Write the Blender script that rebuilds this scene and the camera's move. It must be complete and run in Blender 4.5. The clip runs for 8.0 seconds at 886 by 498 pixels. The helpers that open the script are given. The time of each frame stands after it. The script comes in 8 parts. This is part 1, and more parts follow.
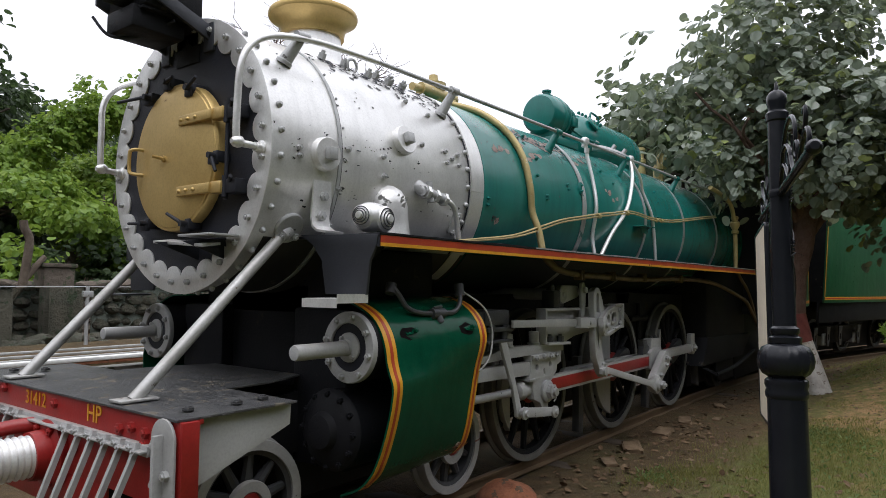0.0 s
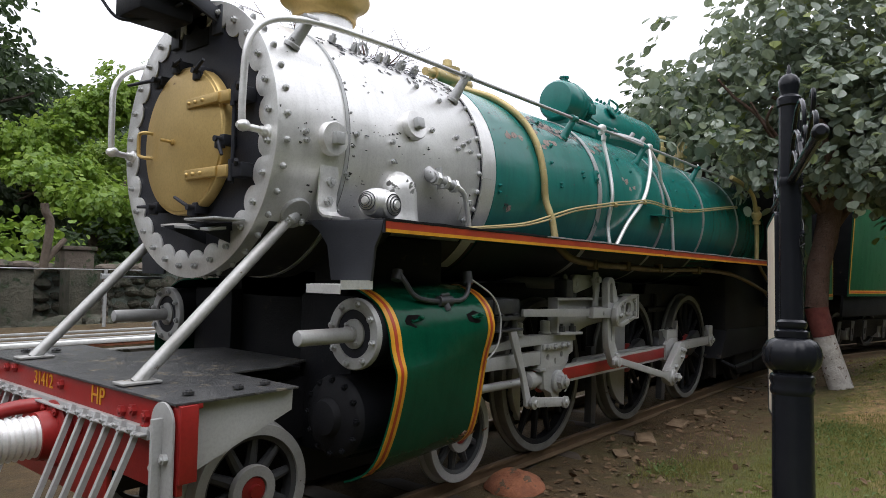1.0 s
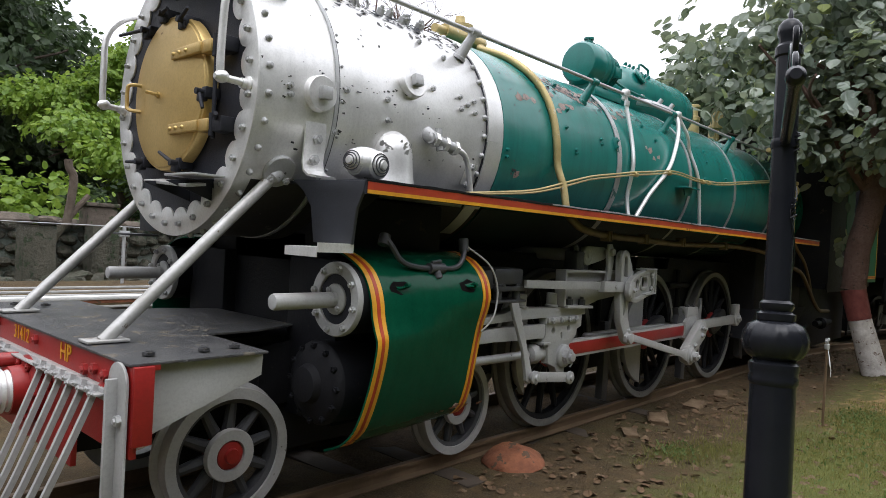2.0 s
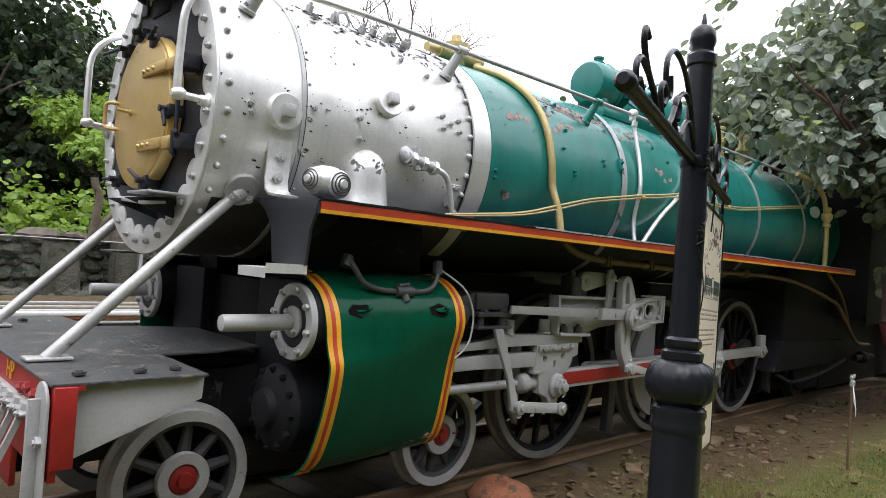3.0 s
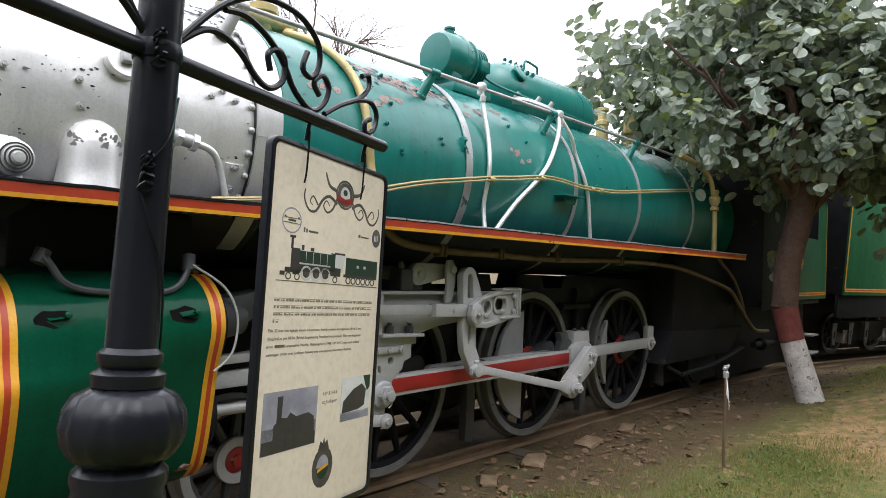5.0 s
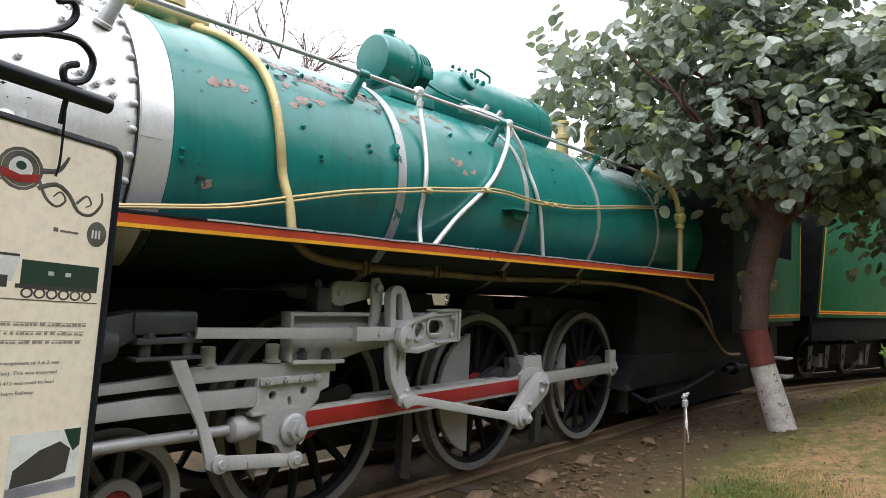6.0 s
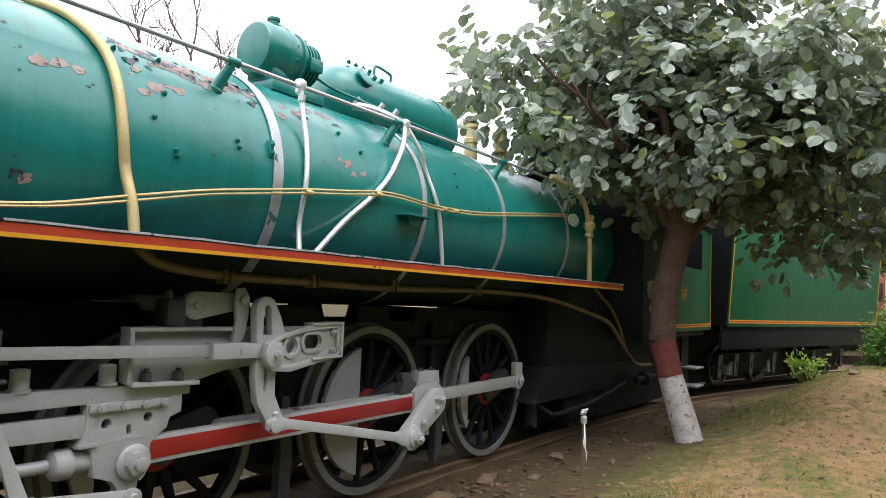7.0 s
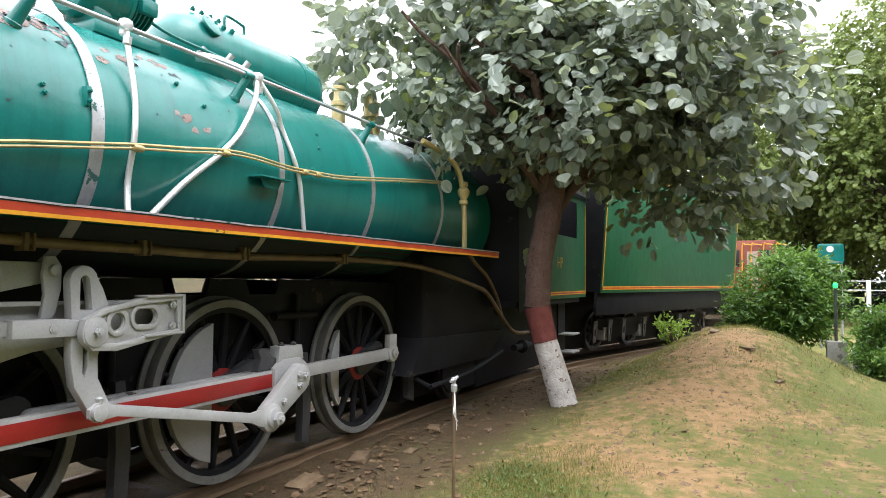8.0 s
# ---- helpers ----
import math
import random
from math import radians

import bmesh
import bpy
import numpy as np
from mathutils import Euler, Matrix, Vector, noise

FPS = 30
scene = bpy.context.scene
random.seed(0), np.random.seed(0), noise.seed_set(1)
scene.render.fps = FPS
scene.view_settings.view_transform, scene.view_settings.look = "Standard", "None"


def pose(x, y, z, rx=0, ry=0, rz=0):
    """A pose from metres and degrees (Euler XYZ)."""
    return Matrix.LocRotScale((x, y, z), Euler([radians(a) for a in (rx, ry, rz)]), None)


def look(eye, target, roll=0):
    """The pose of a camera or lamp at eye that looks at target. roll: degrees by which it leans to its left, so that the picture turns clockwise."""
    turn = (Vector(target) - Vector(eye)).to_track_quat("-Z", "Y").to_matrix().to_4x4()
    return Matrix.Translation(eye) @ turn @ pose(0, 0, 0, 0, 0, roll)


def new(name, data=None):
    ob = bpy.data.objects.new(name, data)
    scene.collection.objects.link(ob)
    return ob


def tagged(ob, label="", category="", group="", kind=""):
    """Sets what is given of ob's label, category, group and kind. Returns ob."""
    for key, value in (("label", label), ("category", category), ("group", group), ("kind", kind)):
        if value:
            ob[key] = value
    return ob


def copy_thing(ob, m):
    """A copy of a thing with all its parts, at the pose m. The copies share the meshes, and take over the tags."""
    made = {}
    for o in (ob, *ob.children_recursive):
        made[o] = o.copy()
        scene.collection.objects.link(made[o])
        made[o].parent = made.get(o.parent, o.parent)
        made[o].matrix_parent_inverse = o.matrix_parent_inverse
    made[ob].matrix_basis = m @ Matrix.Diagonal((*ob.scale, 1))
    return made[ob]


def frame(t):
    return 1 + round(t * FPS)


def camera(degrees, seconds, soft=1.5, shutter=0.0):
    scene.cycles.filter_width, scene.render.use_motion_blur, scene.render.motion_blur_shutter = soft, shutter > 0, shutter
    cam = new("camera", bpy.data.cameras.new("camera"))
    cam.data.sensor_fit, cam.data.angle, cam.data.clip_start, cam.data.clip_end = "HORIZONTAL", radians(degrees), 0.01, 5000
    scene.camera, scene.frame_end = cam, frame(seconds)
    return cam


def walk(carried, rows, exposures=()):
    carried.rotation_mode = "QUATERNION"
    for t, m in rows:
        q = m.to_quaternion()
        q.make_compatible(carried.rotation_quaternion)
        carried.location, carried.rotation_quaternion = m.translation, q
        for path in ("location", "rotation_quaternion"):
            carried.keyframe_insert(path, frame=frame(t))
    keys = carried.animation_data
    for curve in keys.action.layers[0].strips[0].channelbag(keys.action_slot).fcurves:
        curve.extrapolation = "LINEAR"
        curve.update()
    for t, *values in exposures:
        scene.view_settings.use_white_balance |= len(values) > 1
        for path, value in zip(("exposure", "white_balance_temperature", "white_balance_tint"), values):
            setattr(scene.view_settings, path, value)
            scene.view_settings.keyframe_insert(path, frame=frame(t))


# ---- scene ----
cam = camera(66.6, 8.0, 0.8)
PATH = [
    (0, (0.92, -3.938, 1.71), (2.504, -2.722, 1.819), 0.5),
    (0.5, (0.986, -3.974, 1.701), (2.604, -2.801, 1.778), 0.2),
    (1, (1.012, -3.973, 1.709), (2.559, -2.708, 1.781), 1.3),
    (1.5, (1.155, -4.006, 1.704), (2.694, -2.729, 1.747), 3.5),
    (1.7, (1.238, -4.019, 1.701), (2.76, -2.721, 1.707), 3.2),
    (2.8, (1.691, -4.231, 1.731), (3.061, -2.773, 1.735), 5.0),
    (3, (1.791, -4.282, 1.738), (3.169, -2.833, 1.769), 4.1),
    (3.5, (2.093, -4.364, 1.735), (3.558, -3.003, 1.789), 4.9),
    (4, (2.377, -4.396, 1.749), (3.879, -3.076, 1.81), 3.6),
    (4.5, (2.676, -4.433, 1.741), (4.111, -3.041, 1.804), 1.5),
    (5, (2.998, -4.487, 1.728), (4.483, -3.148, 1.77), 2.2),
    (5.2, (3.132, -4.488, 1.72), (4.638, -3.173, 1.772), 2.3),
    (6.3, (3.82, -4.481, 1.715), (5.323, -3.168, 1.841), 2.7),
    (6.5, (3.94, -4.492, 1.744), (5.442, -3.178, 1.883), 3.4),
    (7, (4.174, -4.51, 1.749), (5.802, -3.357, 1.891), 2.3),
    (7.5, (4.393, -4.501, 1.679), (6.146, -3.547, 1.812), 0.9),
    (8, (4.576, -4.513, 1.648), (6.373, -3.64, 1.738), 0.5),
]
walk(cam, [(t, look(eye, target, roll)) for t, eye, target, roll in PATH], exposures=((0, -0.17), (0.8, -0.03), (1.5, 0.08), (3, 0.54), (5, 0.68), (6.5, 0.82), (7.2, 0.95), (8, 1.32)))

# ---- world and light ----
world = bpy.data.worlds.new("sky")
scene.world = world
world.use_nodes = True
wt = world.node_tree
wt.nodes.clear()
sky = wt.nodes.new("ShaderNodeTexSky")
sky.sky_type, sky.sun_disc = "NISHITA", False
sky.sun_elevation, sky.sun_rotation = radians(70), radians(225)
sky.dust_density, sky.ozone_density = 4.0, 0.6
pale = wt.nodes.new("ShaderNodeHueSaturation")
pale.inputs["Saturation"].default_value = 0.10
veil = wt.nodes.new("ShaderNodeMixRGB")
veil.inputs["Fac"].default_value = 0.7
# an overcast sky: the zenith three times as bright as the horizon
where = wt.nodes.new("ShaderNodeTexCoord")
split = wt.nodes.new("ShaderNodeSeparateXYZ")
lift = wt.nodes.new("ShaderNodeMapRange")
lift.inputs["From Min"].default_value, lift.inputs["From Max"].default_value = 0.0, 1.0
lift.inputs["To Min"].default_value, lift.inputs["To Max"].default_value = 5.5, 16.5
tint = wt.nodes.new("ShaderNodeCombineColor")
back = wt.nodes.new("ShaderNodeBackground")
back.inputs["Strength"].default_value = 0.185
wout = wt.nodes.new("ShaderNodeOutputWorld")
wt.links.new(where.outputs["Generated"], split.inputs[0])
wt.links.new(split.outputs["Z"], lift.inputs["Value"])
for k in range(3):
    wt.links.new(lift.outputs["Result"], tint.inputs[k])
wt.links.new(tint.outputs[0], veil.inputs["Color2"])
wt.links.new(sky.outputs[0], pale.inputs["Color"])
wt.links.new(pale.outputs[0], veil.inputs["Color1"])
cool = wt.nodes.new("ShaderNodeMixRGB")
cool.blend_type = "MULTIPLY"
cool.inputs["Fac"].default_value = 1.0
cool.inputs["Color2"].default_value = (0.985, 1.0, 1.085, 1)
wt.links.new(veil.outputs[0], cool.inputs["Color1"])
wt.links.new(cool.outputs[0], back.inputs[0])
wt.links.new(back.outputs[0], wout.inputs[0])
sun = new("sun", bpy.data.lights.new("sun", "SUN"))
sun.data.energy, sun.data.angle, sun.data.color = 0.6, radians(35), (1.0, 0.98, 0.95)
sun.matrix_world = look((2.0, -4.0, 16.0), (6.0, 0.0, 1.0))


# ---- materials ----
def nodes_of(m):
    m.use_nodes = True
    nt = m.node_tree
    return nt, nt.nodes["Principled BSDF"]


def add(nt, kind, **values):
    n = nt.nodes.new(kind)
    for k, v in values.items():
        n.inputs[k].default_value = v
    return n


def noise_of(nt, coord, scale, detail=5.0, rough=0.6):
    n = add(nt, "ShaderNodeTexNoise", Scale=scale, Detail=detail, Roughness=rough)
    nt.links.new(coord, n.inputs["Vector"])
    return n.outputs["Fac"]


def ramp(nt, fac, lo, hi, a=0.0, b=1.0):
    n = add(nt, "ShaderNodeMapRange", **{"From Min": lo, "From Max": hi, "To Min": a, "To Max": b})
    nt.links.new(fac, n.inputs["Value"])
    return n.outputs["Result"]


def mix(nt, fac, a, b):
    n = nt.nodes.new("ShaderNodeMixRGB")
    for s, v in (("Fac", fac), ("Color1", a), ("Color2", b)):
        if isinstance(v, (int, float)):
            n.inputs[s].default_value = v
        elif isinstance(v, (tuple, list)):
            n.inputs[s].default_value = (*v[:3], 1)
        else:
            nt.links.new(v, n.inputs[s])
    return n.outputs[0]


def surface(name, base, rough=0.5, metal=0.0, alt=None, scale=3.0, fine=40.0, bump=0.15, chip=None, chip_at=0.68, chip_scale=2.2,
            dust=None, dust_amount=0.35, vary=0.0, spec=0.5, depth=0.01, specks=None, speck_at=0.72, speck_scale=14.0, streak=0.0, dent=0.0):
    """A painted or worn surface: two colours blended at two scales, chips of another colour, dust on faces that look up."""
    m = bpy.data.materials.new(name)
    nt, bsdf = nodes_of(m)
    coord = nt.nodes.new("ShaderNodeTexCoord").outputs["Object"]
    alt = alt or tuple(c * 0.72 for c in base)
    big = noise_of(nt, coord, scale)
    small = noise_of(nt, coord, fine, 8.0, 0.7)
    col = mix(nt, ramp(nt, big, 0.35, 0.7), base, alt)
    col = mix(nt, ramp(nt, small, 0.45, 0.8, 0.0, 0.45), col, tuple(c * 0.6 for c in alt))
    if vary:
        info = nt.nodes.new("ShaderNodeObjectInfo").outputs["Random"]
        hue = nt.nodes.new("ShaderNodeHueSaturation")
        nt.links.new(ramp(nt, info, 0, 1, 1 - vary, 1 + vary), hue.inputs["Value"])
        nt.links.new(col, hue.inputs["Color"])
        col = hue.outputs[0]
    if dust:
        geo = nt.nodes.new("ShaderNodeNewGeometry")
        sep = nt.nodes.new("ShaderNodeSeparateXYZ")
        nt.links.new(geo.outputs["True Normal"], sep.inputs[0])
        up = ramp(nt, sep.outputs["Z"], 0.2, 1.0, 0.0, dust_amount)
        mul = add(nt, "ShaderNodeMath")
        mul.operation = "MULTIPLY"
        nt.links.new(up, mul.inputs[0])
        nt.links.new(ramp(nt, noise_of(nt, coord, 9.0), 0.3, 0.65), mul.inputs[1])
        col = mix(nt, mul.outputs[0], col, dust)
    if streak:
        mp = nt.nodes.new("ShaderNodeMapping")
        mp.inputs["Scale"].default_value = (9.0, 3.0, 0.55)
        nt.links.new(coord, mp.inputs["Vector"])
        run = noise_of(nt, mp.outputs[0], 1.0, 6.0, 0.65)
        col = mix(nt, ramp(nt, run, 0.5, 0.78, 0.0, streak), col, tuple(c * 0.45 for c in alt))
        col = mix(nt, ramp(nt, run, 0.45, 0.25, 0.0, streak * 0.6), col, tuple(min(1.0, c * 1.25 + 0.01) for c in base))
    if specks:
        dots = noise_of(nt, coord, speck_scale, 10.0, 0.75)
        col = mix(nt, ramp(nt, dots, speck_at, speck_at + 0.01), col, specks)
    height = small
    if chip:
        spot = noise_of(nt, coord, chip_scale, 9.0, 0.62)
        edge = ramp(nt, spot, chip_at, chip_at + 0.012)
        col = mix(nt, edge, col, chip)
        nt.links.new(ramp(nt, edge, 0, 1, rough, 0.85), bsdf.inputs["Roughness"])
    else:
        nt.links.new(ramp(nt, big, 0.3, 0.7, rough * 0.85, min(1.0, rough * 1.2)), bsdf.inputs["Roughness"])
    nt.links.new(col, bsdf.inputs["Base Color"])
    bsdf.inputs["Metallic"].default_value = metal
    bsdf.inputs["Specular IOR Level"].default_value = spec
    b = add(nt, "ShaderNodeBump", Strength=bump, Distance=depth)
    nt.links.new(height, b.inputs["Height"])
    if dent:
        b2 = add(nt, "ShaderNodeBump", Strength=dent, Distance=0.04)
        nt.links.new(noise_of(nt, coord, 3.5, 2.0, 0.5), b2.inputs["Height"])
        nt.links.new(b2.outputs[0], b.inputs["Normal"])
    nt.links.new(b.outputs[0], bsdf.inputs["Normal"])
    return m


def leafy(name, base, alt, pale, rough=0.45, thin_part=0.45):
    m = bpy.data.materials.new(name)
    nt, bsdf = nodes_of(m)
    isl = nt.nodes.new("ShaderNodeNewGeometry").outputs["Random Per Island"]
    col = mix(nt, ramp(nt, isl, 0.0, 0.75), base, alt)
    col = mix(nt, ramp(nt, isl, 0.86, 0.98, 0.0, 0.8), col, pale)
    coord = nt.nodes.new("ShaderNodeTexCoord").outputs["Object"]
    col = mix(nt, ramp(nt, noise_of(nt, coord, 1.1, 3.0), 0.35, 0.7, 0.0, 0.3), col, tuple(c * 0.5 for c in base))
    nt.links.new(col, bsdf.inputs["Base Color"])
    bsdf.inputs["Roughness"].default_value = rough
    thin = nt.nodes.new("ShaderNodeBsdfTranslucent")
    nt.links.new(mix(nt, 0.3, col, pale), thin.inputs["Color"])
    both = add(nt, "ShaderNodeMixShader", Fac=thin_part)
    nt.links.new(bsdf.outputs[0], both.inputs[1])
    nt.links.new(thin.outputs[0], both.inputs[2])
    nt.links.new(both.outputs[0], nt.nodes["Material Output"].inputs["Surface"])
    return m


SILVER = surface("aluminium_paint", (0.82, 0.815, 0.80), 0.34, 0.54, (0.70, 0.69, 0.675), 1.6, 70, 0.07, (0.34, 0.34, 0.34), 0.70, 3.6, spec=0.4, specks=(0.05, 0.046, 0.042), speck_at=0.705, speck_scale=11.0, streak=0.26, dent=0.22)
SILVER_D = surface("dull_aluminium_paint", (0.47, 0.475, 0.475), 0.42, 0.30, (0.37, 0.37, 0.37), 6, 80, 0.3, (0.12, 0.115, 0.11), 0.66, 9.0)
BAND = surface("worn_aluminium_paint", (0.50, 0.51, 0.51), 0.42, 0.4, (0.34, 0.35, 0.35), 5, 50, 0.3, (0.05, 0.14, 0.12), 0.64, 9.0, streak=0.4)
TEAL = surface("teal_boiler_paint", (0.008, 0.172, 0.148), 0.27, 0.0, (0.009, 0.150, 0.128), 1.2, 55, 0.10, (0.17, 0.085, 0.065), 0.735, 2.4, spec=0.55, specks=(0.30, 0.24, 0.21), speck_at=0.715, speck_scale=10.0, streak=0.5, dent=0.22)
GREEN = surface("bottle_green_paint", (0.004, 0.070, 0.036), 0.15, 0.0, (0.003, 0.052, 0.027), 1.5, 60, 0.03, (0.10, 0.045, 0.03), 0.72, 3.1, spec=0.12, streak=0.3, dent=0.3)
TENDER_G = surface("mid_green_paint", (0.012, 0.112, 0.044), 0.42, 0.0, (0.009, 0.084, 0.036), 1.0, 50, 0.10, (0.02, 0.06, 0.03), 0.72, 2.0, streak=0.5, spec=0.4, dent=0.25)
BLACK = surface("black_engine_paint", (0.009, 0.0095, 0.012), 0.55, 0.0, (0.017, 0.017, 0.019), 3, 50, 0.35, (0.050, 0.043, 0.036), 0.64, 5.0, spec=0.15)
# boiler teal darkened in its colour for the shade below the running board
TEAL_SHADE = surface("sooty_teal_paint", (0.012, 0.026, 0.027), 0.5, 0.0, (0.018, 0.020, 0.021), 3, 50, 0.3, (0.06, 0.055, 0.05), 0.68, 5.0, spec=0.3)
SMOKE = surface("smokebox_black", (0.020, 0.022, 0.031), 0.5, 0.0, (0.025, 0.025, 0.029), 4, 60, 0.25, (0.09, 0.09, 0.09), 0.72, 6.0, spec=0.25)
# soot on bare patches; on the smokebox belly it also paints shade
SOOT_SHADE = surface("sooty_paint", (0.036, 0.033, 0.031), 0.55, 0.0, (0.022, 0.020, 0.019), 3, 50, 0.3, (0.16, 0.155, 0.15), 0.62, 7.0)
# near-black paint for the unlit inside of the torn openings
HOLE_SHADE = surface("soot_lined_hollow", (0.006, 0.006, 0.006), 0.9, 0.0, (0.010, 0.009, 0.009), 6, 40, 0.2, spec=0.05)
SLATE = surface("slate_grey_paint", (0.030, 0.033, 0.042), 0.5, 0.0, (0.021, 0.023, 0.029), 3, 60, 0.2)
GREY = surface("light_grey_paint", (0.41, 0.41, 0.405), 0.38, 0.0, (0.33, 0.33, 0.325), 3, 60, 0.10, (0.10, 0.085, 0.07), 0.70, 7.0, specks=(0.06, 0.05, 0.04), speck_at=0.73, speck_scale=16.0, dust=(0.22, 0.18, 0.13), dust_amount=0.35)
RIM = surface("grey_rim_paint", (0.20, 0.20, 0.19), 0.55, 0.0, (0.13, 0.125, 0.115), 5, 60, 0.25, (0.09, 0.075, 0.06), 0.68, 7.0)
DGREY = surface("dark_grey_paint", (0.058, 0.060, 0.066), 0.42, 0.0, (0.038, 0.038, 0.042), 5, 70, 0.25)
DECK = surface("deck_plate", (0.030, 0.031, 0.034), 0.42, 0.0, (0.075, 0.074, 0.072), 6, 30, 1.0, (0.15, 0.13, 0.10), 0.60, 11.0, depth=0.02, specks=(0.19, 0.16, 0.12), speck_at=0.63, speck_scale=30.0, dent=0.3)
RED = surface("oxide_red_paint", (0.31, 0.016, 0.014), 0.40, 0.0, (0.23, 0.012, 0.011), 4, 60, 0.15, (0.08, 0.02, 0.02), 0.70, 6.0)
GOLD = surface("gold_paint", (0.62, 0.44, 0.17), 0.38, 0.5, (0.50, 0.34, 0.12), 3, 60, 0.15, (0.30, 0.20, 0.10), 0.72, 5.0)
BRASS = surface("brass_paint", (0.52, 0.42, 0.20), 0.42, 0.3, (0.42, 0.32, 0.13), 6, 60, 0.3, (0.60, 0.56, 0.45), 0.64, 12.0)
BRASS_D = surface("tarnished_brass_pipe", (0.19, 0.13, 0.065), 0.45, 0.2, (0.12, 0.08, 0.045), 5, 60, 0.3)
YELLOW = surface("yellow_line_paint", (0.68, 0.34, 0.02), 0.42, 0.0, (0.56, 0.25, 0.015), 5, 60, 0.1, (0.10, 0.06, 0.03), 0.70, 9.0)
STRIPE_R = surface("red_line_paint", (0.42, 0.050, 0.015), 0.42, 0.0, (0.33, 0.03, 0.012), 5, 60, 0.1)
CREAM = surface("cream_panel", (0.87, 0.77, 0.62), 0.32, 0.0, (0.82, 0.71, 0.56), 2, 60, 0.03, streak=0.05)
INK = surface("print_ink", (0.05, 0.045, 0.04), 0.5)
PRINT_G = surface("print_green", (0.012, 0.042, 0.022), 0.5)
PRINT_W = surface("print_white", (0.75, 0.75, 0.72), 0.5)
PRINT_S = surface("print_grey_blue", (0.24, 0.235, 0.28), 0.5, 0, (0.42, 0.41, 0.46), 14)
PRINT_D = surface("print_dark_brown", (0.045, 0.04, 0.035), 0.5, 0, (0.12, 0.11, 0.09), 30)
PRINT_T = surface("faded_print", (0.16, 0.135, 0.105), 0.5)
PRINT_F = surface("pale_print", (0.33, 0.285, 0.225), 0.5)
IRON = surface("black_post_paint", (0.010, 0.011, 0.015), 0.21, 0.0, (0.015, 0.016, 0.020), 5, 30, 0.14, (0.03, 0.03, 0.03), 0.72, 12.0, spec=0.24)
STEEL = surface("rusty_rail", (0.125, 0.080, 0.046), 0.6, 0.15, (0.19, 0.125, 0.072), 6, 40, 0.3)
WOOD = surface("weathered_sleeper", (0.060, 0.044, 0.031), 0.9, 0.0, (0.105, 0.078, 0.055), 4, 30, 0.5, vary=0.25)
BARK = surface("bark", (0.105, 0.054, 0.040), 0.85, 0.0, (0.165, 0.102, 0.080), 7, 22, 1.0, (0.06, 0.04, 0.03), 0.62, 9.0, depth=0.05)
BARK_T = surface("dry_bark", (0.15, 0.115, 0.085), 0.9, 0.0, (0.09, 0.068, 0.05), 6, 20, 0.8, depth=0.04)
BARK_D = surface("dark_bark", (0.060, 0.046, 0.036), 0.9, 0.0, (0.10, 0.078, 0.060), 6, 20, 0.8, depth=0.04)
COACH_R = surface("coach_red_paint", (0.22, 0.048, 0.024), 0.6, 0.0, (0.17, 0.04, 0.025), 3, 40, 0.3)
STRUT = surface("worn_silver_tube", (0.50, 0.50, 0.49), 0.44, 0.35, (0.37, 0.36, 0.34), 7, 60, 0.2, (0.17, 0.13, 0.10), 0.66, 9.0, specks=(0.10, 0.08, 0.06), speck_at=0.70, speck_scale=20.0)
BARK_R = surface("red_oxide_limewash", (0.18, 0.045, 0.035), 0.85, 0.0, (0.12, 0.03, 0.025), 6, 30, 0.6, depth=0.02)
BARK_W = surface("white_limewash", (0.66, 0.63, 0.59), 0.9, 0.0, (0.44, 0.40, 0.36), 9, 26, 0.9, (0.20, 0.15, 0.12), 0.60, 12.0, depth=0.03, specks=(0.10, 0.07, 0.05), speck_at=0.66, speck_scale=24.0)
LEAF = leafy("broad_leaf", (0.145, 0.188, 0.150), (0.305, 0.350, 0.280), (0.38, 0.44, 0.12), 0.27, 0.32)
LEAF_F = leafy("park_leaf", (0.125, 0.180, 0.045), (0.210, 0.280, 0.068), (0.27, 0.31, 0.09), 0.5)
LEAF_L = leafy("fresh_leaf", (0.13, 0.235, 0.032), (0.24, 0.36, 0.050), (0.34, 0.44, 0.08), 0.5)
LEAF_D = leafy("dark_leaf", (0.040, 0.070, 0.030), (0.065, 0.100, 0.045), (0.10, 0.15, 0.05), 0.55)
LEAF_B = leafy("bush_leaf", (0.050, 0.125, 0.024), (0.115, 0.225, 0.036), (0.23, 0.36, 0.06), 0.40)
BLADE = leafy("grass_blade", (0.125, 0.150, 0.030), (0.225, 0.220, 0.058), (0.38, 0.32, 0.12), 0.7)
WEED = leafy("weed_leaf", (0.09, 0.15, 0.035), (0.15, 0.215, 0.06), (0.25, 0.28, 0.10), 0.5)
LITTER = surface("dry_leaf", (0.17, 0.10, 0.048), 0.85, 0.0, (0.085, 0.05, 0.026), 10, 60, 0.3, vary=0.35)
ROCK = surface("brown_rock", (0.15, 0.12, 0.095), 0.9, 0.0, (0.08, 0.065, 0.05), 5, 18, 0.9, (0.05, 0.06, 0.03), 0.58, 6.0, depth=0.05)
COBBLE = surface("mossy_cobble", (0.115, 0.118, 0.095), 0.8, 0.0, (0.065, 0.075, 0.055), 4, 22, 0.8, (0.05, 0.06, 0.035), 0.60, 6.0, vary=0.3, depth=0.04)
CONCRETE = surface("weathered_concrete", (0.25, 0.245, 0.22), 0.85, 0.0, (0.13, 0.13, 0.115), 3, 22, 0.7, (0.08, 0.085, 0.06), 0.58, 5.0, depth=0.03)
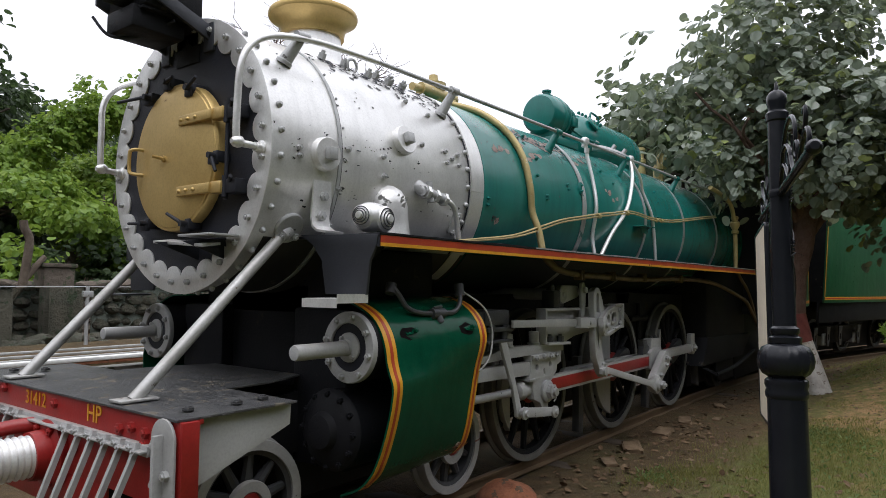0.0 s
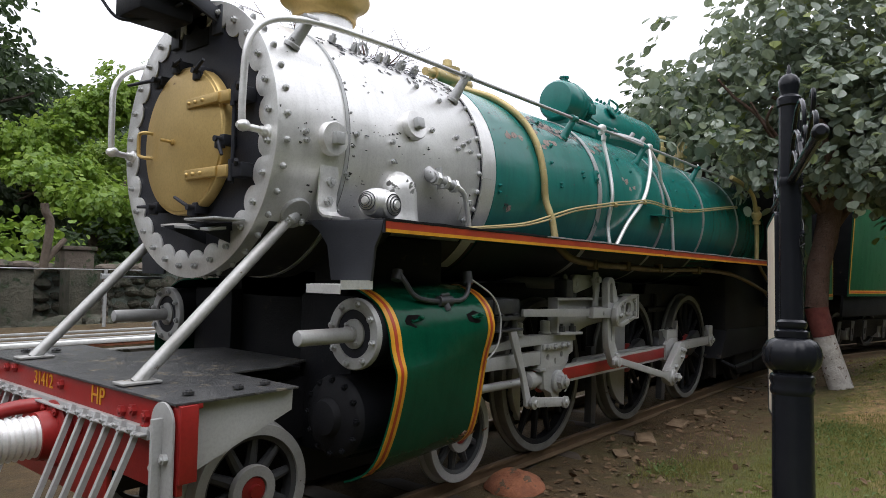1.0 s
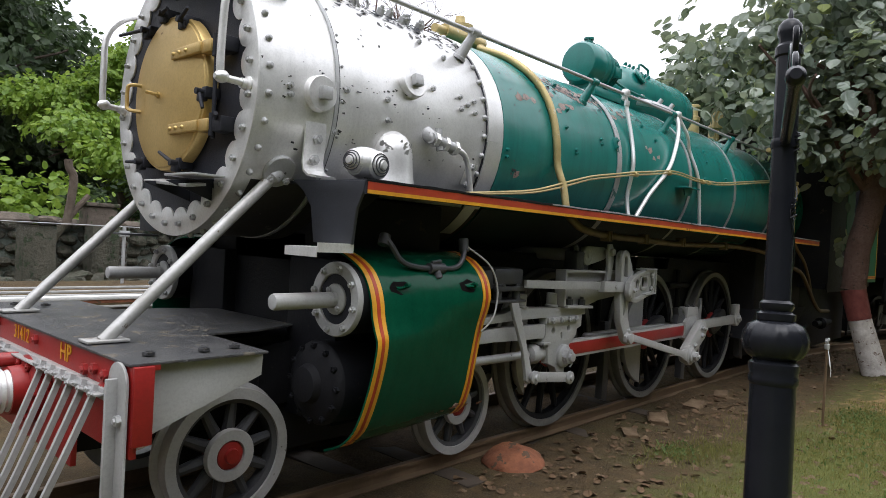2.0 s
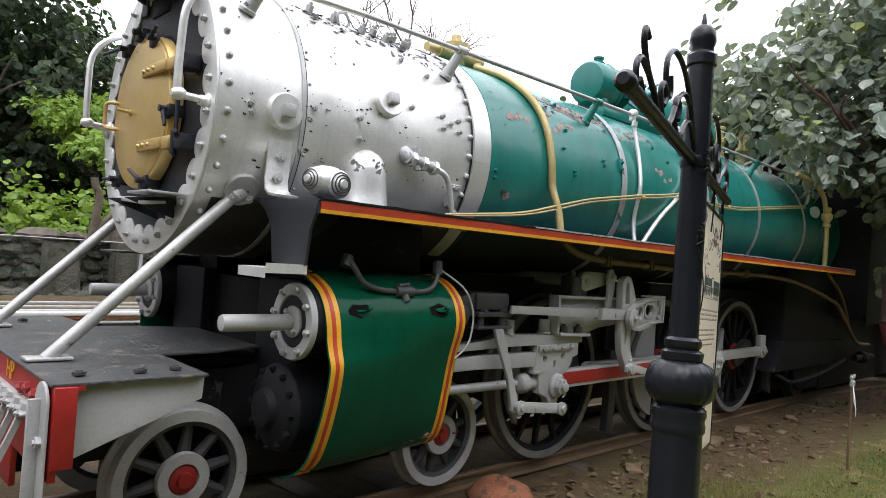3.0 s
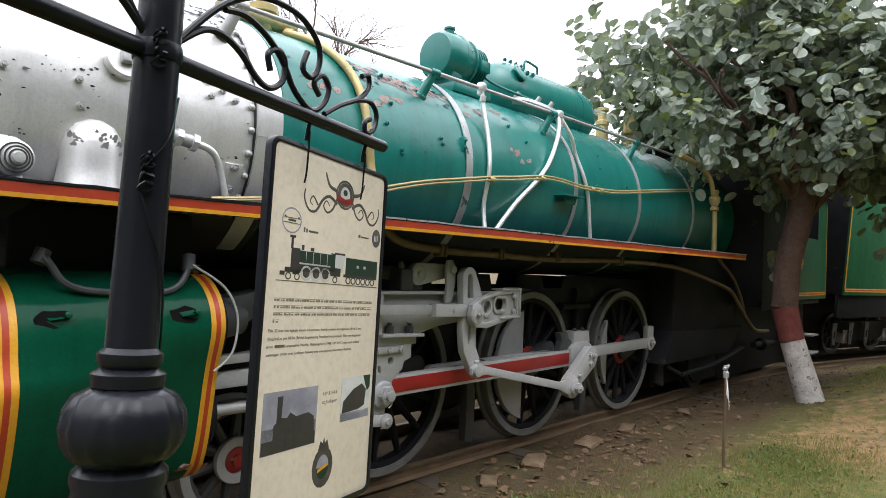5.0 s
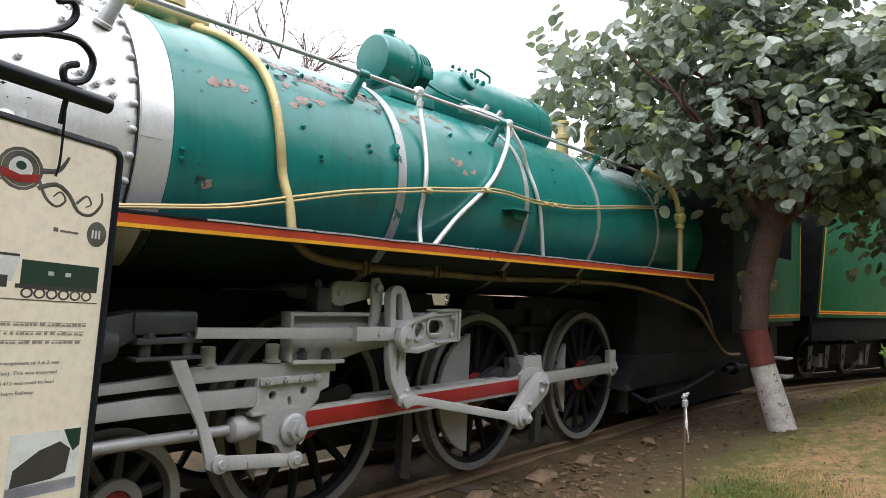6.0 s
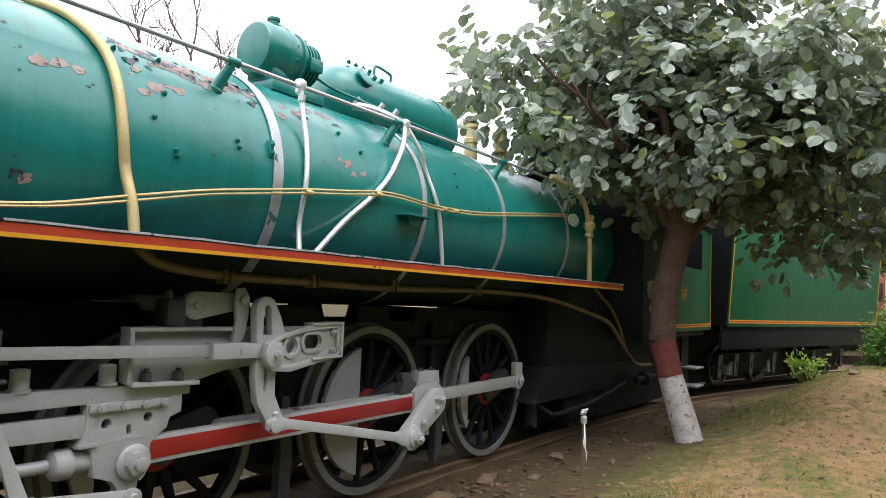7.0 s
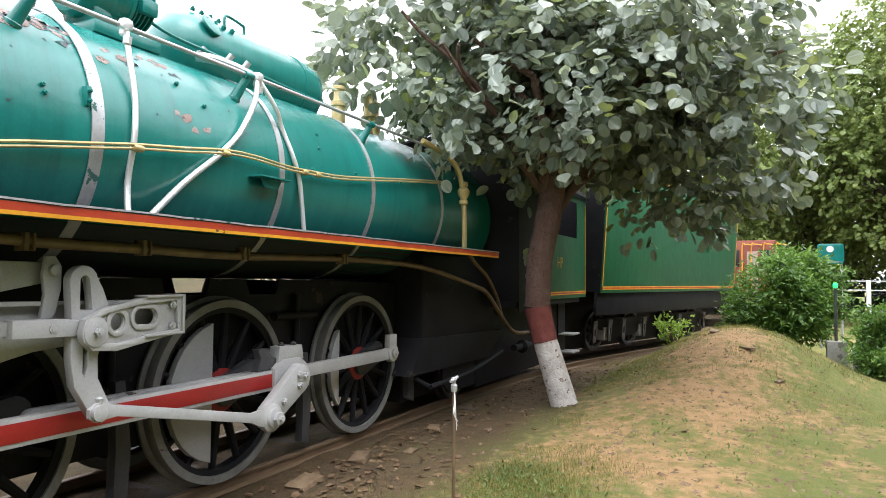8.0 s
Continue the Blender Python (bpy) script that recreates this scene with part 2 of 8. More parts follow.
WHITE = surface("white_paint", (0.78, 0.78, 0.76), 0.5, 0.0, (0.66, 0.66, 0.64), 3, 40, 0.1)
CLOD = surface("soil_clod", (0.21, 0.142, 0.082), 0.95, 0.0, (0.11, 0.07, 0.038), 3, 40, 0.5)
TERRA = surface("terracotta", (0.34, 0.125, 0.06), 0.85, 0.0, (0.20, 0.075, 0.04), 9, 30, 0.8, (0.12, 0.075, 0.045), 0.60, 10.0, depth=0.02)
ORANGE = surface("wagon_orange", (0.33, 0.085, 0.045), 0.5)

LAMP_G = bpy.data.materials.new("green_lens")
lg_nt, lg_b = nodes_of(LAMP_G)
lg_b.inputs["Base Color"].default_value = (0.02, 0.5, 0.1, 1)
lg_b.inputs["Emission Color"].default_value = (0.02, 1.0, 0.15, 1)
lg_b.inputs["Emission Strength"].default_value = 1.2


def ground_material():
    m = bpy.data.materials.new("park_ground")
    nt, bsdf = nodes_of(m)
    coord = nt.nodes.new("ShaderNodeTexCoord").outputs["Object"]
    n1, n2, n3 = noise_of(nt, coord, 0.8, 6), noise_of(nt, coord, 7.0, 8), noise_of(nt, coord, 60.0, 8, 0.75)

    def total(a, b):
        n = nt.nodes.new("ShaderNodeMath")
        nt.links.new(a, n.inputs[0])
        nt.links.new(b, n.inputs[1])
        return n.outputs[0]

    soil = mix(nt, ramp(nt, n2, 0.35, 0.7), (0.385, 0.232, 0.105), (0.28, 0.160, 0.068))
    soil = mix(nt, ramp(nt, n3, 0.5, 0.75, 0, 0.6), soil, (0.38, 0.28, 0.18))
    soil = mix(nt, ramp(nt, n3, 0.42, 0.3, 0, 0.7), soil, (0.13, 0.085, 0.05))
    turf = mix(nt, ramp(nt, n3, 0.35, 0.7), (0.080, 0.106, 0.016), (0.185, 0.185, 0.042))
    sep = nt.nodes.new("ShaderNodeSeparateXYZ")
    nt.links.new(coord, sep.inputs[0])
    patch = total(total(ramp(nt, n1, 0.3, 0.7, -0.55, 0.55), ramp(nt, n2, 0.25, 0.75, -0.6, 0.6)), ramp(nt, n3, 0.3, 0.7, -0.45, 0.45))
    # the lawn: thin before the tree, along the tender, and again far out on the bank
    lawn = total(ramp(nt, sep.outputs["X"], 10.4, 7.4, 0.0, 1.0), ramp(nt, sep.outputs["Y"], -4.0, -5.4, 0.0, 0.55))
    lawn = total(lawn, ramp(nt, total(sep.outputs["Y"], ramp(nt, sep.outputs["X"], 13.0, 20.0, 0.0, 1.5)), -2.9, -2.1, 0.0, 0.5))
    worn = mix(nt, ramp(nt, total(patch, lawn), -0.25, 0.55), soil, turf)
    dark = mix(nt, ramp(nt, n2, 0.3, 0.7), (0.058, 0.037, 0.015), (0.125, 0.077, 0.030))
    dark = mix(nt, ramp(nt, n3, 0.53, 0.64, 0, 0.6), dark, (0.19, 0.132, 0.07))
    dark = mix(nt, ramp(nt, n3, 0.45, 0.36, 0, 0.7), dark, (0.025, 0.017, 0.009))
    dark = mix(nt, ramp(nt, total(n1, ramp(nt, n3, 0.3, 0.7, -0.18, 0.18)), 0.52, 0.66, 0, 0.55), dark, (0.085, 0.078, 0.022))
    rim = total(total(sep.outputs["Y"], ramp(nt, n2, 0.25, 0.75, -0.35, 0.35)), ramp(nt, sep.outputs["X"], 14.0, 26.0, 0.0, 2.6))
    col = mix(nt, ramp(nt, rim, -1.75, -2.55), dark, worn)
    nt.links.new(col, bsdf.inputs["Base Color"])
    bsdf.inputs["Roughness"].default_value = 0.95
    b = add(nt, "ShaderNodeBump", Strength=0.9, Distance=0.035)
    nt.links.new(total(n3, n2), b.inputs["Height"])
    nt.links.new(b.outputs[0], bsdf.inputs["Normal"])
    return m


GROUND = ground_material()


# ---- mesh helpers ----
def box(bm, x0, x1, y0, y1, z0, z1, bev=0.0):
    r = bmesh.ops.create_cube(bm, size=1, matrix=Matrix.LocRotScale(((x0 + x1) / 2, (y0 + y1) / 2, (z0 + z1) / 2), None, (abs(x1 - x0), abs(y1 - y0), abs(z1 - z0))))
    if bev:
        edges = list({e for v in r["verts"] for e in v.link_edges})
        bmesh.ops.bevel(bm, geom=edges, offset=bev, segments=2, affect="EDGES", profile=0.5)
    return bm


def basis(d):
    return Vector(d).normalized().to_track_quat("Z", "Y").to_matrix().to_4x4()


def lathe(bm, prof, at=(0, 0, 0), axis=(0, 0, 1), n=24, closed=True):
    """A turned form: prof lists (radius, distance along the axis)."""
    m = Matrix.Translation(at) @ basis(axis)
    rings = []
    for r, h in prof:
        rings.append([bm.verts.new(m @ Vector((r * math.cos(2 * math.pi * i / n), r * math.sin(2 * math.pi * i / n), h))) for i in range(n)])
    for a, b in zip(rings, rings[1:]):
        for i in range(n):
            bm.faces.new((a[i], a[(i + 1) % n], b[(i + 1) % n], b[i]))
    if closed:
        bm.faces.new(rings[0][::-1])
        bm.faces.new(rings[-1])
    return bm


def rod(bm, p, q, r, r1=None, n=12):
    p, q = Vector(p), Vector(q)
    return lathe(bm, [(r, 0), (r if r1 is None else r1, (q - p).length)], p, q - p, n)


def smooth_path(pts, steps=6):
    pts = [Vector(p) for p in pts]
    if len(pts) < 3:
        return pts
    out = []
    for i in range(len(pts) - 1):
        p0, p1, p2, p3 = pts[max(i - 1, 0)], pts[i], pts[i + 1], pts[min(i + 2, len(pts) - 1)]
        for s in range(steps):
            t = s / steps
            out.append(0.5 * (2 * p1 + (p2 - p0) * t + (2 * p0 - 5 * p1 + 4 * p2 - p3) * t * t + (3 * p1 - p0 - 3 * p2 + p3) * t ** 3))
    return out + [pts[-1]]


def tube(bm, pts, r, n=10, steps=6, taper=1.0):
    """A round bar or pipe swept along a smoothed line."""
    path = smooth_path(pts, steps)
    rings, up = [], None
    for i, p in enumerate(path):
        d = (path[min(i + 1, len(path) - 1)] - path[max(i - 1, 0)]).normalized()
        if up is None:
            up = d.orthogonal().normalized()
        up = (up - d * up.dot(d)).normalized()
        side = d.cross(up)
        rr = r * (1 + (taper - 1) * i / max(1, len(path) - 1))
        rings.append([bm.verts.new(p + rr * (math.cos(2 * math.pi * k / n) * up + math.sin(2 * math.pi * k / n) * side)) for k in range(n)])
    for a, b in zip(rings, rings[1:]):
        for k in range(n):
            bm.faces.new((a[k], a[(k + 1) % n], b[(k + 1) % n], b[k]))
    bm.faces.new(rings[0][::-1])
    bm.faces.new(rings[-1])
    return bm


def sheet(bm, prof, x0, x1, thick=0.0, steps=1):
    """A rolled sheet: a profile of (y, z) drawn out along x, with thickness."""
    n = len(prof)
    nrm = []
    for i in range(n):
        a, b = Vector(prof[max(i - 1, 0)]), Vector(prof[min(i + 1, n - 1)])
        d = (b - a).normalized()
        nrm.append(Vector((-d.y, d.x)))
    rows = []
    for s in range(steps + 1):
        x = x0 + (x1 - x0) * s / steps
        o = [bm.verts.new((x, y, z)) for y, z in prof]
        q = [bm.verts.new((x, y + nrm[i].x * thick, z + nrm[i].y * thick)) for i, (y, z) in enumerate(prof)]
        rows.append(o + q[::-1])
    m = len(rows[0])
    for a, b in zip(rows, rows[1:]):
        for i in range(m):
            bm.faces.new((a[i], a[(i + 1) % m], b[(i + 1) % m], b[i]))
    for row, flip in ((rows[0], 1), (rows[-1], 0)):
        for i in range(n - 1):
            f = (row[i], row[i + 1], row[m - 2 - i], row[m - 1 - i])
            bm.faces.new(f[::-1] if flip else f)
    return bm


def from_curve(splines, half, bev, m):
    """Mesh of a flat plate with rounded edges and real holes; splines lie in a plane, half is half the thickness."""
    cu = bpy.data.curves.new("plate", "CURVE")
    cu.dimensions, cu.fill_mode, cu.extrude, cu.bevel_depth, cu.bevel_resolution = "2D", "BOTH", half, bev, 1
    for pts in splines:
        sp = cu.splines.new("POLY")
        sp.points.add(len(pts) - 1)
        for p, (x, y) in zip(sp.points, pts):
            p.co = (x, y, 0, 1)
        sp.use_cyclic_u = True
    ob = bpy.data.objects.new("plate", cu)
    me = bpy.data.meshes.new_from_object(ob)
    me.transform(m)
    bpy.data.objects.remove(ob)
    return me


def plate(bm, outer, holes=(), y0=-1.1, y1=-1.06, bev=0.004):
    """A plate in the x-z plane between two y."""
    m = Matrix.Translation((0, (y0 + y1) / 2, 0)) @ pose(0, 0, 0, 90)
    me = from_curve([outer, *holes], max(0.001, abs(y1 - y0) / 2 - bev), bev, m)
    bm.from_mesh(me)
    bpy.data.meshes.remove(me)
    return bm


def arc(cx, cy, r, a0=0, a1=360, n=16, sx=1.0):
    full = abs(a1 - a0) >= 360
    k = n if full else n - 1
    return [(cx + sx * r * math.cos(radians(a0 + (a1 - a0) * i / k)), cy + r * math.sin(radians(a0 + (a1 - a0) * i / k))) for i in range(n)]


def capsule(a, b, ra, rb, n=8):
    """Outline of a link between two eyes."""
    th = math.degrees(math.atan2(b[1] - a[1], b[0] - a[0]))
    return arc(*b, rb, th - 90, th + 90, n) + arc(*a, ra, th + 90, th + 270, n)


def letters(text, size, m, depth=0.002, side="CENTER"):
    cu = bpy.data.curves.new("letters", "FONT")
    cu.body, cu.size, cu.extrude, cu.align_x, cu.align_y = text, size, depth, side, "CENTER"
    ob = bpy.data.objects.new("letters", cu)
    me = bpy.data.meshes.new_from_object(ob)
    me.transform(m)
    bpy.data.objects.remove(ob)
    bm = bmesh.new()
    bm.from_mesh(me)
    return bm


def finish(name, bm, material, sharp=38):
    bmesh.ops.remove_doubles(bm, verts=bm.verts, dist=1e-5)
    bmesh.ops.recalc_face_normals(bm, faces=bm.faces)
    me = bpy.data.meshes.new(name)
    bm.to_mesh(me)
    bm.free()
    me.shade_smooth()
    me.set_sharp_from_angle(angle=radians(sharp))
    me.materials.append(material)
    return me


def thing(name, at, label, category, group="", kind="", turn=0.0):
    ob = new(name)
    ob.empty_display_size = 0.2
    ob.matrix_basis = pose(*at, 0, 0, turn)
    return tagged(ob, label, category, group, kind)


LOCAL = set()


def top_of(ob):
    while ob.parent:
        ob = ob.parent
    return ob


def part(name, bm, material, parent, label="", sharp=38):
    """Links a bmesh as one mesh under a thing or a part. Coordinates are the world's, or the thing's own where it is in LOCAL."""
    ob = new(name, bm if isinstance(bm, bpy.types.Mesh) else finish(name, bm, material, sharp))
    ob.parent = parent
    if parent.parent is None and parent.name not in LOCAL:
        ob.matrix_parent_inverse = parent.matrix_basis.inverted()
    return tagged(ob, label)


def mono(name, bm, material, label, category, group="", kind="", sharp=38):
    """A thing of one mesh."""
    return tagged(new(name, finish(name, bm, material, sharp)), label, category, group, kind)


def B():
    return bmesh.new()


def studs(name, parent, spots, r, h, material, label="", n=8, hexa=False):
    """Rivets or nuts: spots of (place, direction), each an object on one shared mesh."""
    bm = B()
    if hexa:
        lathe(bm, [(r, 0), (r, h * 0.7), (r * 0.55, h * 0.72), (r * 0.5, h)], n=6)
    else:
        lathe(bm, [(r, 0), (r * 0.85, h * 0.6), (r * 0.45, h)], n=n)
    me = finish(name, bm, material, 50)
    base = top_of(parent)
    inv = base.matrix_basis.inverted() if base.name not in LOCAL else Matrix()
    for p, d in spots:
        ob = new(name, me)
        ob.parent = parent
        ob.matrix_basis = (inv if parent.parent is None else Matrix()) @ Matrix.Translation(p) @ basis(d)
        tagged(ob, label)

# ---- locomotive ----
ZC, RS, RB = 2.525, 0.865, 0.875      # boiler axis height, smokebox radius, boiler radius
loco = thing("steam_locomotive", (6.8, 0, 0), "preserved metre-gauge steam locomotive, silver smokebox, teal boiler, standing on rails", "locomotive")


def on_shell(x, deg, r=RS):
    """A point on the boiler at an angle above the level, on the side of the footpath."""
    a = radians(deg)
    return Vector((x, -r * math.cos(a), ZC + r * math.sin(a)))


def out_at(deg):
    return Vector((0, -math.cos(radians(deg)), math.sin(radians(deg))))


def hoop(bm, x0, x1, r, t, a0=0, a1=360, n=64):
    """A strap or shell round the boiler axis."""
    full = a1 - a0 >= 360
    prof = [(-(r) * math.cos(radians(a0 + (a1 - a0) * i / n)), ZC + r * math.sin(radians(a0 + (a1 - a0) * i / n))) for i in range(n + (0 if full else 1))]
    if not full:
        return sheet(bm, prof, x0, x1, t)
    return lathe(bm, [(r, x0), (r + t, x0), (r + t, x1), (r, x1), (r, x0)], (0, 0, ZC), (1, 0, 0), n, closed=False)


smokebox = part("smokebox", lathe(B(), [(0.78, 3.33), (RS - 0.004, 3.33), (RS, 3.334), (RS, 3.845), (RS - 0.004, 3.85), (RS, 3.855), (RS, 5.255), (RS - 0.003, 5.26)], (0, 0, ZC), (1, 0, 0), 72), SILVER, loco, "silver painted smokebox with rivets and flaking patches")
part("seam_strap", hoop(B(), 3.838, 3.862, RS - 0.002, 0.012), SILVER_D, smokebox)
part("seam_strap", hoop(B(), 5.252, 5.264, RS - 0.002, 0.010), SMOKE, smokebox)
band = part("end_band", hoop(B(), 5.264, 5.46, RS - 0.03, 0.036), SILVER, smokebox, "silver end band of two overlapping strips")
part("cover_strip", hoop(B(), 5.272, 5.402, RS + 0.006, 0.006, -4, 178, 60), SILVER, band)
part("cover_strip", hoop(B(), 5.268, 5.398, RS + 0.006, 0.010, -60, -4.6, 24), SILVER, band)
boiler = part("boiler", lathe(B(), [(RB - 0.02, 5.46), (RB, 5.463), (RB, 8.25), (RB + 0.012, 10.4), (RB + 0.012, 13.6)], (0, 0, ZC), (1, 0, 0), 72), TEAL, loco, "teal painted boiler barrel with rust patches")

# dark skins: shade painted under the boiler, soot and shade under the smokebox
belly_shade = part("lower_lagging", hoop(B(), 5.465, 13.6, RB + 0.012, 0.003, -38.5, -141.5, 40), TEAL_SHADE, boiler, "teal boiler underside, painted dark for the running board's shade")
part("lower_lagging", hoop(B(), 3.42, 3.836, RS + 0.002, 0.003, -38, -142, 40), SOOT_SHADE, smokebox, "smokebox underside painted dark for soot and shade")
part("lower_lagging", hoop(B(), 3.87, 5.455, RS + 0.012, 0.003, -40, -140, 40), SOOT_SHADE, smokebox, "smokebox underside painted dark for soot and shade")

# front plate with a wavy silver ring
part("front_plate", lathe(B(), [(0.86, 0), (0.86, 0.012)], (3.322, 0, ZC), (1, 0, 0), 64), SMOKE, loco, "soot-black smokebox front plate")
outer, inner = arc(0, 0, 0.88, n=96), []
for i in range(224):
    a = 2 * math.pi * i / 224
    rr_ = 0.770 - 0.060 * math.sqrt(abs(math.sin(a * 14)))
    inner.append((rr_ * math.cos(a), rr_ * math.sin(a)))
me = from_curve([outer, inner], 0.004, 0.002, Matrix.Translation((3.316, 0, ZC)) @ pose(0, 0, 0, 90, 0, 90))
bm = B()
bm.from_mesh(me)
ring = part("front_ring", bm, SILVER, loco, "silver scalloped ring bolted round the front")
studs("ring_bolt", ring, [((3.309, -0.81 * math.cos(2 * math.pi * (i + 0.5) / 28), ZC + 0.81 * math.sin(2 * math.pi * (i + 0.5) / 28)), (-1, 0, 0)) for i in range(28)], 0.02, 0.03, SILVER_D, hexa=True)
rim_spots = [(on_shell(3.39, 360 * (i + 0.5) / 36), out_at(360 * (i + 0.5) / 36)) for i in range(36)]
studs("rivet", smokebox, [s for s in rim_spots if s[0].y < 0.3], 0.021, 0.026, SILVER_D)

# door
door = part("smokebox_door", lathe(B(), [(0.472, 0), (0.472, -0.055), (0.466, -0.066), (0.450, -0.068), (0.445, -0.074), (0.40, -0.082), (0.25, -0.100), (0.1, -0.108), (0.0005, -0.109)][::-1], (3.31, 0, ZC - 0.018), (1, 0, 0), 64), GOLD, loco, "gold painted dished round door")
for z in (2.715, 2.275):
    bm = box(B(), 3.192, 3.222, -0.46, -0.115, z - 0.030, z + 0.030, 0.006)
    box(bm, 3.205, 3.27, -0.555, -0.44, z - 0.036, z + 0.036, 0.010)
    h = part("hinge_strap", bm, GOLD, door)
    studs("rivet", h, [((3.193, y, z), (-1, 0, 0)) for y in (-0.15, -0.22, -0.30)], 0.014, 0.014, GOLD)
    bm = rod(box(B(), 3.23, 3.32, -0.665, -0.545, z - 0.04, z + 0.045, 0.01), (3.235, -0.555, z - 0.06), (3.235, -0.555, z + 0.065), 0.016)
    rod(bm, (3.235, -0.60, z + 0.03), (3.20, -0.66, z + 0.05), 0.012)
    part("hinge_bracket", bm, SMOKE, loco)
part("hinge_rod", rod(B(), (3.245, -0.555, 2.20), (3.245, -0.555, 2.80), 0.012), SMOKE, loco)
part("door_handle", tube(B(), [(3.245, 0.335, 2.585), (3.19, 0.36, 2.592), (3.165, 0.39, 2.585), (3.16, 0.40, 2.56), (3.16, 0.40, 2.46), (3.165, 0.39, 2.435), (3.19, 0.36, 2.425), (3.245, 0.335, 2.425)], 0.012, 8, 4), GOLD, door)
part("door_peg", rod(rod(B(), (3.205, 0.045, 2.497), (3.125, 0.06, 2.505), 0.011), (3.205, 0.043, 2.496), (3.188, 0.046, 2.498), 0.020), GOLD, door)
for y, z, dy, dz in ((0.29, 2.935, 0.36, 0.02), (-0.19, 2.915, -0.10, 0.05), (0.06, 2.995, -0.09, 0.015), (-0.46, 2.465, -0.06, -0.10), (-0.185, 2.075, 0.17, 0.07), (0.29, 2.10, 0.16, 0.005)):
    bm = box(B(), 3.225, 3.32, y - 0.026, y + 0.026, z - 0.034, z + 0.034, 0.010)
    box(bm, 3.21, 3.25, y - 0.016, y + 0.05, z - 0.05, z + 0.012, 0.008)
    rod(bm, (3.20, y, z), (3.195, y + dy, z + dz), 0.013, 0.010)
    rod(bm, (3.18, y, z), (3.25, y, z), 0.019)
    part("door_clamp", bm, SMOKE, loco, "black door clamp with a tommy bar")
# lamp step, bent, under the door
bm = plate(B(), [(0, 0), (0.52, 0), (0.52, 0.012), (0, 0.012)], (), -0.06, 0.06, 0.002)
bmesh.ops.transform(bm, matrix=pose(3.17, -0.02, 1.965, 8, 4, -90), verts=bm.verts)
part("front_step", bm, SILVER_D, loco, "bent silver lamp step")
for y in (-0.17, -0.45):
    part("step_bracket", plate(B(), [(3.05, 1.95), (3.32, 1.98), (3.32, 1.86)], (), y - 0.01, y), SMOKE, loco)
part("front_step", box(B(), 3.10, 3.30, -0.62, -0.30, 1.985, 1.998, 0.003), SILVER_D, loco)

# headlamp and its bracket
lamp = part("headlamp_bracket", box(box(B(), 2.90, 3.36, -0.20, 0.20, 3.32, 3.335), 3.31, 3.36, -0.13, 0.13, 3.12, 3.33, 0.01), BLACK, loco, "black plate bracket for the headlamp")
for s in (-1, 1):
    part("bracket_side", plate(B(), [(2.84, 3.42), (3.34, 3.22), (3.40, 3.22), (3.40, 3.30), (3.34, 3.31), (2.84, 3.49)], (), 0.245 * s - 0.012, 0.245 * s + 0.012), SLATE, lamp)
    part("bracket_knee", box(B(), 3.30, 3.42, 0.245 * s - 0.05, 0.245 * s + 0.05, 3.16, 3.34, 0.006), SLATE, lamp)
    studs("bolt", lamp, [((2.98, 0.258 * s, 3.40), (0, s, 0)), ((3.30, 0.258 * s, 3.27), (0, s, 0))], 0.018, 0.02, BLACK, hexa=True)
bm = box(B(), 2.90, 3.28, -0.22, 0.22, 3.34, 3.74, 0.02)
box(bm, 2.86, 3.20, -0.16, 0.16, 3.21, 3.35, 0.02)
lathe(bm, [(0.17, 0), (0.19, 0.03), (0.19, 0.14), (0.16, 0.16)], (2.78, 0, 3.56), (1, 0, 0), 28)
lamp = part("headlamp", bm, BLACK, loco, "black box headlamp with a round hood")
part("lens", lathe(B(), [(0.165, 0), (0.13, -0.02), (0.0005, -0.03)], (2.775, 0, 3.56), (1, 0, 0), 24), SILVER_D, lamp)
part("bracket_chain", tube(B(), [(2.8, 0.2, 3.32), (2.86, 0.1, 3.2), (3.0, 0.0, 3.22), (3.1, -0.2, 3.3)], 0.01, 6), SMOKE, loco)

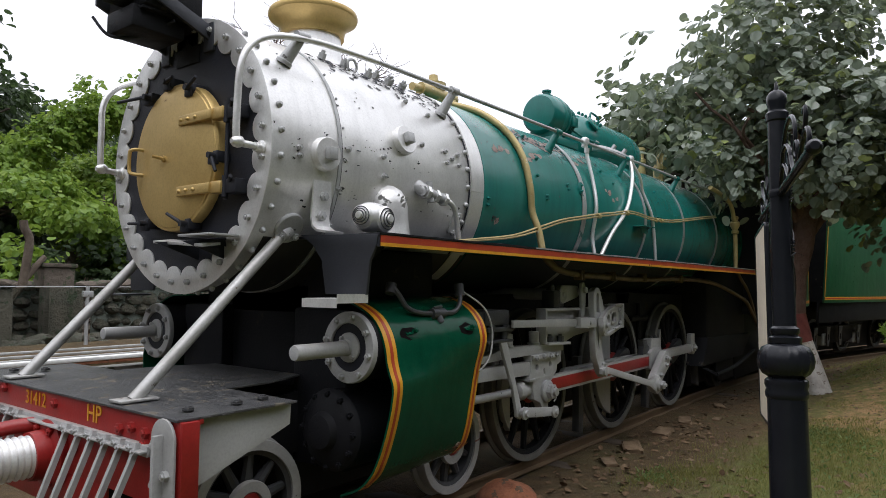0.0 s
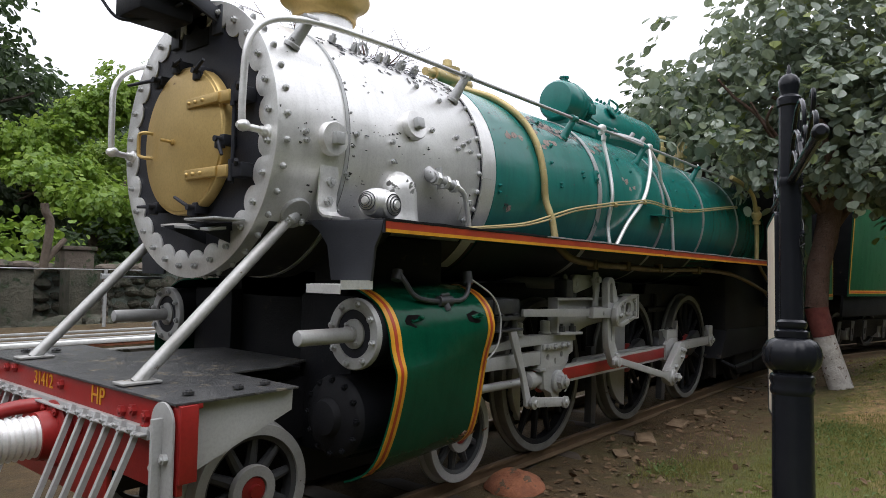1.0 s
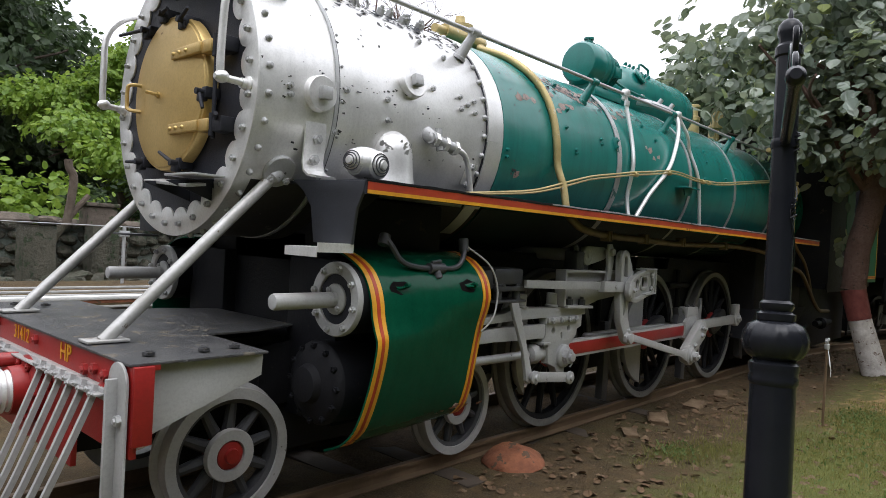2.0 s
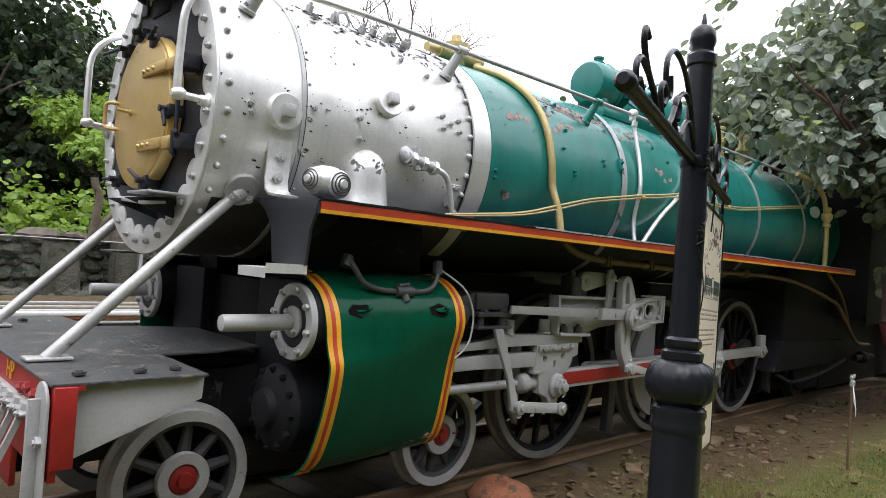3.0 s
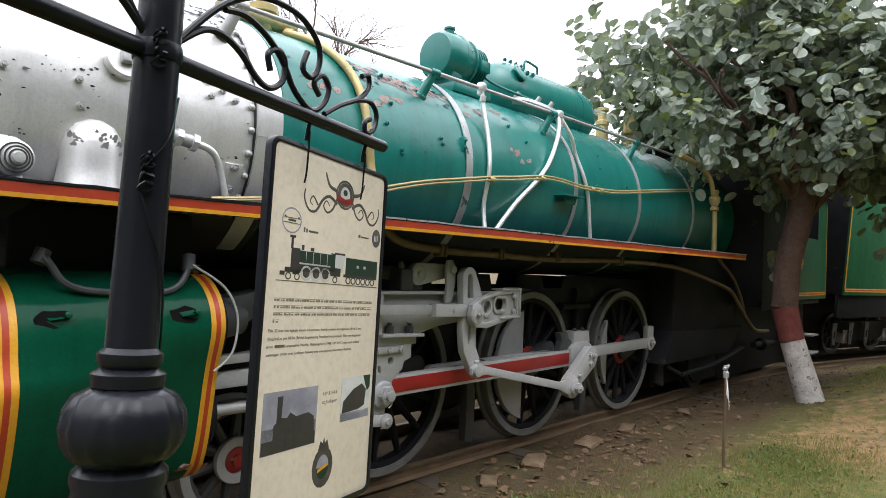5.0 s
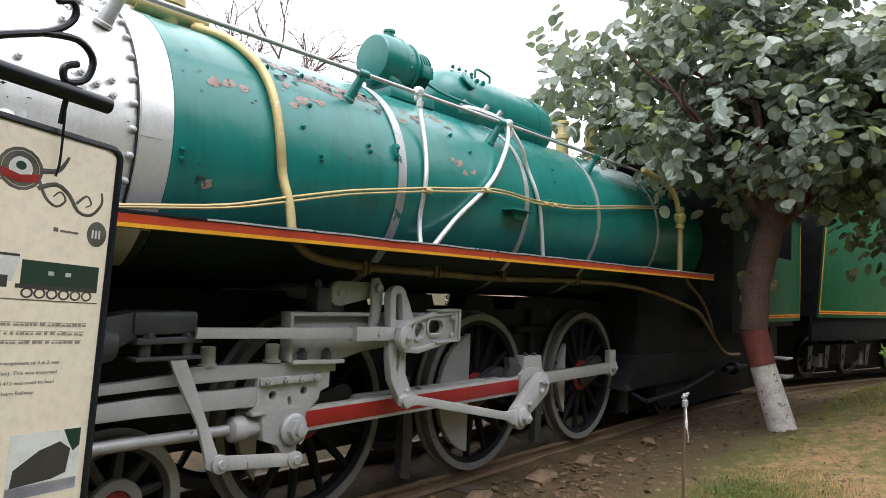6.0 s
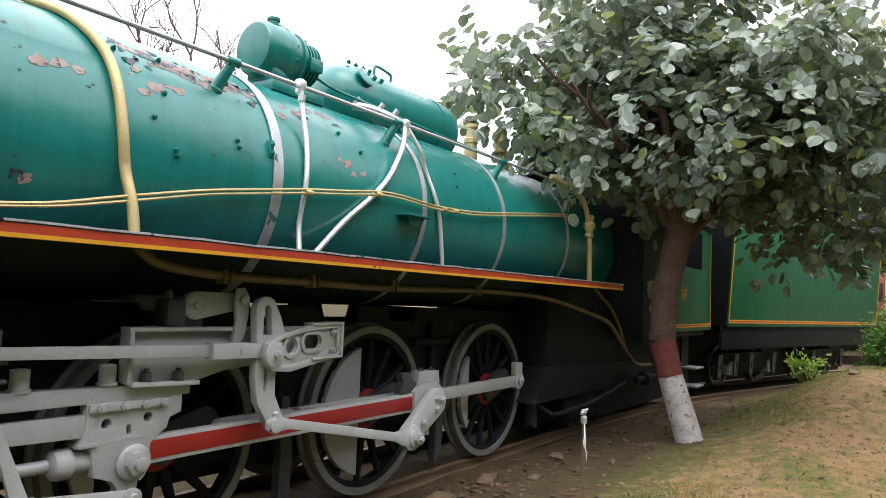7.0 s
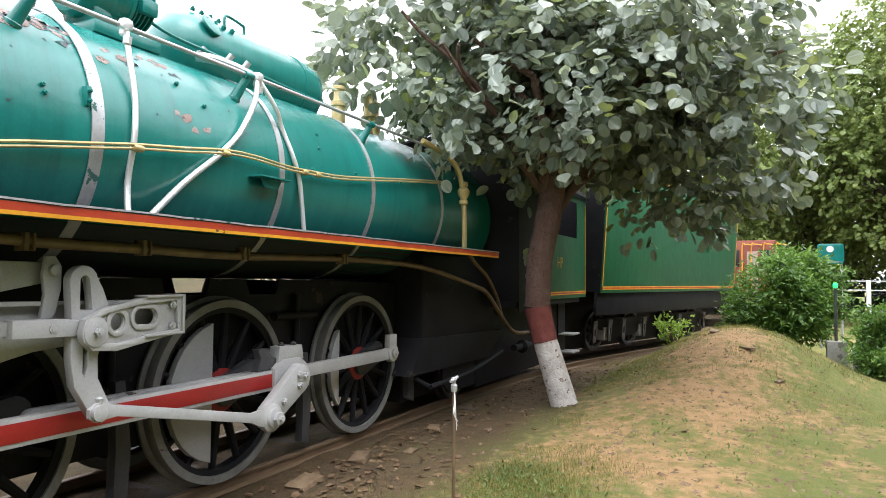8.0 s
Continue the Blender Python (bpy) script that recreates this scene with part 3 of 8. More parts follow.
# handrails
for s in (1, -1):
    pts = [(3.34, -0.79 * s, 2.485), (3.24, -0.785 * s, 2.492), (3.165, -0.775 * s, 2.50), (3.15, -0.775 * s, 2.55), (3.15, -0.78 * s, 2.75), (3.16, -0.79 * s, 2.94), (3.22, -0.79 * s, 3.06), (3.34, -0.785 * s, 3.145), (3.52, -0.775 * s, 3.20), (3.75, -0.765 * s, 3.235), (4.0, -0.76 * s, 3.25), (4.3, -0.757 * s, 3.262)]
    part("front_handrail", tube(B(), pts, 0.021, 10, 5), SILVER, loco, "bent silver grab rail")
    part("rail_knob", lathe(B(), [(0.015, -0.04), (0.032, -0.02), (0.036, 0), (0.032, 0.02), (0.015, 0.04)], (3.16, -0.775 * s, 2.50), (1, 0, 0.1), 14), SILVER, loco)
    part("rail_foot", lathe(B(), [(0.045, 0.0), (0.045, 0.012), (0.03, 0.02), (0.028, 0.05)], (3.315, -0.788 * s, 2.487), (-1, 0, 0), 16), SILVER, loco)
    part("boiler_handrail", tube(B(), [(4.28, -0.757 * s, 3.262), (7.0, -0.757 * s, 3.27), (10, -0.755 * s, 3.275), (12.6, -0.755 * s, 3.27)], 0.0165, 10, 3), SILVER_D, loco)
    for x, mt in ((3.62, SILVER_D), (5.19, SILVER_D), (6.95, TEAL), (8.70, TEAL), (10.55, TEAL)):
        foot = on_shell(x - 0.07, 39)
        foot.y *= s
        bm = rod(B(), foot, (x, -0.757 * s, 3.235 if x < 4 else 3.267), 0.045, 0.030, 14)
        lathe(bm, [(0.052, -0.01), (0.052, 0.012), (0.046, 0.018)], foot, (0.3, -0.45 * s, 1), 14)
        rod(bm, (x - 0.045, -0.757 * s, 3.23 if x < 4 else 3.267), (x + 0.045, -0.757 * s, 3.236 if x < 4 else 3.269), 0.032)
        part("rail_stanchion", bm, mt, loco)

# chimney
part("chimney", lathe(B(), [(0.30, 3.30), (0.27, 3.36), (0.225, 3.42), (0.215, 3.60), (0.215, 3.64)], (4.37, 0, 0), n=40), SILVER, loco, "short silver chimney")
part("chimney_cap", lathe(B(), [(0.215, 3.61), (0.240, 3.612), (0.245, 3.66), (0.262, 3.70), (0.305, 3.735), (0.338, 3.755), (0.345, 3.775), (0.338, 3.80), (0.318, 3.81), (0.27, 3.79), (0.20, 3.75), (0.18, 3.5)], (4.37, 0, 0), n=48, closed=False), GOLD, loco, "flared gold chimney cap")

# studs, plugs and fittings on the smokebox
for x, deg in ((3.718, -1.2), (4.47, 13.3)):
    c, d = on_shell(x, deg, RS - 0.01), out_at(deg)
    plug = part("wash_out_plug", lathe(B(), [(0.104, 0), (0.104, 0.048), (0.098, 0.056), (0.0005, 0.058)], c, d, 32), SILVER, smokebox, "round silver plug with a square head")
    bm = box(B(), -0.036, 0.036, -0.036, 0.036, -0.01, 0.032, 0.005)
    bmesh.ops.transform(bm, matrix=Matrix.Translation(c + d * 0.07) @ basis(d), verts=bm.verts)
    part("square_head", bm, SILVER_D, plug)
spots = [(4.965, 13.8), (4.968, 7.9), (5.04, 10.8), (5.118, 13.5), (5.122, 7.9), (4.25, 3.3), (4.264, -5.1), (3.52, -0.4), (3.527, -3.6), (4.683, 14.0), (3.92, 3.0), (3.86, -14.0), (4.9, 34), (4.7, 40)]
studs("stud", smokebox, [(on_shell(x, a), out_at(a)) for x, a in spots], 0.019, 0.03, SILVER_D, hexa=True)
studs("rivet", smokebox, [(on_shell(5.233, -21 + 9.3 * k), out_at(-21 + 9.3 * k)) for k in range(-1, 12)], 0.023, 0.024, SILVER_D)
studs("rivet", smokebox, [(on_shell(3.89, a), out_at(a)) for a in range(-30, 80, 14)], 0.01, 0.012, SILVER_D)
studs("nut", smokebox, [(on_shell(x, a), out_at(a)) for x, a in ((4.30, 62), (4.50, 58), (4.62, 61), (4.70, 57), (4.76, 60), (4.82, 63), (4.88, 58), (4.94, 61), (4.14, 66))], 0.03, 0.07, SILVER_D, hexa=True)
part("lifting_ring", tube(B(), [(4.32, -0.45, 3.26), (4.30, -0.46, 3.33), (4.36, -0.46, 3.35), (4.40, -0.45, 3.30), (4.37, -0.44, 3.25)], 0.01, 6), SILVER_D, smokebox)
for x, deg, w, h in ((5.148, -22, 0.115, 0.18),):
    bm = box(B(), -w / 2, w / 2, -h / 2, h / 2, 0, 0.014, 0.004)
    d = out_at(deg)
    bmesh.ops.transform(bm, matrix=Matrix.Translation(on_shell(x, deg, RS - 0.003)) @ Matrix((Vector((1, 0, 0)), Vector((0, 0, 1)).cross(d).cross(d) * -1, d)).transposed().to_4x4(), verts=bm.verts)
    pl = part("bracket_plate", bm, SILVER, smokebox)
    studs("nut", pl, [(on_shell(x, deg + k, RS + 0.01), d) for k in (-5, 4)], 0.026, 0.03, SILVER_D, hexa=True)
# foot plate that ties the smokebox to the running board
ft = part("saddle_foot", sheet(B(), [(-0.832, 2.345), (-0.836, 2.27), (-0.828, 2.19), (-0.820, 2.12), (-0.835, 2.06), (-0.88, 2.03), (-0.96, 2.018)], 3.655, 3.80, -0.014), SILVER, smokebox, "bent silver foot plate with two nuts")
studs("nut", ft, [((3.735, -0.845, 2.25), (0, -1, -0.1)), ((3.725, -0.838, 2.13), (0, -1, 0))], 0.03, 0.035, SILVER_D, hexa=True)
# double relief valve: one mouth forwards, one to the path
vb = part("relief_valve_body", lathe(B(), [(0.05, -0.105), (0.075, -0.09), (0.090, -0.04), (0.092, 0.0), (0.088, 0.05), (0.06, 0.10)], (3.86, -1.14, 2.115), (1, 0.10, 0.03), 28), SILVER, loco, "silver barrel-shaped double relief valve")
part("valve_foot", rod(B(), (3.90, -1.12, 2.0), (3.90, -1.12, 2.10), 0.05, None, 16), SILVER, vb)
part("valve_neck", rod(B(), (3.88, -1.08, 2.11), (3.89, -1.205, 2.105), 0.076, None, 24), SILVER, vb)
for at, dd, k in (((3.775, -1.155, 2.118), (-1, -0.30, 0), 0.72), ((3.89, -1.20, 2.105), (0.05, -1, 0), 0.85)):
    part("valve_cap", lathe(B(), [(r * k, h) for r, h in ((0.092, 0), (0.092, 0.022), (0.082, 0.028), (0.078, 0.036), (0.064, 0.038), (0.060, 0.048), (0.047, 0.050), (0.043, 0.058), (0.030, 0.060), (0.026, 0.068), (0.0005, 0.070))], at, dd, 28), SILVER, vb, "stepped round cap")
    dv = Vector(dd).normalized()
    for rg, hg in ((0.074, 0.034), (0.056, 0.046), (0.039, 0.056)):
        part("cap_groove", lathe(B(), [((rg + 0.004) * k, hg), ((rg + 0.004) * k, hg + 0.005), ((rg - 0.004) * k, hg + 0.005), ((rg - 0.004) * k, hg), ((rg + 0.004) * k, hg)], at, dd, 28, closed=False), DGREY, vb)
cone = part("steam_pipe_casing", lathe(B(), [(0.178, 2.0), (0.172, 2.03), (0.162, 2.08), (0.154, 2.14), (0.150, 2.20), (0.146, 2.26), (0.134, 2.31), (0.10, 2.36), (0.05, 2.39), (0.0005, 2.395)], (4.345, -0.815, 0), n=32), SILVER, loco, "silver steam pipe casing with peeling paint")
rng = random.Random(17)
bm = B()
for _ in range(30):
    a, z = rng.uniform(3.4, 6.0), rng.choice((2.22, 2.25, 2.28, 2.28, 2.30, 2.10))
    r = 0.149 if z < 2.26 else 0.143
    c = Vector((4.345 + r * math.cos(a), -0.815 + r * math.sin(a), z + rng.uniform(-0.03, 0.03)))
    k, s = rng.randint(4, 7), rng.uniform(0.008, 0.03)
    t1, t2 = Vector((-math.sin(a), math.cos(a), 0)), Vector((0.3 * math.cos(a), 0.3 * math.sin(a), 1))
    bm.faces.new([bm.verts.new(c + (t1 * math.cos(2 * math.pi * q / k) + t2 * math.sin(2 * math.pi * q / k)) * s * rng.uniform(0.5, 1.2)) for q in range(k)])
tagged(part("peeled_paint", bm, STRUT, cone), kind="stuff")
# injector check valve with its bent pipe
cv = part("check_valve", rod(rod(rod(B(), on_shell(4.64, -7, RS - 0.02), on_shell(4.66, -9, RS + 0.06), 0.055, 0.045), (4.62, -0.915, 2.385), (4.85, -0.935, 2.34), 0.038), (4.70, -0.925, 2.31), (4.69, -0.91, 2.46), 0.026), SILVER_D, loco, "silver check valve with hexagon nuts")
for x in (4.64, 4.73, 4.82):
    part("hex_nut", lathe(B(), [(0.050, 0), (0.050, 0.032)], (x, -0.917 - (x - 4.64) * 0.09, 2.38 - (x - 4.64) * 0.19), (1, -0.09, -0.19), 6), SILVER, cv)
part("feed_pipe", tube(B(), [(4.85, -0.935, 2.34), (4.93, -0.935, 2.32), (4.99, -0.93, 2.25), (5.07, -0.915, 2.00)], 0.020, 10), SILVER, loco)

# boiler straps, pipes and lines
part("gold_band_pipe", tube(B(), [on_shell(5.90, 78, RB + 0.03), on_shell(6.0, 62, RB + 0.03), on_shell(6.07, 47, RB + 0.03), on_shell(6.115, 34, RB + 0.03), on_shell(6.133, 20, RB + 0.03), on_shell(6.15, 4, RB + 0.03), on_shell(6.175, -9, RB + 0.045), (6.195, -0.965, 2.2), (6.205, -1.0, 2.0)], 0.031, 14, 6), BRASS, loco, "lumpy brass painted pipe hugging the boiler side")
part("sagging_pipe", tube(B(), [(6.205, -1.0, 2.0), (6.23, -1.05, 1.93), (6.37, -1.08, 1.862), (6.8, -1.09, 1.826), (7.5, -1.09, 1.816), (8.3, -1.09, 1.803), (9.7, -1.09, 1.825), (10.9, -1.09, 1.793), (11.8, -1.09, 1.69), (12.85, -1.09, 1.52)], 0.034, 12, 6, 0.8), BRASS_D, loco, "dark brass pipe sagging under the running board")
part("lower_pipe", tube(B(), [(12.6, -1.09, 1.56), (12.95, -1.10, 1.47), (13.35, -1.12, 1.2), (13.65, -1.12, 1.02), (14.0, -1.12, 0.88), (14.6, -1.12, 0.84)], 0.03, 10), BRASS_D, loco)
part("drop_pipe", tube(B(), [(12.25, -1.12, 2.0), (12.5, -1.12, 1.86), (12.95, -1.11, 1.68), (13.3, -1.11, 1.40), (13.5, -1.11, 1.12)], 0.024, 8), BRASS_D, loco)
for x in (6.72, 7.44, 8.3, 9.55):
    bm = box(B(), x - 0.014, x + 0.014, -1.135, -1.045, 1.775, 1.868, 0.006)
    box(bm, x + 0.035, x + 0.05, -1.135, -1.045, 1.775, 1.868, 0.006)
    part("pipe_clip", bm, BRASS_D, loco)
part("seam_shadow", hoop(B(), 3.864, 3.872, RS - 0.002, 0.006), SMOKE, smokebox)
for x, w in ((7.285, 0.085), (8.985, 0.065), (10.405, 0.06), (12.0, 0.06)):
    part("boiler_band", hoop(B(), x - w / 2, x + w / 2, RB + 0.002 + (0.012 if x > 9 else 0.004), 0.008), BAND, boiler, "worn silver boiler band")
clip = part("band_clip", box(B(), 7.205, 7.235, -RB - 0.008, -RB + 0.10, 2.66, 2.78, 0.004), TEAL, boiler)
studs("nut", clip, [((7.22, -RB - 0.008, z), (0, -1, 0)) for z in (2.69, 2.75)], 0.014, 0.02, TEAL, hexa=True)
up = RB + 0.03
part("sand_pipe", tube(B(), [(7.545, -0.765, 3.30), (7.555, -0.79, 3.10), on_shell(7.556, 19, up), on_shell(7.525, 1, up), on_shell(7.52, -18, up), (7.50, -0.90, 2.02)], 0.02, 10), SILVER, loco, "silver sand pipe down the boiler side")
part("sand_pipe", tube(B(), [(8.79, -0.765, 3.26), (8.70, -0.83, 3.05), on_shell(8.485, 14.6, up + 0.01), on_shell(8.25, 1.3, up + 0.01), on_shell(7.95, -14.5, up + 0.01), (7.66, -0.88, 2.02)], 0.023, 10), SILVER, loco, "silver pipe slanting across the boiler")
part("sand_pipe", tube(B(), [(8.82, -0.765, 3.26), (8.95, -0.83, 3.06), on_shell(9.05, 25, up), on_shell(9.12, 8, up), on_shell(9.20, -5, up), (9.27, -0.90, 2.02)], 0.02, 10), SILVER, loco)
for x in (7.545, 8.80):
    bm = lathe(B(), [(0.02, -0.07), (0.030, -0.06), (0.030, -0.03), (0.045, -0.02), (0.048, 0.01), (0.04, 0.035), (0.02, 0.045)], (x, -0.765, 3.275), (0.05, -0.15, 1), 14)
    lathe(bm, [(0.028, 0), (0.028, 0.05)], (x, -0.785, 3.15), (0.02, -0.1, 1), 6)
    part("pipe_union", bm, SILVER, loco)
bm = tube(B(), [(8.48, -0.42, 3.41), (8.58, -0.56, 3.38), (8.68, -0.70, 3.32), (8.80, -0.75, 3.28)], 0.045, 8, 4, 0.6)
for p in ((8.50, -0.44, 3.43), (8.62, -0.61, 3.385), (8.70, -0.71, 3.335)):
    rod(bm, p, (p[0] + 0.02, p[1] - 0.03, p[2] + 0.05), 0.026)
part("gear_link", bm, SILVER_D, loco, "worn silver linkage over the boiler shoulder")
for k in (0, 1):
    dz = 0.028 * k
    pts = [(4.93, -0.975, 2.035 + dz * 0.3), (5.24, -0.965, 2.065 + dz * 0.4), (5.75, -0.96, 2.12 + dz * 0.6), (6.15, -0.965, 2.20 + dz)] + [on_shell(x, a + 1.6 * k, up + 0.03) for x, a in ((6.71, -12.4), (7.2, -7.5), (7.52, -4.4), (7.9, -1.5), (8.29, 1.8), (8.6, 2.4), (9.0, 1.2), (9.34, 1.6), (9.8, 3.0), (10.5, 8), (11.3, 14), (12.0, 19))]
    part("brass_line", tube(B(), pts, 0.0095, 8, 4), BRASS, loco, "thin brass pipe along the boiler")
for x, a in ((7.53, -4.2), (8.29, 1.8), (9.22, 1.6), (9.40, 2.0)):
    part("line_clip", lathe(B(), [(0.022, -0.035), (0.026, 0), (0.022, 0.035)], on_shell(x, a, up + 0.03), (1, 0, 0), 10), BRASS, loco)
bm = box(B(), 8.60, 8.96, -1.01, -RB + 0.02, 2.43, 2.442, 0.003)
plate(bm, [(8.66, 2.43), (8.90, 2.43), (8.86, 2.36), (8.70, 2.36)], (), -0.95, -0.94)
part("foot_bracket", bm, TEAL, loco)
studs("boiler_stud", boiler, [(on_shell(x, a, RB), out_at(a)) for x, a in ((5.515, -6), (5.52, -9.5), (6.36, 14), (6.50, 2.5), (6.505, 0.5), (6.95, 13), (6.96, 10), (6.45, 26), (8.2, 25), (8.0, 34), (9.55, 20), (9.4, 5.5), (9.6, 30), (10.1, 10), (11.0, 12), (6.2, 44), (6.5, 46), (7.0, 45))], 0.016, 0.03, TEAL, hexa=True)
# raised rust scabs near the crown of the barrel
rng = random.Random(5)
bm = B()
for cx, ca, n in ((6.62, 45, 24), (6.38, 30, 10), (6.82, 40, 16), (7.05, 46, 16), (6.4, 50, 10), (7.8, 46, 6), (8.0, 16, 3), (9.2, 24, 4), (5.86, 26, 3), (5.62, -18, 2), (8.05, 10, 2), (7.55, 38, 4)):
    for _ in range(n):
        x, a = cx + rng.gauss(0, 0.11), ca + rng.gauss(0, 2.2)
        c, d = on_shell(x, a, RB + 0.0015), out_at(a)
        t1 = Vector((1, 0, 0))
        t2 = d.cross(t1)
        k, s = rng.randint(5, 8), rng.uniform(0.012, 0.045)
        vs = [bm.verts.new(c + (t1 * math.cos(2 * math.pi * j / k) * 1.5 + t2 * math.sin(2 * math.pi * j / k)) * s * rng.uniform(0.5, 1.2)) for j in range(k)]
        bm.faces.new(vs)
PRIMER = surface("bare_primer", (0.25, 0.165, 0.14), 0.85, 0, (0.36, 0.31, 0.28), 18, 60, 0.6, (0.045, 0.04, 0.036), 0.56, 26.0)
RUST = surface("rusted_primer", (0.30, 0.125, 0.09), 0.85, 0, (0.15, 0.06, 0.045), 14, 60, 0.6, (0.48, 0.42, 0.39), 0.60, 22.0)
tagged(part("rust_scab", bm, PRIMER, boiler, "rusty patches where teal paint has flaked"), "rusty patches where teal paint has flaked", kind="stuff")
bm = B()
for q in range(160):
    x, a = (rng.uniform(4.0, 5.2), rng.choice((58, 64, 70, 52)) + rng.gauss(0, 3)) if q < 110 else (rng.uniform(3.45, 5.3), rng.uniform(-28, 62)) if q < 124 else (rng.choice((3.72, 4.0, 4.3, 4.68)) + rng.gauss(0, 0.05), rng.choice((-14, 6, 2, -20)) + rng.gauss(0, 3))
    c, d = on_shell(x, a, RS + 0.002), out_at(a)
    t1, t2 = Vector((1, 0, 0)), d.cross(Vector((1, 0, 0)))
    k, s = rng.randint(4, 7), rng.uniform(0.006, 0.022) if q < 110 else rng.uniform(0.002, 0.007)
    bm.faces.new([bm.verts.new(c + d * rng.uniform(0, 0.012) + (t1 * math.cos(2 * math.pi * j / k) * 2.2 + t2 * math.sin(2 * math.pi * j / k)) * s * rng.uniform(0.5, 1.2)) for j in range(k)])
tagged(part("flaked_paint", bm, SMOKE, smokebox), kind="stuff")

# mountings on top of the boiler
tv = part("top_feed_valve", rod(rod(lathe(B(), [(0.07, 3.38), (0.10, 3.44), (0.10, 3.52), (0.12, 3.53), (0.12, 3.58), (0.05, 3.60), (0.04, 3.66)], (5.75, -0.1, 0), n=18), (5.50, -0.15, 3.47), (6.0, -0.15, 3.47), 0.06), (5.35, -0.18, 3.45), (5.52, -0.15, 3.47), 0.035), BRASS, loco, "brass clack valve on the boiler crown")
part("clack_pipe", tube(B(), [(6.0, -0.15, 3.47), (5.97, -0.17, 3.45), on_shell(5.90, 78, RB + 0.03)], 0.035, 10), BRASS, loco)
GX, GY, GZ = 7.76, -0.20, 3.67
bm = lathe(B(), [(0.13, -0.235), (0.20, -0.225), (0.225, -0.19), (0.235, -0.02), (0.245, -0.01), (0.245, 0.03), (0.215, 0.045), (0.215, 0.12), (0.23, 0.125), (0.23, 0.15), (0.15, 0.16)], (GX, GY, GZ), (1, 0, 0), 28)
box(bm, GX - 0.15, GX + 0.02, GY - 0.16, GY + 0.16, GZ - 0.27, GZ - 0.12, 0.03)
gen = part("turbo_generator", bm, TEAL, loco, "teal turbo-generator with a finned motor")
part("generator_stand", box(box(B(), GX - 0.16, GX + 0.40, GY - 0.19, GY + 0.19, 3.32, 3.41, 0.01), GX - 0.02, GX + 0.12, GY - 0.12, GY + 0.12, 3.40, 3.50, 0.01), TEAL, loco)
part("oil_cap", lathe(B(), [(0.07, 0.19), (0.07, 0.24), (0.045, 0.25), (0.045, 0.275), (0.055, 0.28), (0.055, 0.30), (0.02, 0.31)], (GX - 0.03, GY, GZ), n=16), TEAL, gen)
studs("casing_nut", gen, [((GX + 0.03, GY + 0.225 * math.cos(a), GZ + 0.225 * math.sin(a)), (1, 0, 0)) for a in [2 * math.pi * (i + 0.5) / 12 for i in range(12)]], 0.016, 0.03, TEAL, hexa=True)
bm = lathe(B(), [(0.12, 0.15), (0.165, 0.16), (0.165, 0.36), (0.13, 0.385), (0.05, 0.40)], (GX, GY, GZ), (1, 0, 0), 24)
for k in range(5):
    lathe(bm, [(0.165, 0.19 + 0.036 * k), (0.19, 0.192 + 0.036 * k), (0.19, 0.202 + 0.036 * k), (0.165, 0.204 + 0.036 * k)], (GX, GY, GZ), (1, 0, 0), 24)
box(bm, GX + 0.22, GX + 0.30, GY - 0.05, GY + 0.05, GZ + 0.15, GZ + 0.22, 0.01)
box(bm, GX + 0.20, GX + 0.34, GY - 0.22, GY - 0.15, GZ - 0.09, GZ + 0.02, 0.01)
part("motor", bm, TEAL, gen, "ribbed teal motor")
dome = part("steam_dome", lathe(B(), [(0.0005, -0.98), (0.14, -0.96), (0.27, -0.88), (0.335, -0.74), (0.35, -0.55), (0.35, 0.75), (0.33, 0.86), (0.25, 0.95), (0.12, 0.985), (0.0005, 0.99)], (9.42, 0, 3.58), (1, 0, 0), 40), TEAL, loco, "long teal rounded dome along the boiler crown")
part("dome_band", lathe(B(), [(0.348, 0), (0.36, 0.0), (0.36, 0.03), (0.348, 0.03)], (9.98, 0, 3.58), (1, 0, 0), 40, closed=False), TEAL, dome)
part("dome_handle", tube(B(), [(9.10, -0.1, 3.90), (9.10, -0.1, 4.0), (9.16, -0.1, 4.02), (9.32, -0.1, 4.0), (9.35, -0.1, 3.98), (9.35, -0.1, 3.90)], 0.014, 8, 4), TEAL, dome)
studs("dome_nut", dome, [((x, -0.12 - 0.16 * k, 3.58 + math.sqrt(0.35 ** 2 - (0.12 + 0.16 * k) ** 2)), (0, -0.5, 1)) for x in (8.70, 8.80, 8.90, 9.00) for k in (0, 1)], 0.022, 0.04, TEAL, hexa=True)
part("conduit", tube(B(), [(8.05, -0.30, 3.60), (8.25, -0.40, 3.50), (8.65, -0.5, 3.44), (9.6, -0.56, 3.38), (10.7, -0.56, 3.36)], 0.014, 8), TEAL, loco)
part("dome_bracket", lathe(B(), [(0.10, 0.0), (0.10, 0.02), (0.06, 0.03)], (8.74, -0.30, 3.76), (0.1, -0.85, 0.5), 18), TEAL, dome)
for x in (10.97, 11.75):
    part("safety_valve", lathe(B(), [(0.09, 3.36), (0.075, 3.62), (0.09, 3.63), (0.09, 3.68), (0.06, 3.70), (0.055, 3.80), (0.085, 3.82), (0.085, 3.85), (0.06, 3.865)], (x, -0.05, 0), n=18), BRASS, loco, "brass safety valve")
part("whistle", lathe(B(), [(0.03, 3.36), (0.03, 3.55), (0.075, 3.56), (0.075, 3.76), (0.05, 3.80), (0.02, 3.84)], (11.32, -0.26, 0), n=16), BRASS, loco, "brass steam whistle")

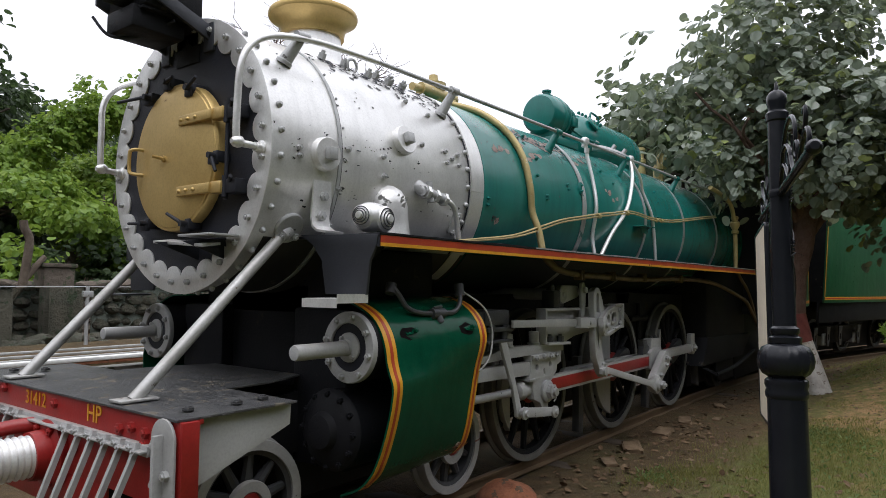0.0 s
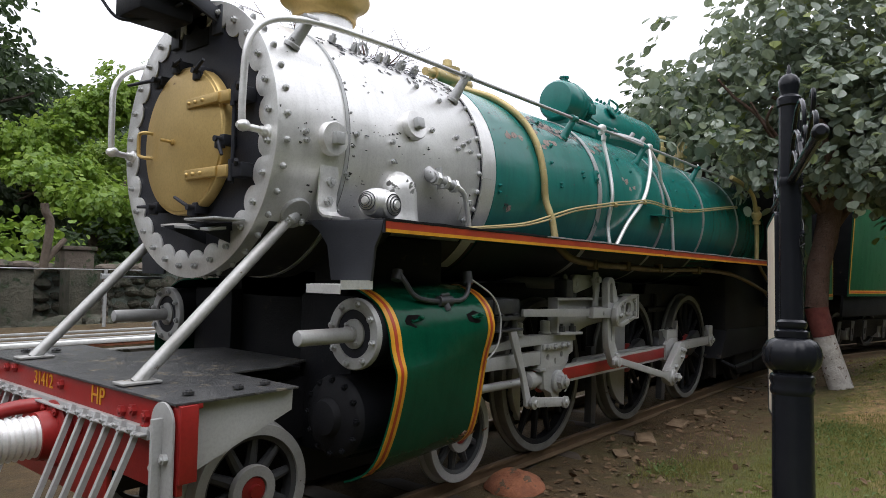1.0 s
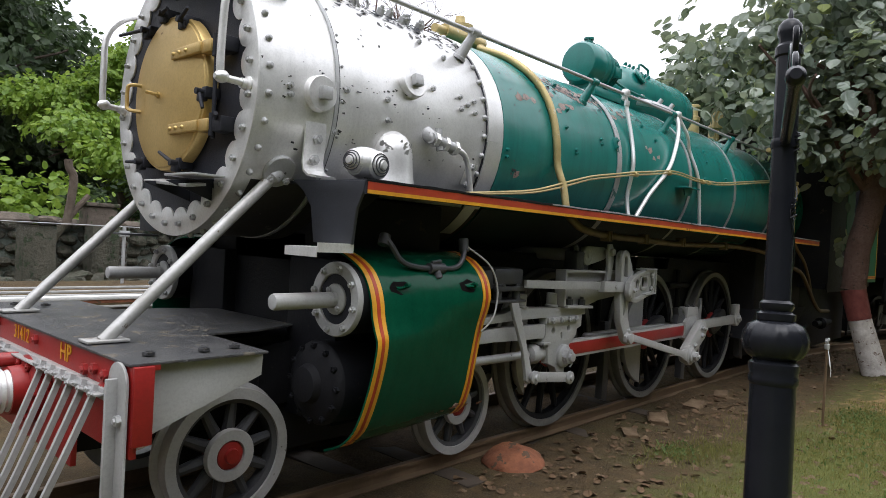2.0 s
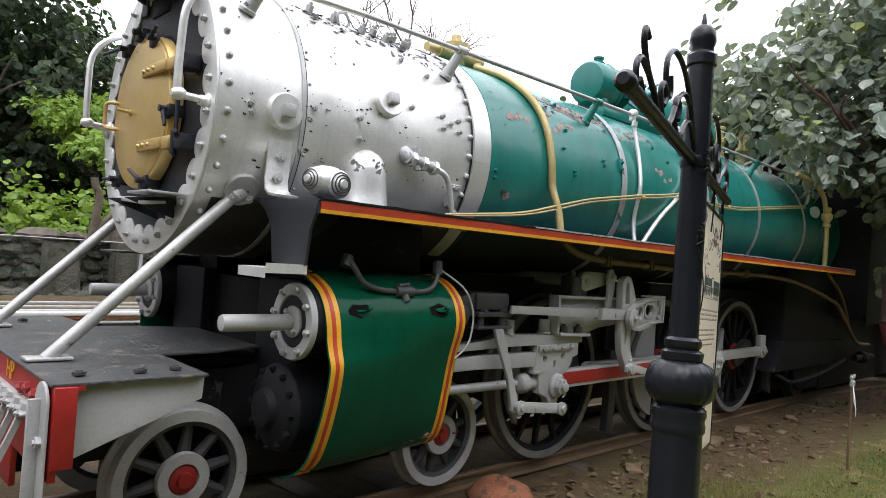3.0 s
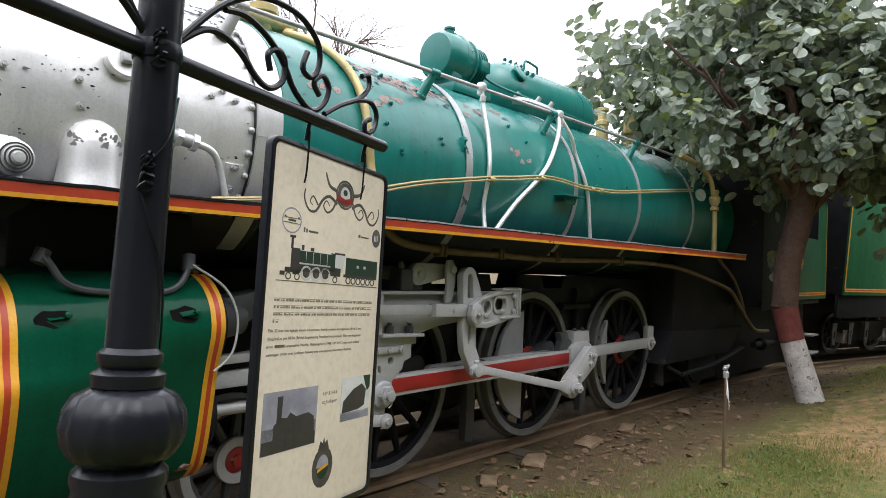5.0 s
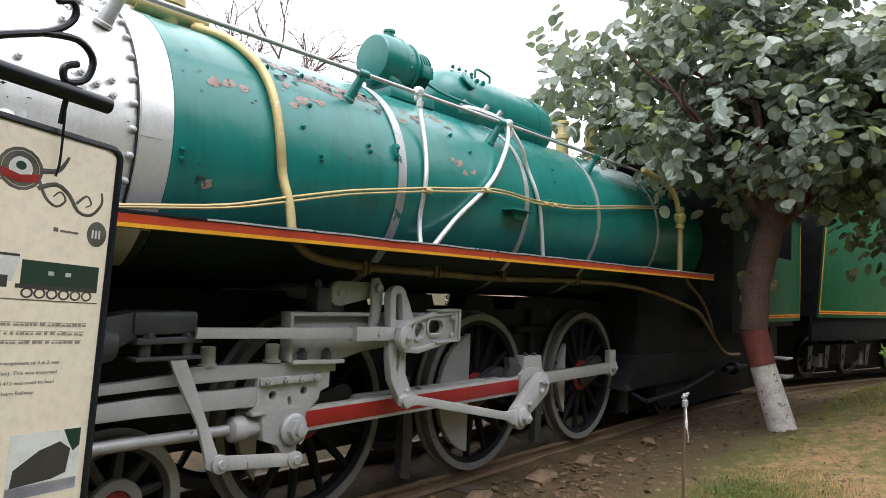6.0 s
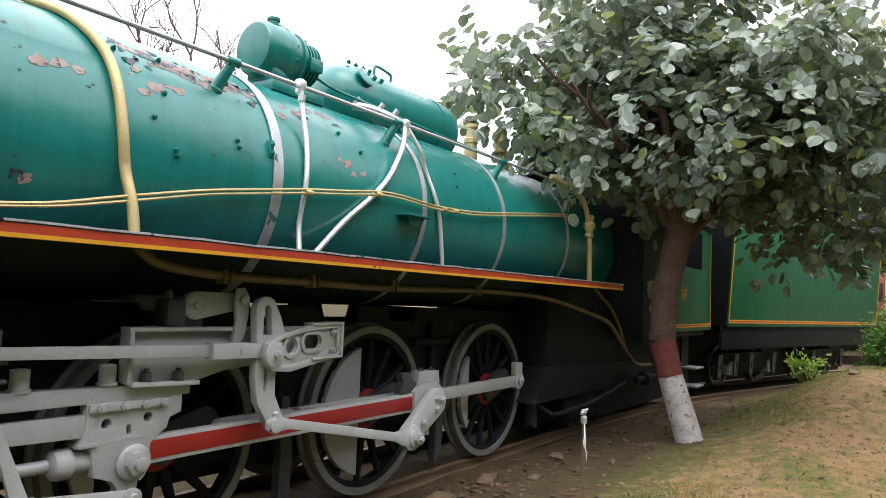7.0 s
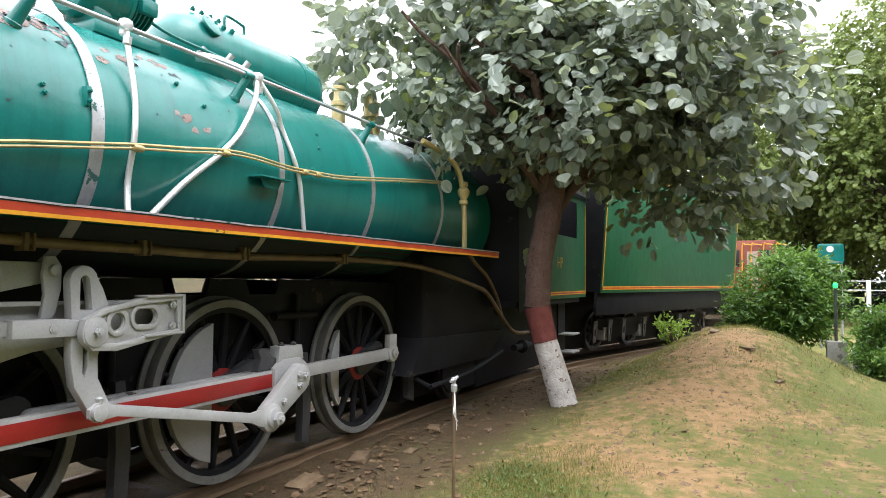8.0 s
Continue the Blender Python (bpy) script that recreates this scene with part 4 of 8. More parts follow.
# brass blow-down pipe before the cab
gp = part("ejector_pipe", tube(B(), [(11.22, -1.02, 3.20), (11.55, -1.10, 3.12), (11.86, -1.14, 3.00), (12.00, -1.15, 2.80), (12.07, -1.15, 2.55), (12.12, -1.14, 2.0)], 0.032, 12), BRASS, loco, "brass ejector pipe with a bulbous valve")


def flakes(name, parent, areas, seed, under, paint, label):
    """Flaked paint: bare patches on the barrel, each with a curled piece of paint at its edge."""
    rng = random.Random(seed)
    low, curl = B(), B()
    for cx, ca, n, sx, sa, big in areas:
        for _ in range(n):
            x, a = cx + rng.gauss(0, sx), ca + rng.gauss(0, sa)
            c, d = on_shell(x, a, (RS if x < 5.25 else RB + 0.001) + 0.0012), out_at(a)
            t1, k, r = Vector((1, 0, 0)), rng.randint(6, 10), big * rng.uniform(0.35, 1.3)
            t2, turn = d.cross(Vector((1, 0, 0))), rng.uniform(0, 6.28)
            rim = [c + (t1 * math.cos(2 * math.pi * j / k + turn) * rng.uniform(0.6, 2.0) + t2 * math.sin(2 * math.pi * j / k + turn)) * r * rng.uniform(0.45, 1.15) for j in range(k)]
            low.faces.new([low.verts.new(p) for p in rim])
            if rng.random() < 0.75:
                mid = (rim[0] + rim[2]) / 2
                tip = mid.lerp(c, rng.uniform(0.2, 0.7)) + d * r * rng.uniform(0.25, 0.6)
                curl.faces.new([curl.verts.new(p) for p in (rim[0], rim[1], rim[2], tip)])
    tagged(part(name, low, under, parent), label, kind="stuff")
    tagged(part("curled_paint", curl, paint, parent), "curled edges of flaking paint", kind="stuff")


flakes("bare_patch", smokebox, ((4.55, 52, 46, 0.26, 5, 0.022), (4.95, 48, 22, 0.12, 4, 0.02), (4.1, 30, 5, 0.08, 5, 0.010), (4.22, 6, 12, 0.06, 2.5, 0.009), (3.90, -4, 9, 0.012, 12, 0.010), (3.50, -1, 6, 0.02, 2.5, 0.012), (4.30, -12, 14, 0.07, 2.5, 0.012), (5.1, -14, 6, 0.05, 4, 0.010), (4.65, 2, 5, 0.2, 6, 0.008), (3.6, 20, 4, 0.1, 12, 0.008)), 91, SOOT_SHADE, SILVER, "dark bare patches where silver paint has flaked")
flakes("bare_patch", boiler, ((6.62, 44, 16, 0.2, 3, 0.028), (7.1, 42, 10, 0.12, 3, 0.022), (6.3, 50, 12, 0.2, 3, 0.024), (7.8, 40, 10, 0.2, 4, 0.016), (8.3, 20, 6, 0.3, 8, 0.010), (5.62, -16, 4, 0.03, 2, 0.022), (5.6, 28, 5, 0.1, 6, 0.010), (6.5, 20, 8, 0.3, 8, 0.009), (9.4, 14, 8, 0.4, 8, 0.010)), 92, SLATE, TEAL, "dark bare patches where teal paint has flaked")
part("pipe_valve", lathe(B(), [(0.035, 0.0), (0.055, 0.01), (0.055, 0.05), (0.035, 0.06), (0.07, 0.12), (0.075, 0.17), (0.04, 0.22), (0.055, 0.23), (0.055, 0.27), (0.035, 0.28)], (12.06, -1.15, 2.56), n=18), BRASS, gp)

# running board and valance
board = part("running_board", box(box(B(), 3.67, 12.66, -1.385, -0.60, 1.990, 2.004, 0.002), 3.67, 12.66, -1.38, -1.365, 1.926, 1.992), SMOKE, loco, "black running board")
for z0, z1, mt in ((1.929, 1.949, YELLOW), (1.949, 1.990, STRIPE_R), (1.990, 1.996, YELLOW)):
    part("valance_stripe", box(B(), 3.68, 12.65, -1.384, -1.3795, z0, z1), mt, board)
# the rear lip's pale paint holds both wear and the sky's sheen
for xa, xb, mt, said in ((3.67, 5.40, BLACK, "wavy black lip of the board"), (5.40, 12.66, BAND, "pale lip of the board, wear and sky sheen in its paint")):
    bm = B()
    rows = []
    for q in range(121):
        x = xa + (xb - xa) * q / 120
        w = 0.006 * noise.noise((x * 2.3, 0, 0)) + 0.003 * noise.noise((x * 9, 3, 0))
        rows.append([bm.verts.new((x, y, z + w)) for y, z in ((-1.390 + w, 1.997), (-1.390 + w, 2.007), (-1.36, 2.010), (-1.36, 1.997))])
    for a_, b_ in zip(rows, rows[1:]):
        for i in range(4):
            bm.faces.new((a_[i], a_[(i + 1) % 4], b_[(i + 1) % 4], b_[i]))
    part("board_edge", bm, mt, board, said)
part("running_board", box(B(), 3.67, 12.66, 0.60, 1.385, 1.892, 2.004, 0.002), SMOKE, loco, "black running board")
fb = part("board_bracket", plate(B(), [(1.37, 1.99), (0.74, 2.01), (0.84, 1.95), (0.92, 1.86), (0.96, 1.66), (1.285, 1.66), (1.31, 1.85), (1.36, 1.94)], (), -0.01, 0.01), SLATE, loco)
fb.data.transform(Matrix.Translation((3.675, 0, 0)) @ pose(0, 0, 0, 0, 0, 90))
part("foot_step", box(B(), 3.455, 3.68, 1.0, 1.275, 1.617, 1.632, 0.002), DGREY, loco)
br = part("board_bracket", plate(B(), [(-1.37, 1.99), (-0.74, 2.01), (-0.84, 1.95), (-0.92, 1.86), (-0.96, 1.66), (-1.285, 1.66), (-1.31, 1.85), (-1.36, 1.94)], (), -0.01, 0.01), SLATE, loco, "slate painted bracket under the board")
br.data.transform(Matrix.Translation((3.675, 0, 0)) @ pose(0, 0, 0, 0, 0, 90))
part("bracket_web", plate(B(), [(3.685, 1.98), (4.06, 1.98), (3.82, 1.80), (3.71, 1.66), (3.685, 1.66)], (), -1.10, -1.085), BLACK, br)
st = part("foot_step", box(B(), 3.455, 3.68, -1.275, -1.0, 1.617, 1.632, 0.002), SILVER, loco, "chequer-plate step in silver")
part("step_lip", box(B(), 3.45, 3.457, -1.275, -1.0, 1.585, 1.634), SILVER, st)
part("step_side", box(B(), 3.455, 3.69, -1.282, -1.275, 1.61, 1.66), SILVER, st)
bm = B()
for i in range(8):
    for j in range(11):
        box(bm, 3.464 + i * 0.026, 3.475 + i * 0.026, -1.265 + j * 0.0235, -1.251 + j * 0.0235, 1.632, 1.636)
part("tread_studs", bm, SILVER, st)

# frame, firebox and dark underparts
for s in (-1, 1):
    part("main_frame", plate(B(), [(3.62, 0.62), (4.2, 0.62), (5.9, 0.62), (6.3, 0.45), (11.6, 0.45), (11.9, 0.60), (14.5, 0.60), (14.5, 1.5), (11.4, 1.60), (9.5, 1.635), (9.45, 1.50), (9.1, 1.50), (9.05, 1.635), (8.65, 1.635), (8.6, 1.50), (8.2, 1.50), (8.15, 1.635), (7.68, 1.635), (7.62, 1.50), (7.35, 1.50), (7.3, 1.635), (5.3, 1.63), (4.05, 1.58), (4.02, 1.02), (3.62, 0.98)], (), 0.44 * s - 0.02, 0.44 * s + 0.02, 0.003), BLACK, loco, "black plate frame")
part("frame_stay", box(B(), 3.2, 13.0, -0.42, 0.42, 1.0, 1.05), BLACK, loco)
part("saddle", box(box(B(), 4.0, 5.1, -0.44, 0.44, 0.6, 1.72, 0.02), 4.0, 4.95, -0.75, 0.75, 1.5, 1.95, 0.02), BLACK, loco, "black smokebox saddle")
part("frame_front", box(B(), 2.62, 3.66, -0.5, 0.5, 0.55, 1.0, 0.01), BLACK, loco)
for xa, xb in ((5.1, 7.52), (7.62, 8.62), (8.8, 10.3), (10.42, 11.7)):
    part("boiler_stay", box(B(), xa, xb, -0.36, 0.36, 1.22, 1.44), BLACK, loco)
part("firebox", box(B(), 11.6, 13.9, -0.84, 0.84, 0.75, 1.97, 0.06), BLACK, loco, "black firebox sides and ashpan")
part("ash_pan", plate(B(), [(11.3, 0.55), (13.6, 0.55), (14.2, 0.9), (11.6, 0.95)], (), -0.86, 0.86), BLACK, loco)
part("ashpan_rail", tube(tube(B(), [(11.5, -1.0, 0.42), (12.6, -1.0, 0.46), (13.8, -1.0, 0.62)], 0.03, 8), [(11.5, -1.0, 0.42), (11.5, -0.8, 0.5)], 0.03, 8), BLACK, loco)
part("brake_hanger", plate(B(), [(11.62, 0.25), (11.75, 0.2), (11.72, 0.6), (11.9, 0.9), (11.78, 0.95), (11.6, 0.6)], (), -0.66, -0.58), DGREY, loco)
for x in (7.70, 9.68):
    part("brake_hanger", plate(B(), [(x - 0.02, 0.15), (x + 0.08, 0.12), (x + 0.10, 0.5), (x + 0.04, 0.95), (x - 0.03, 0.95), (x - 0.01, 0.5)], (), -0.62, -0.54), DGREY, loco)
    part("spring_hanger", rod(rod(B(), (x + 0.02, -0.5, 0.9), (x + 0.02, -0.5, 1.5), 0.03), (x - 0.3, -0.5, 1.3), (x + 0.3, -0.5, 1.3), 0.04), BLACK, loco)

# wheels
RAIL = 0.035      # height of the rail heads


def wheel(name, x, r, y, side, spokes, hub, rim_w, parent, red=True, weight=None, face=RIM, crank=None):
    """A spoked wheel with tyre, flange, rim, spokes, hub and balance weight; side -1 is the footpath side."""
    w = part(name, lathe(B(), [(r - 0.005, 0.0), (r, 0.012), (r - 0.002, 0.05), (r - 0.006, 0.09), (r + 0.026, 0.102), (r + 0.026, 0.126), (r - 0.03, 0.13), (r - 0.065, 0.13), (r - 0.065, 0.0), (r - 0.005, 0.0)], (x, y, r + RAIL), (0, -side, 0), 56, closed=False), face, parent, "grey tyred spoked wheel")
    part("rim", lathe(B(), [(r - 0.064, 0.016), (r - 0.064 - rim_w, 0.028), (r - 0.064 - rim_w, 0.11), (r - 0.064, 0.12), (r - 0.064, 0.016)], (x, y, r + RAIL), (0, -side, 0), 56, closed=False), BLACK if r > 0.5 else DGREY, w)
    bm = B()
    for i in range(spokes):
        a = 2 * math.pi * (i + 0.3) / spokes
        d = Vector((math.cos(a), 0, math.sin(a)))
        c = Vector((x, y - side * 0.07, r + RAIL))
        p, q = c + d * hub * 0.8, c + d * (r - 0.06 - rim_w)
        rod(bm, p, q, 0.042, 0.028, 8)
    part("spokes", bm, BLACK if r > 0.5 else DGREY, w)
    part("hub", lathe(B(), [(hub * 1.15, 0.11), (hub * 1.15, 0.03), (hub * 0.8, 0.015), (hub * 0.78, 0.0), (hub * 0.45, -0.01), (hub * 0.4, -0.03), (0.0005, -0.03)], (x, y, r + RAIL), (0, -side, 0), 28), RED if red else DGREY, w)
    if weight:
        a0, a1, rw = weight
        rr = rw
        k = 14
        outline = arc(x, r + RAIL, rr, a0, a1, k)
        part("balance_weight", plate(B(), outline, (), y + 0.002 * -side, y + side * -0.06, 0.003), GREY, w, "grey crescent balance weight")
    if crank:
        part("crank_boss", plate(B(), capsule((x, r + RAIL), crank, hub * 0.8, 0.11), (), y - 0.03, y + 0.06, 0.006), DGREY, w)
    return w


CR = (0.29, 0.095)
for x in (6.70, 8.68, 10.66):
    for s in (-1, 1):
        wheel("driving_wheel", x, 0.72, 0.61 * s, s, 14, 0.15, 0.045, loco, True, (105, 255, 0.55) if 8 < x < 10 else (138, 222, 0.55), RIM, (x + CR[0], 0.72 + RAIL + CR[1]) if s < 0 else None)
    part("axle", rod(B(), (x, -0.55, 0.72 + RAIL), (x, 0.55, 0.72 + RAIL), 0.085), BLACK, loco)
for x in (3.405, 5.375):
    for s in (-1, 1):
        w = wheel("bogie_wheel", x, 0.385, 0.64 * s, s, 10, 0.10, 0.03, loco, True, None, GREY)
        part("hub_ring", lathe(B(), [(0.15, 0.03), (0.15, 0.0), (0.145, -0.008), (0.088, -0.008), (0.085, 0.0), (0.085, 0.03), (0.15, 0.03)], (x, 0.640 * s, 0.385 + RAIL), (0, -s, 0), 28, closed=False), GREY, w)
    part("axle", rod(B(), (x, -0.55, 0.415), (x, 0.55, 0.415), 0.06), BLACK, loco)
for s in (-1, 1):
    part("bogie_frame", box(B(), 3.1, 5.75, 0.40 * s - 0.02, 0.40 * s + 0.02, 0.3, 0.62, 0.01), BLACK, loco)
for s in (-1, 1):
    wheel("trailing_wheel", 13.0, 0.42, 0.60 * s, s, 10, 0.10, 0.03, loco, False, None, DGREY)

# cylinders: the casing is fuller in front than behind
prof_f = [(-0.72, 1.62), (-0.945, 1.61), (-1.075, 1.57), (-1.185, 1.51), (-1.25, 1.43), (-1.285, 1.34), (-1.3, 1.26), (-1.325, 1.19), (-1.35, 1.13), (-1.345, 1.05), (-1.325, 0.95), (-1.29, 0.83), (-1.245, 0.71), (-1.185, 0.6), (-1.085, 0.51), (-0.945, 0.45)]
prof_b = [(-0.72, 1.62), (-0.965, 1.62), (-1.105, 1.585), (-1.195, 1.53), (-1.255, 1.46), (-1.28, 1.39), (-1.285, 1.33), (-1.265, 1.25), (-1.24, 1.18), (-1.215, 1.07), (-1.195, 0.95), (-1.175, 0.83), (-1.155, 0.73), (-1.115, 0.615), (-1.055, 0.55), (-0.945, 0.5)]
JX0, JX1 = 3.825, 4.87


def jacket_at(x):
    k = (x - JX0) / (JX1 - JX0)
    return [(ya + (yb - ya) * k, za + (zb - za) * k) for (ya, za), (yb, zb) in zip(prof_f, prof_b)]


def jacket_sheet(x0, x1, out, thick, side=1, steps=4, cut=0):
    """A sheet that follows the casing between two x, lifted off it."""
    bm = B()
    rows = []
    for q in range(steps + 1):
        x = x0 + (x1 - x0) * q / steps
        pr = smooth_path([(0, y, z) for y, z in jacket_at(x)[cut:16 - cut]], 3)
        row = []
        for i, p in enumerate(pr):
            d = (pr[min(i + 1, len(pr) - 1)] - pr[max(i - 1, 0)]).normalized()
            nrm = Vector((0, -d.z, d.y))
            if nrm.y > 0 and p.z < 1.4 or nrm.z < 0 and p.z > 1.4:
                nrm = -nrm
            row.append([(x, (p.y + nrm.y * o) * side, p.z + nrm.z * o) for o in (out, out + thick)])
        ring = [a for a, b in row] + [b for a, b in reversed(row)]
        rows.append([bm.verts.new(p) for p in ring])
    m = len(rows[0])
    for a, b in zip(rows, rows[1:]):
        for i in range(m):
            bm.faces.new((a[i], a[(i + 1) % m], b[(i + 1) % m], b[i]))
    for row in (rows[0], rows[-1]):
        for i in range(m // 2 - 1):
            bm.faces.new((row[i], row[i + 1], row[m - 2 - i], row[m - 1 - i]))
    return bm


for s in (-1, 1):
    cyl = part("cylinder_jacket", jacket_sheet(JX0, JX1, 0.0, 0.012, s), GREEN, loco, "bottle-green cylinder jacket with yellow and red edge lines")
    if s > 0:
        for xa, xb in ((JX0 + 0.002, JX0 + 0.090), (JX1 - 0.082, JX1 - 0.002)):
            part("yellow_line", jacket_sheet(xa, xb, 0.0125, 0.0025, s, 2, 1), YELLOW, cyl)
            xm = (xa + xb) / 2
            part("red_line", jacket_sheet(xm - 0.013, xm + 0.013, 0.0152, 0.0012, s, 1, 1), STRIPE_R, cyl)
    yc, zv, xv = -1.062 * s, 1.342, 3.752
    blk = box(B(), 3.90, 4.90, min(-0.4 * s, -0.9 * s), max(-0.4 * s, -0.9 * s), 0.55, 1.56, 0.02)
    lathe(blk, [(0.22, 3.80), (0.245, 3.82), (0.245, 4.93), (0.21, 4.97)], (0, -0.87 * s, 0.83), (1, 0, 0), 36)
    lathe(blk, [(0.198, xv + 0.03), (0.204, xv + 0.035), (0.204, 4.9), (0.16, 4.93)], (0, yc, zv), (1, 0, 0), 36)
    part("cylinder_block", blk, BLACK, loco, "black cylinder casting")
    cover = part("valve_cover", lathe(B(), [(0.212, xv + 0.008), (0.212, xv + 0.035), (0.143, xv + 0.035), (0.143, xv + 0.006), (0.148, xv), (0.206, xv), (0.212, xv + 0.008)], (0, yc, zv), (1, 0, 0), 40, closed=False), GREY, loco, "grey valve chest cover ring with bolts")
    part("cover_disc", lathe(B(), [(0.146, xv + 0.016), (0.146, xv + 0.034)], (0, yc, zv), (1, 0, 0), 32), SMOKE, cover)
    part("gland", lathe(B(), [(0.088, xv + 0.02), (0.088, xv + 0.004), (0.078, xv - 0.004), (0.048, xv - 0.008), (0.048, xv - 0.03)], (0, yc, zv), (1, 0, 0), 28), GREY, cover)
    studs("cover_bolt", cover, [((xv, yc + 0.178 * math.cos(a), zv + 0.178 * math.sin(a)), (-1, 0, 0)) for a in [2 * math.pi * (i + 0.3) / 8 for i in range(8)]], 0.02, 0.03, SILVER_D, hexa=True)
    studs("gland_bolt", cover, [((xv - 0.002, yc + 0.066 * math.cos(a), zv + 0.066 * math.sin(a)), (-1, 0, 0)) for a in (0.9, 4.0)], 0.016, 0.022, SILVER_D, hexa=True)
    part("tail_rod", lathe(B(), [(0.030, 3.345), (0.040, 3.348), (0.045, 3.36), (0.045, 3.74)], (0, yc, zv - 0.004), (1, 0, 0), 20), GREY, loco, "grey tail rod tube")
    cc = part("cylinder_cover", lathe(B(), [(0.05, 3.70), (0.10, 3.71), (0.12, 3.75), (0.20, 3.77), (0.235, 3.79), (0.25, 3.82)], (0, -0.87 * s, 0.83), (1, 0, 0), 36), BLACK, loco)
    studs("cover_bolt", cc, [((3.79, -0.87 * s + 0.218 * math.cos(a), 0.83 + 0.218 * math.sin(a)), (-1, 0, 0)) for a in [2 * math.pi * i / 12 for i in range(12)]], 0.02, 0.035, BLACK, hexa=True)


def on_jacket(x, z, out=0.0):
    """A place on the jacket's upper flank, and the way up along it."""
    pr = jacket_at(x)
    for (ya, za), (yb, zb) in zip(pr, pr[1:]):
        if zb <= z <= za:
            k = (z - zb) / (za - zb)
            up = Vector((0, ya - yb, za - zb)).normalized()
            return Vector((x, yb + (ya - yb) * k, z)) + Vector((0, -up.z, up.y)) * out, up


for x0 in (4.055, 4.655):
    # torn casing openings, their dark inside painted as flat black; metal bent to a tab
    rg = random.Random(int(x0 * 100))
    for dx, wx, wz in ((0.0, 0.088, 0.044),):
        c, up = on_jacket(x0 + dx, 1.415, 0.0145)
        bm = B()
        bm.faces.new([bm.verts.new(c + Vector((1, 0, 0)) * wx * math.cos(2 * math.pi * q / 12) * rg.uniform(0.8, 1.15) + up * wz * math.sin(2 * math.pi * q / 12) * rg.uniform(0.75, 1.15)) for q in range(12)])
        part("torn_hole", bm, HOLE_SHADE, cyl, "torn hole in the casing, its dark inside painted flat black")
    c, up = on_jacket(x0, 1.425, 0.012)
    nrm = Vector((0, -up.z, up.y))
    bm = B()
    vs = [bm.verts.new(p) for p in (c - Vector((0.03, 0, 0)), c + Vector((0.028, 0, 0)), c + Vector((0.05, 0, 0)) + nrm * 0.025 - up * 0.012, c + Vector((0.01, 0, 0)) + nrm * 0.03 - up * 0.02, c + Vector((-0.02, 0, 0)) + nrm * 0.012 - up * 0.02)]
    bm.faces.new(vs)
    part("bent_tab", bm, GREEN, cyl, "bent green tab")
    part("tab_bolt", lathe(B(), [(0.016, 0), (0.016, 0.03), (0.008, 0.034)], c + Vector((0.055, 0, 0)), nrm, 8), GREEN, cyl)
bm = B()
rg = random.Random(4)
for q in range(16):
    c, up = on_jacket(4.66 + rg.gauss(0, 0.12), 0.57 + rg.uniform(0, 0.05), 0.0145)
    bm.faces.new([bm.verts.new(c + (Vector((1.7, 0, 0)) * math.cos(2 * math.pi * k / 6) + up * math.sin(2 * math.pi * k / 6)) * rg.uniform(0.01, 0.028)) for k in range(6)])
tagged(part("rust_scab", bm, RUST, cyl, "rust along the lower edge"), "rust along the lower edge", kind="stuff")
part("drain_pipe", tube(B(), [(4.035, -1.16, 1.70), (4.06, -1.185, 1.655), (4.12, -1.21, 1.57), (4.25, -1.22, 1.535), (4.45, -1.22, 1.53), (4.58, -1.22, 1.535), (4.66, -1.21, 1.58), (4.72, -1.18, 1.68)], 0.017, 8), DGREY, loco, "black drain pipe over the cylinder")
for p, q in (((4.02, -1.15, 1.66), (4.045, -1.14, 1.72)), ((4.71, -1.18, 1.64), (4.72, -1.16, 1.72)), ((4.34, -1.222, 1.53), (4.47, -1.222, 1.53))):
    part("pipe_elbow", rod(B(), p, q, 0.034), DGREY, loco)
part("drain_cock", rod(rod(B(), (4.40, -1.22, 1.53), (4.41, -1.245, 1.47), 0.028), (4.36, -1.225, 1.565), (4.44, -1.225, 1.575), 0.012), DGREY, loco)
part("flexible_hose", tube(B(), [(4.72, -1.20, 1.67), (4.86, -1.28, 1.56), (4.93, -1.30, 1.42), (4.93, -1.30, 1.28), (4.90, -1.29, 1.19), (4.83, -1.265, 1.12)], 0.0065, 8), GREY, loco, "thin white hose")

# valve gear and rods
YR = -0.945
main = part("main_rod", plate(B(), [(6.30, 0.755), (6.56, 0.757), (8.84, 0.768), (8.86, 0.84), (8.83, 0.916), (6.55, 0.899), (6.30, 0.89)], (), YR - 0.032, YR + 0.032, 0.005), GREY, loco, "grey edged main rod with a red flute")
part("flute", plate(B(), [(6.40, 0.778), (8.80, 0.790), (8.80, 0.895), (6.40, 0.879)], (), YR - 0.036, YR - 0.0325, 0.001), RED, main, "red painted flute")
w1, w2, w3 = [(x + CR[0], 0.72 + RAIL + CR[1]) for x in (6.70, 8.68, 10.66)]
be = part("big_end", plate(B(), [(8.81, 0.765), (8.92, 0.735), (9.06, 0.725), (9.16, 0.77), (9.19, 0.86), (9.20, 0.93), (9.12, 0.985), (8.90, 0.985), (8.81, 0.93)], (), YR - 0.06, YR + 0.05, 0.012), GREY, loco, "grey big-end strap")
part("strap_block", plate(B(), [(8.87, 0.985), (9.17, 0.985), (9.15, 1.085), (8.88, 1.092)], (), YR - 0.045, YR + 0.06, 0.010), GREY, be)
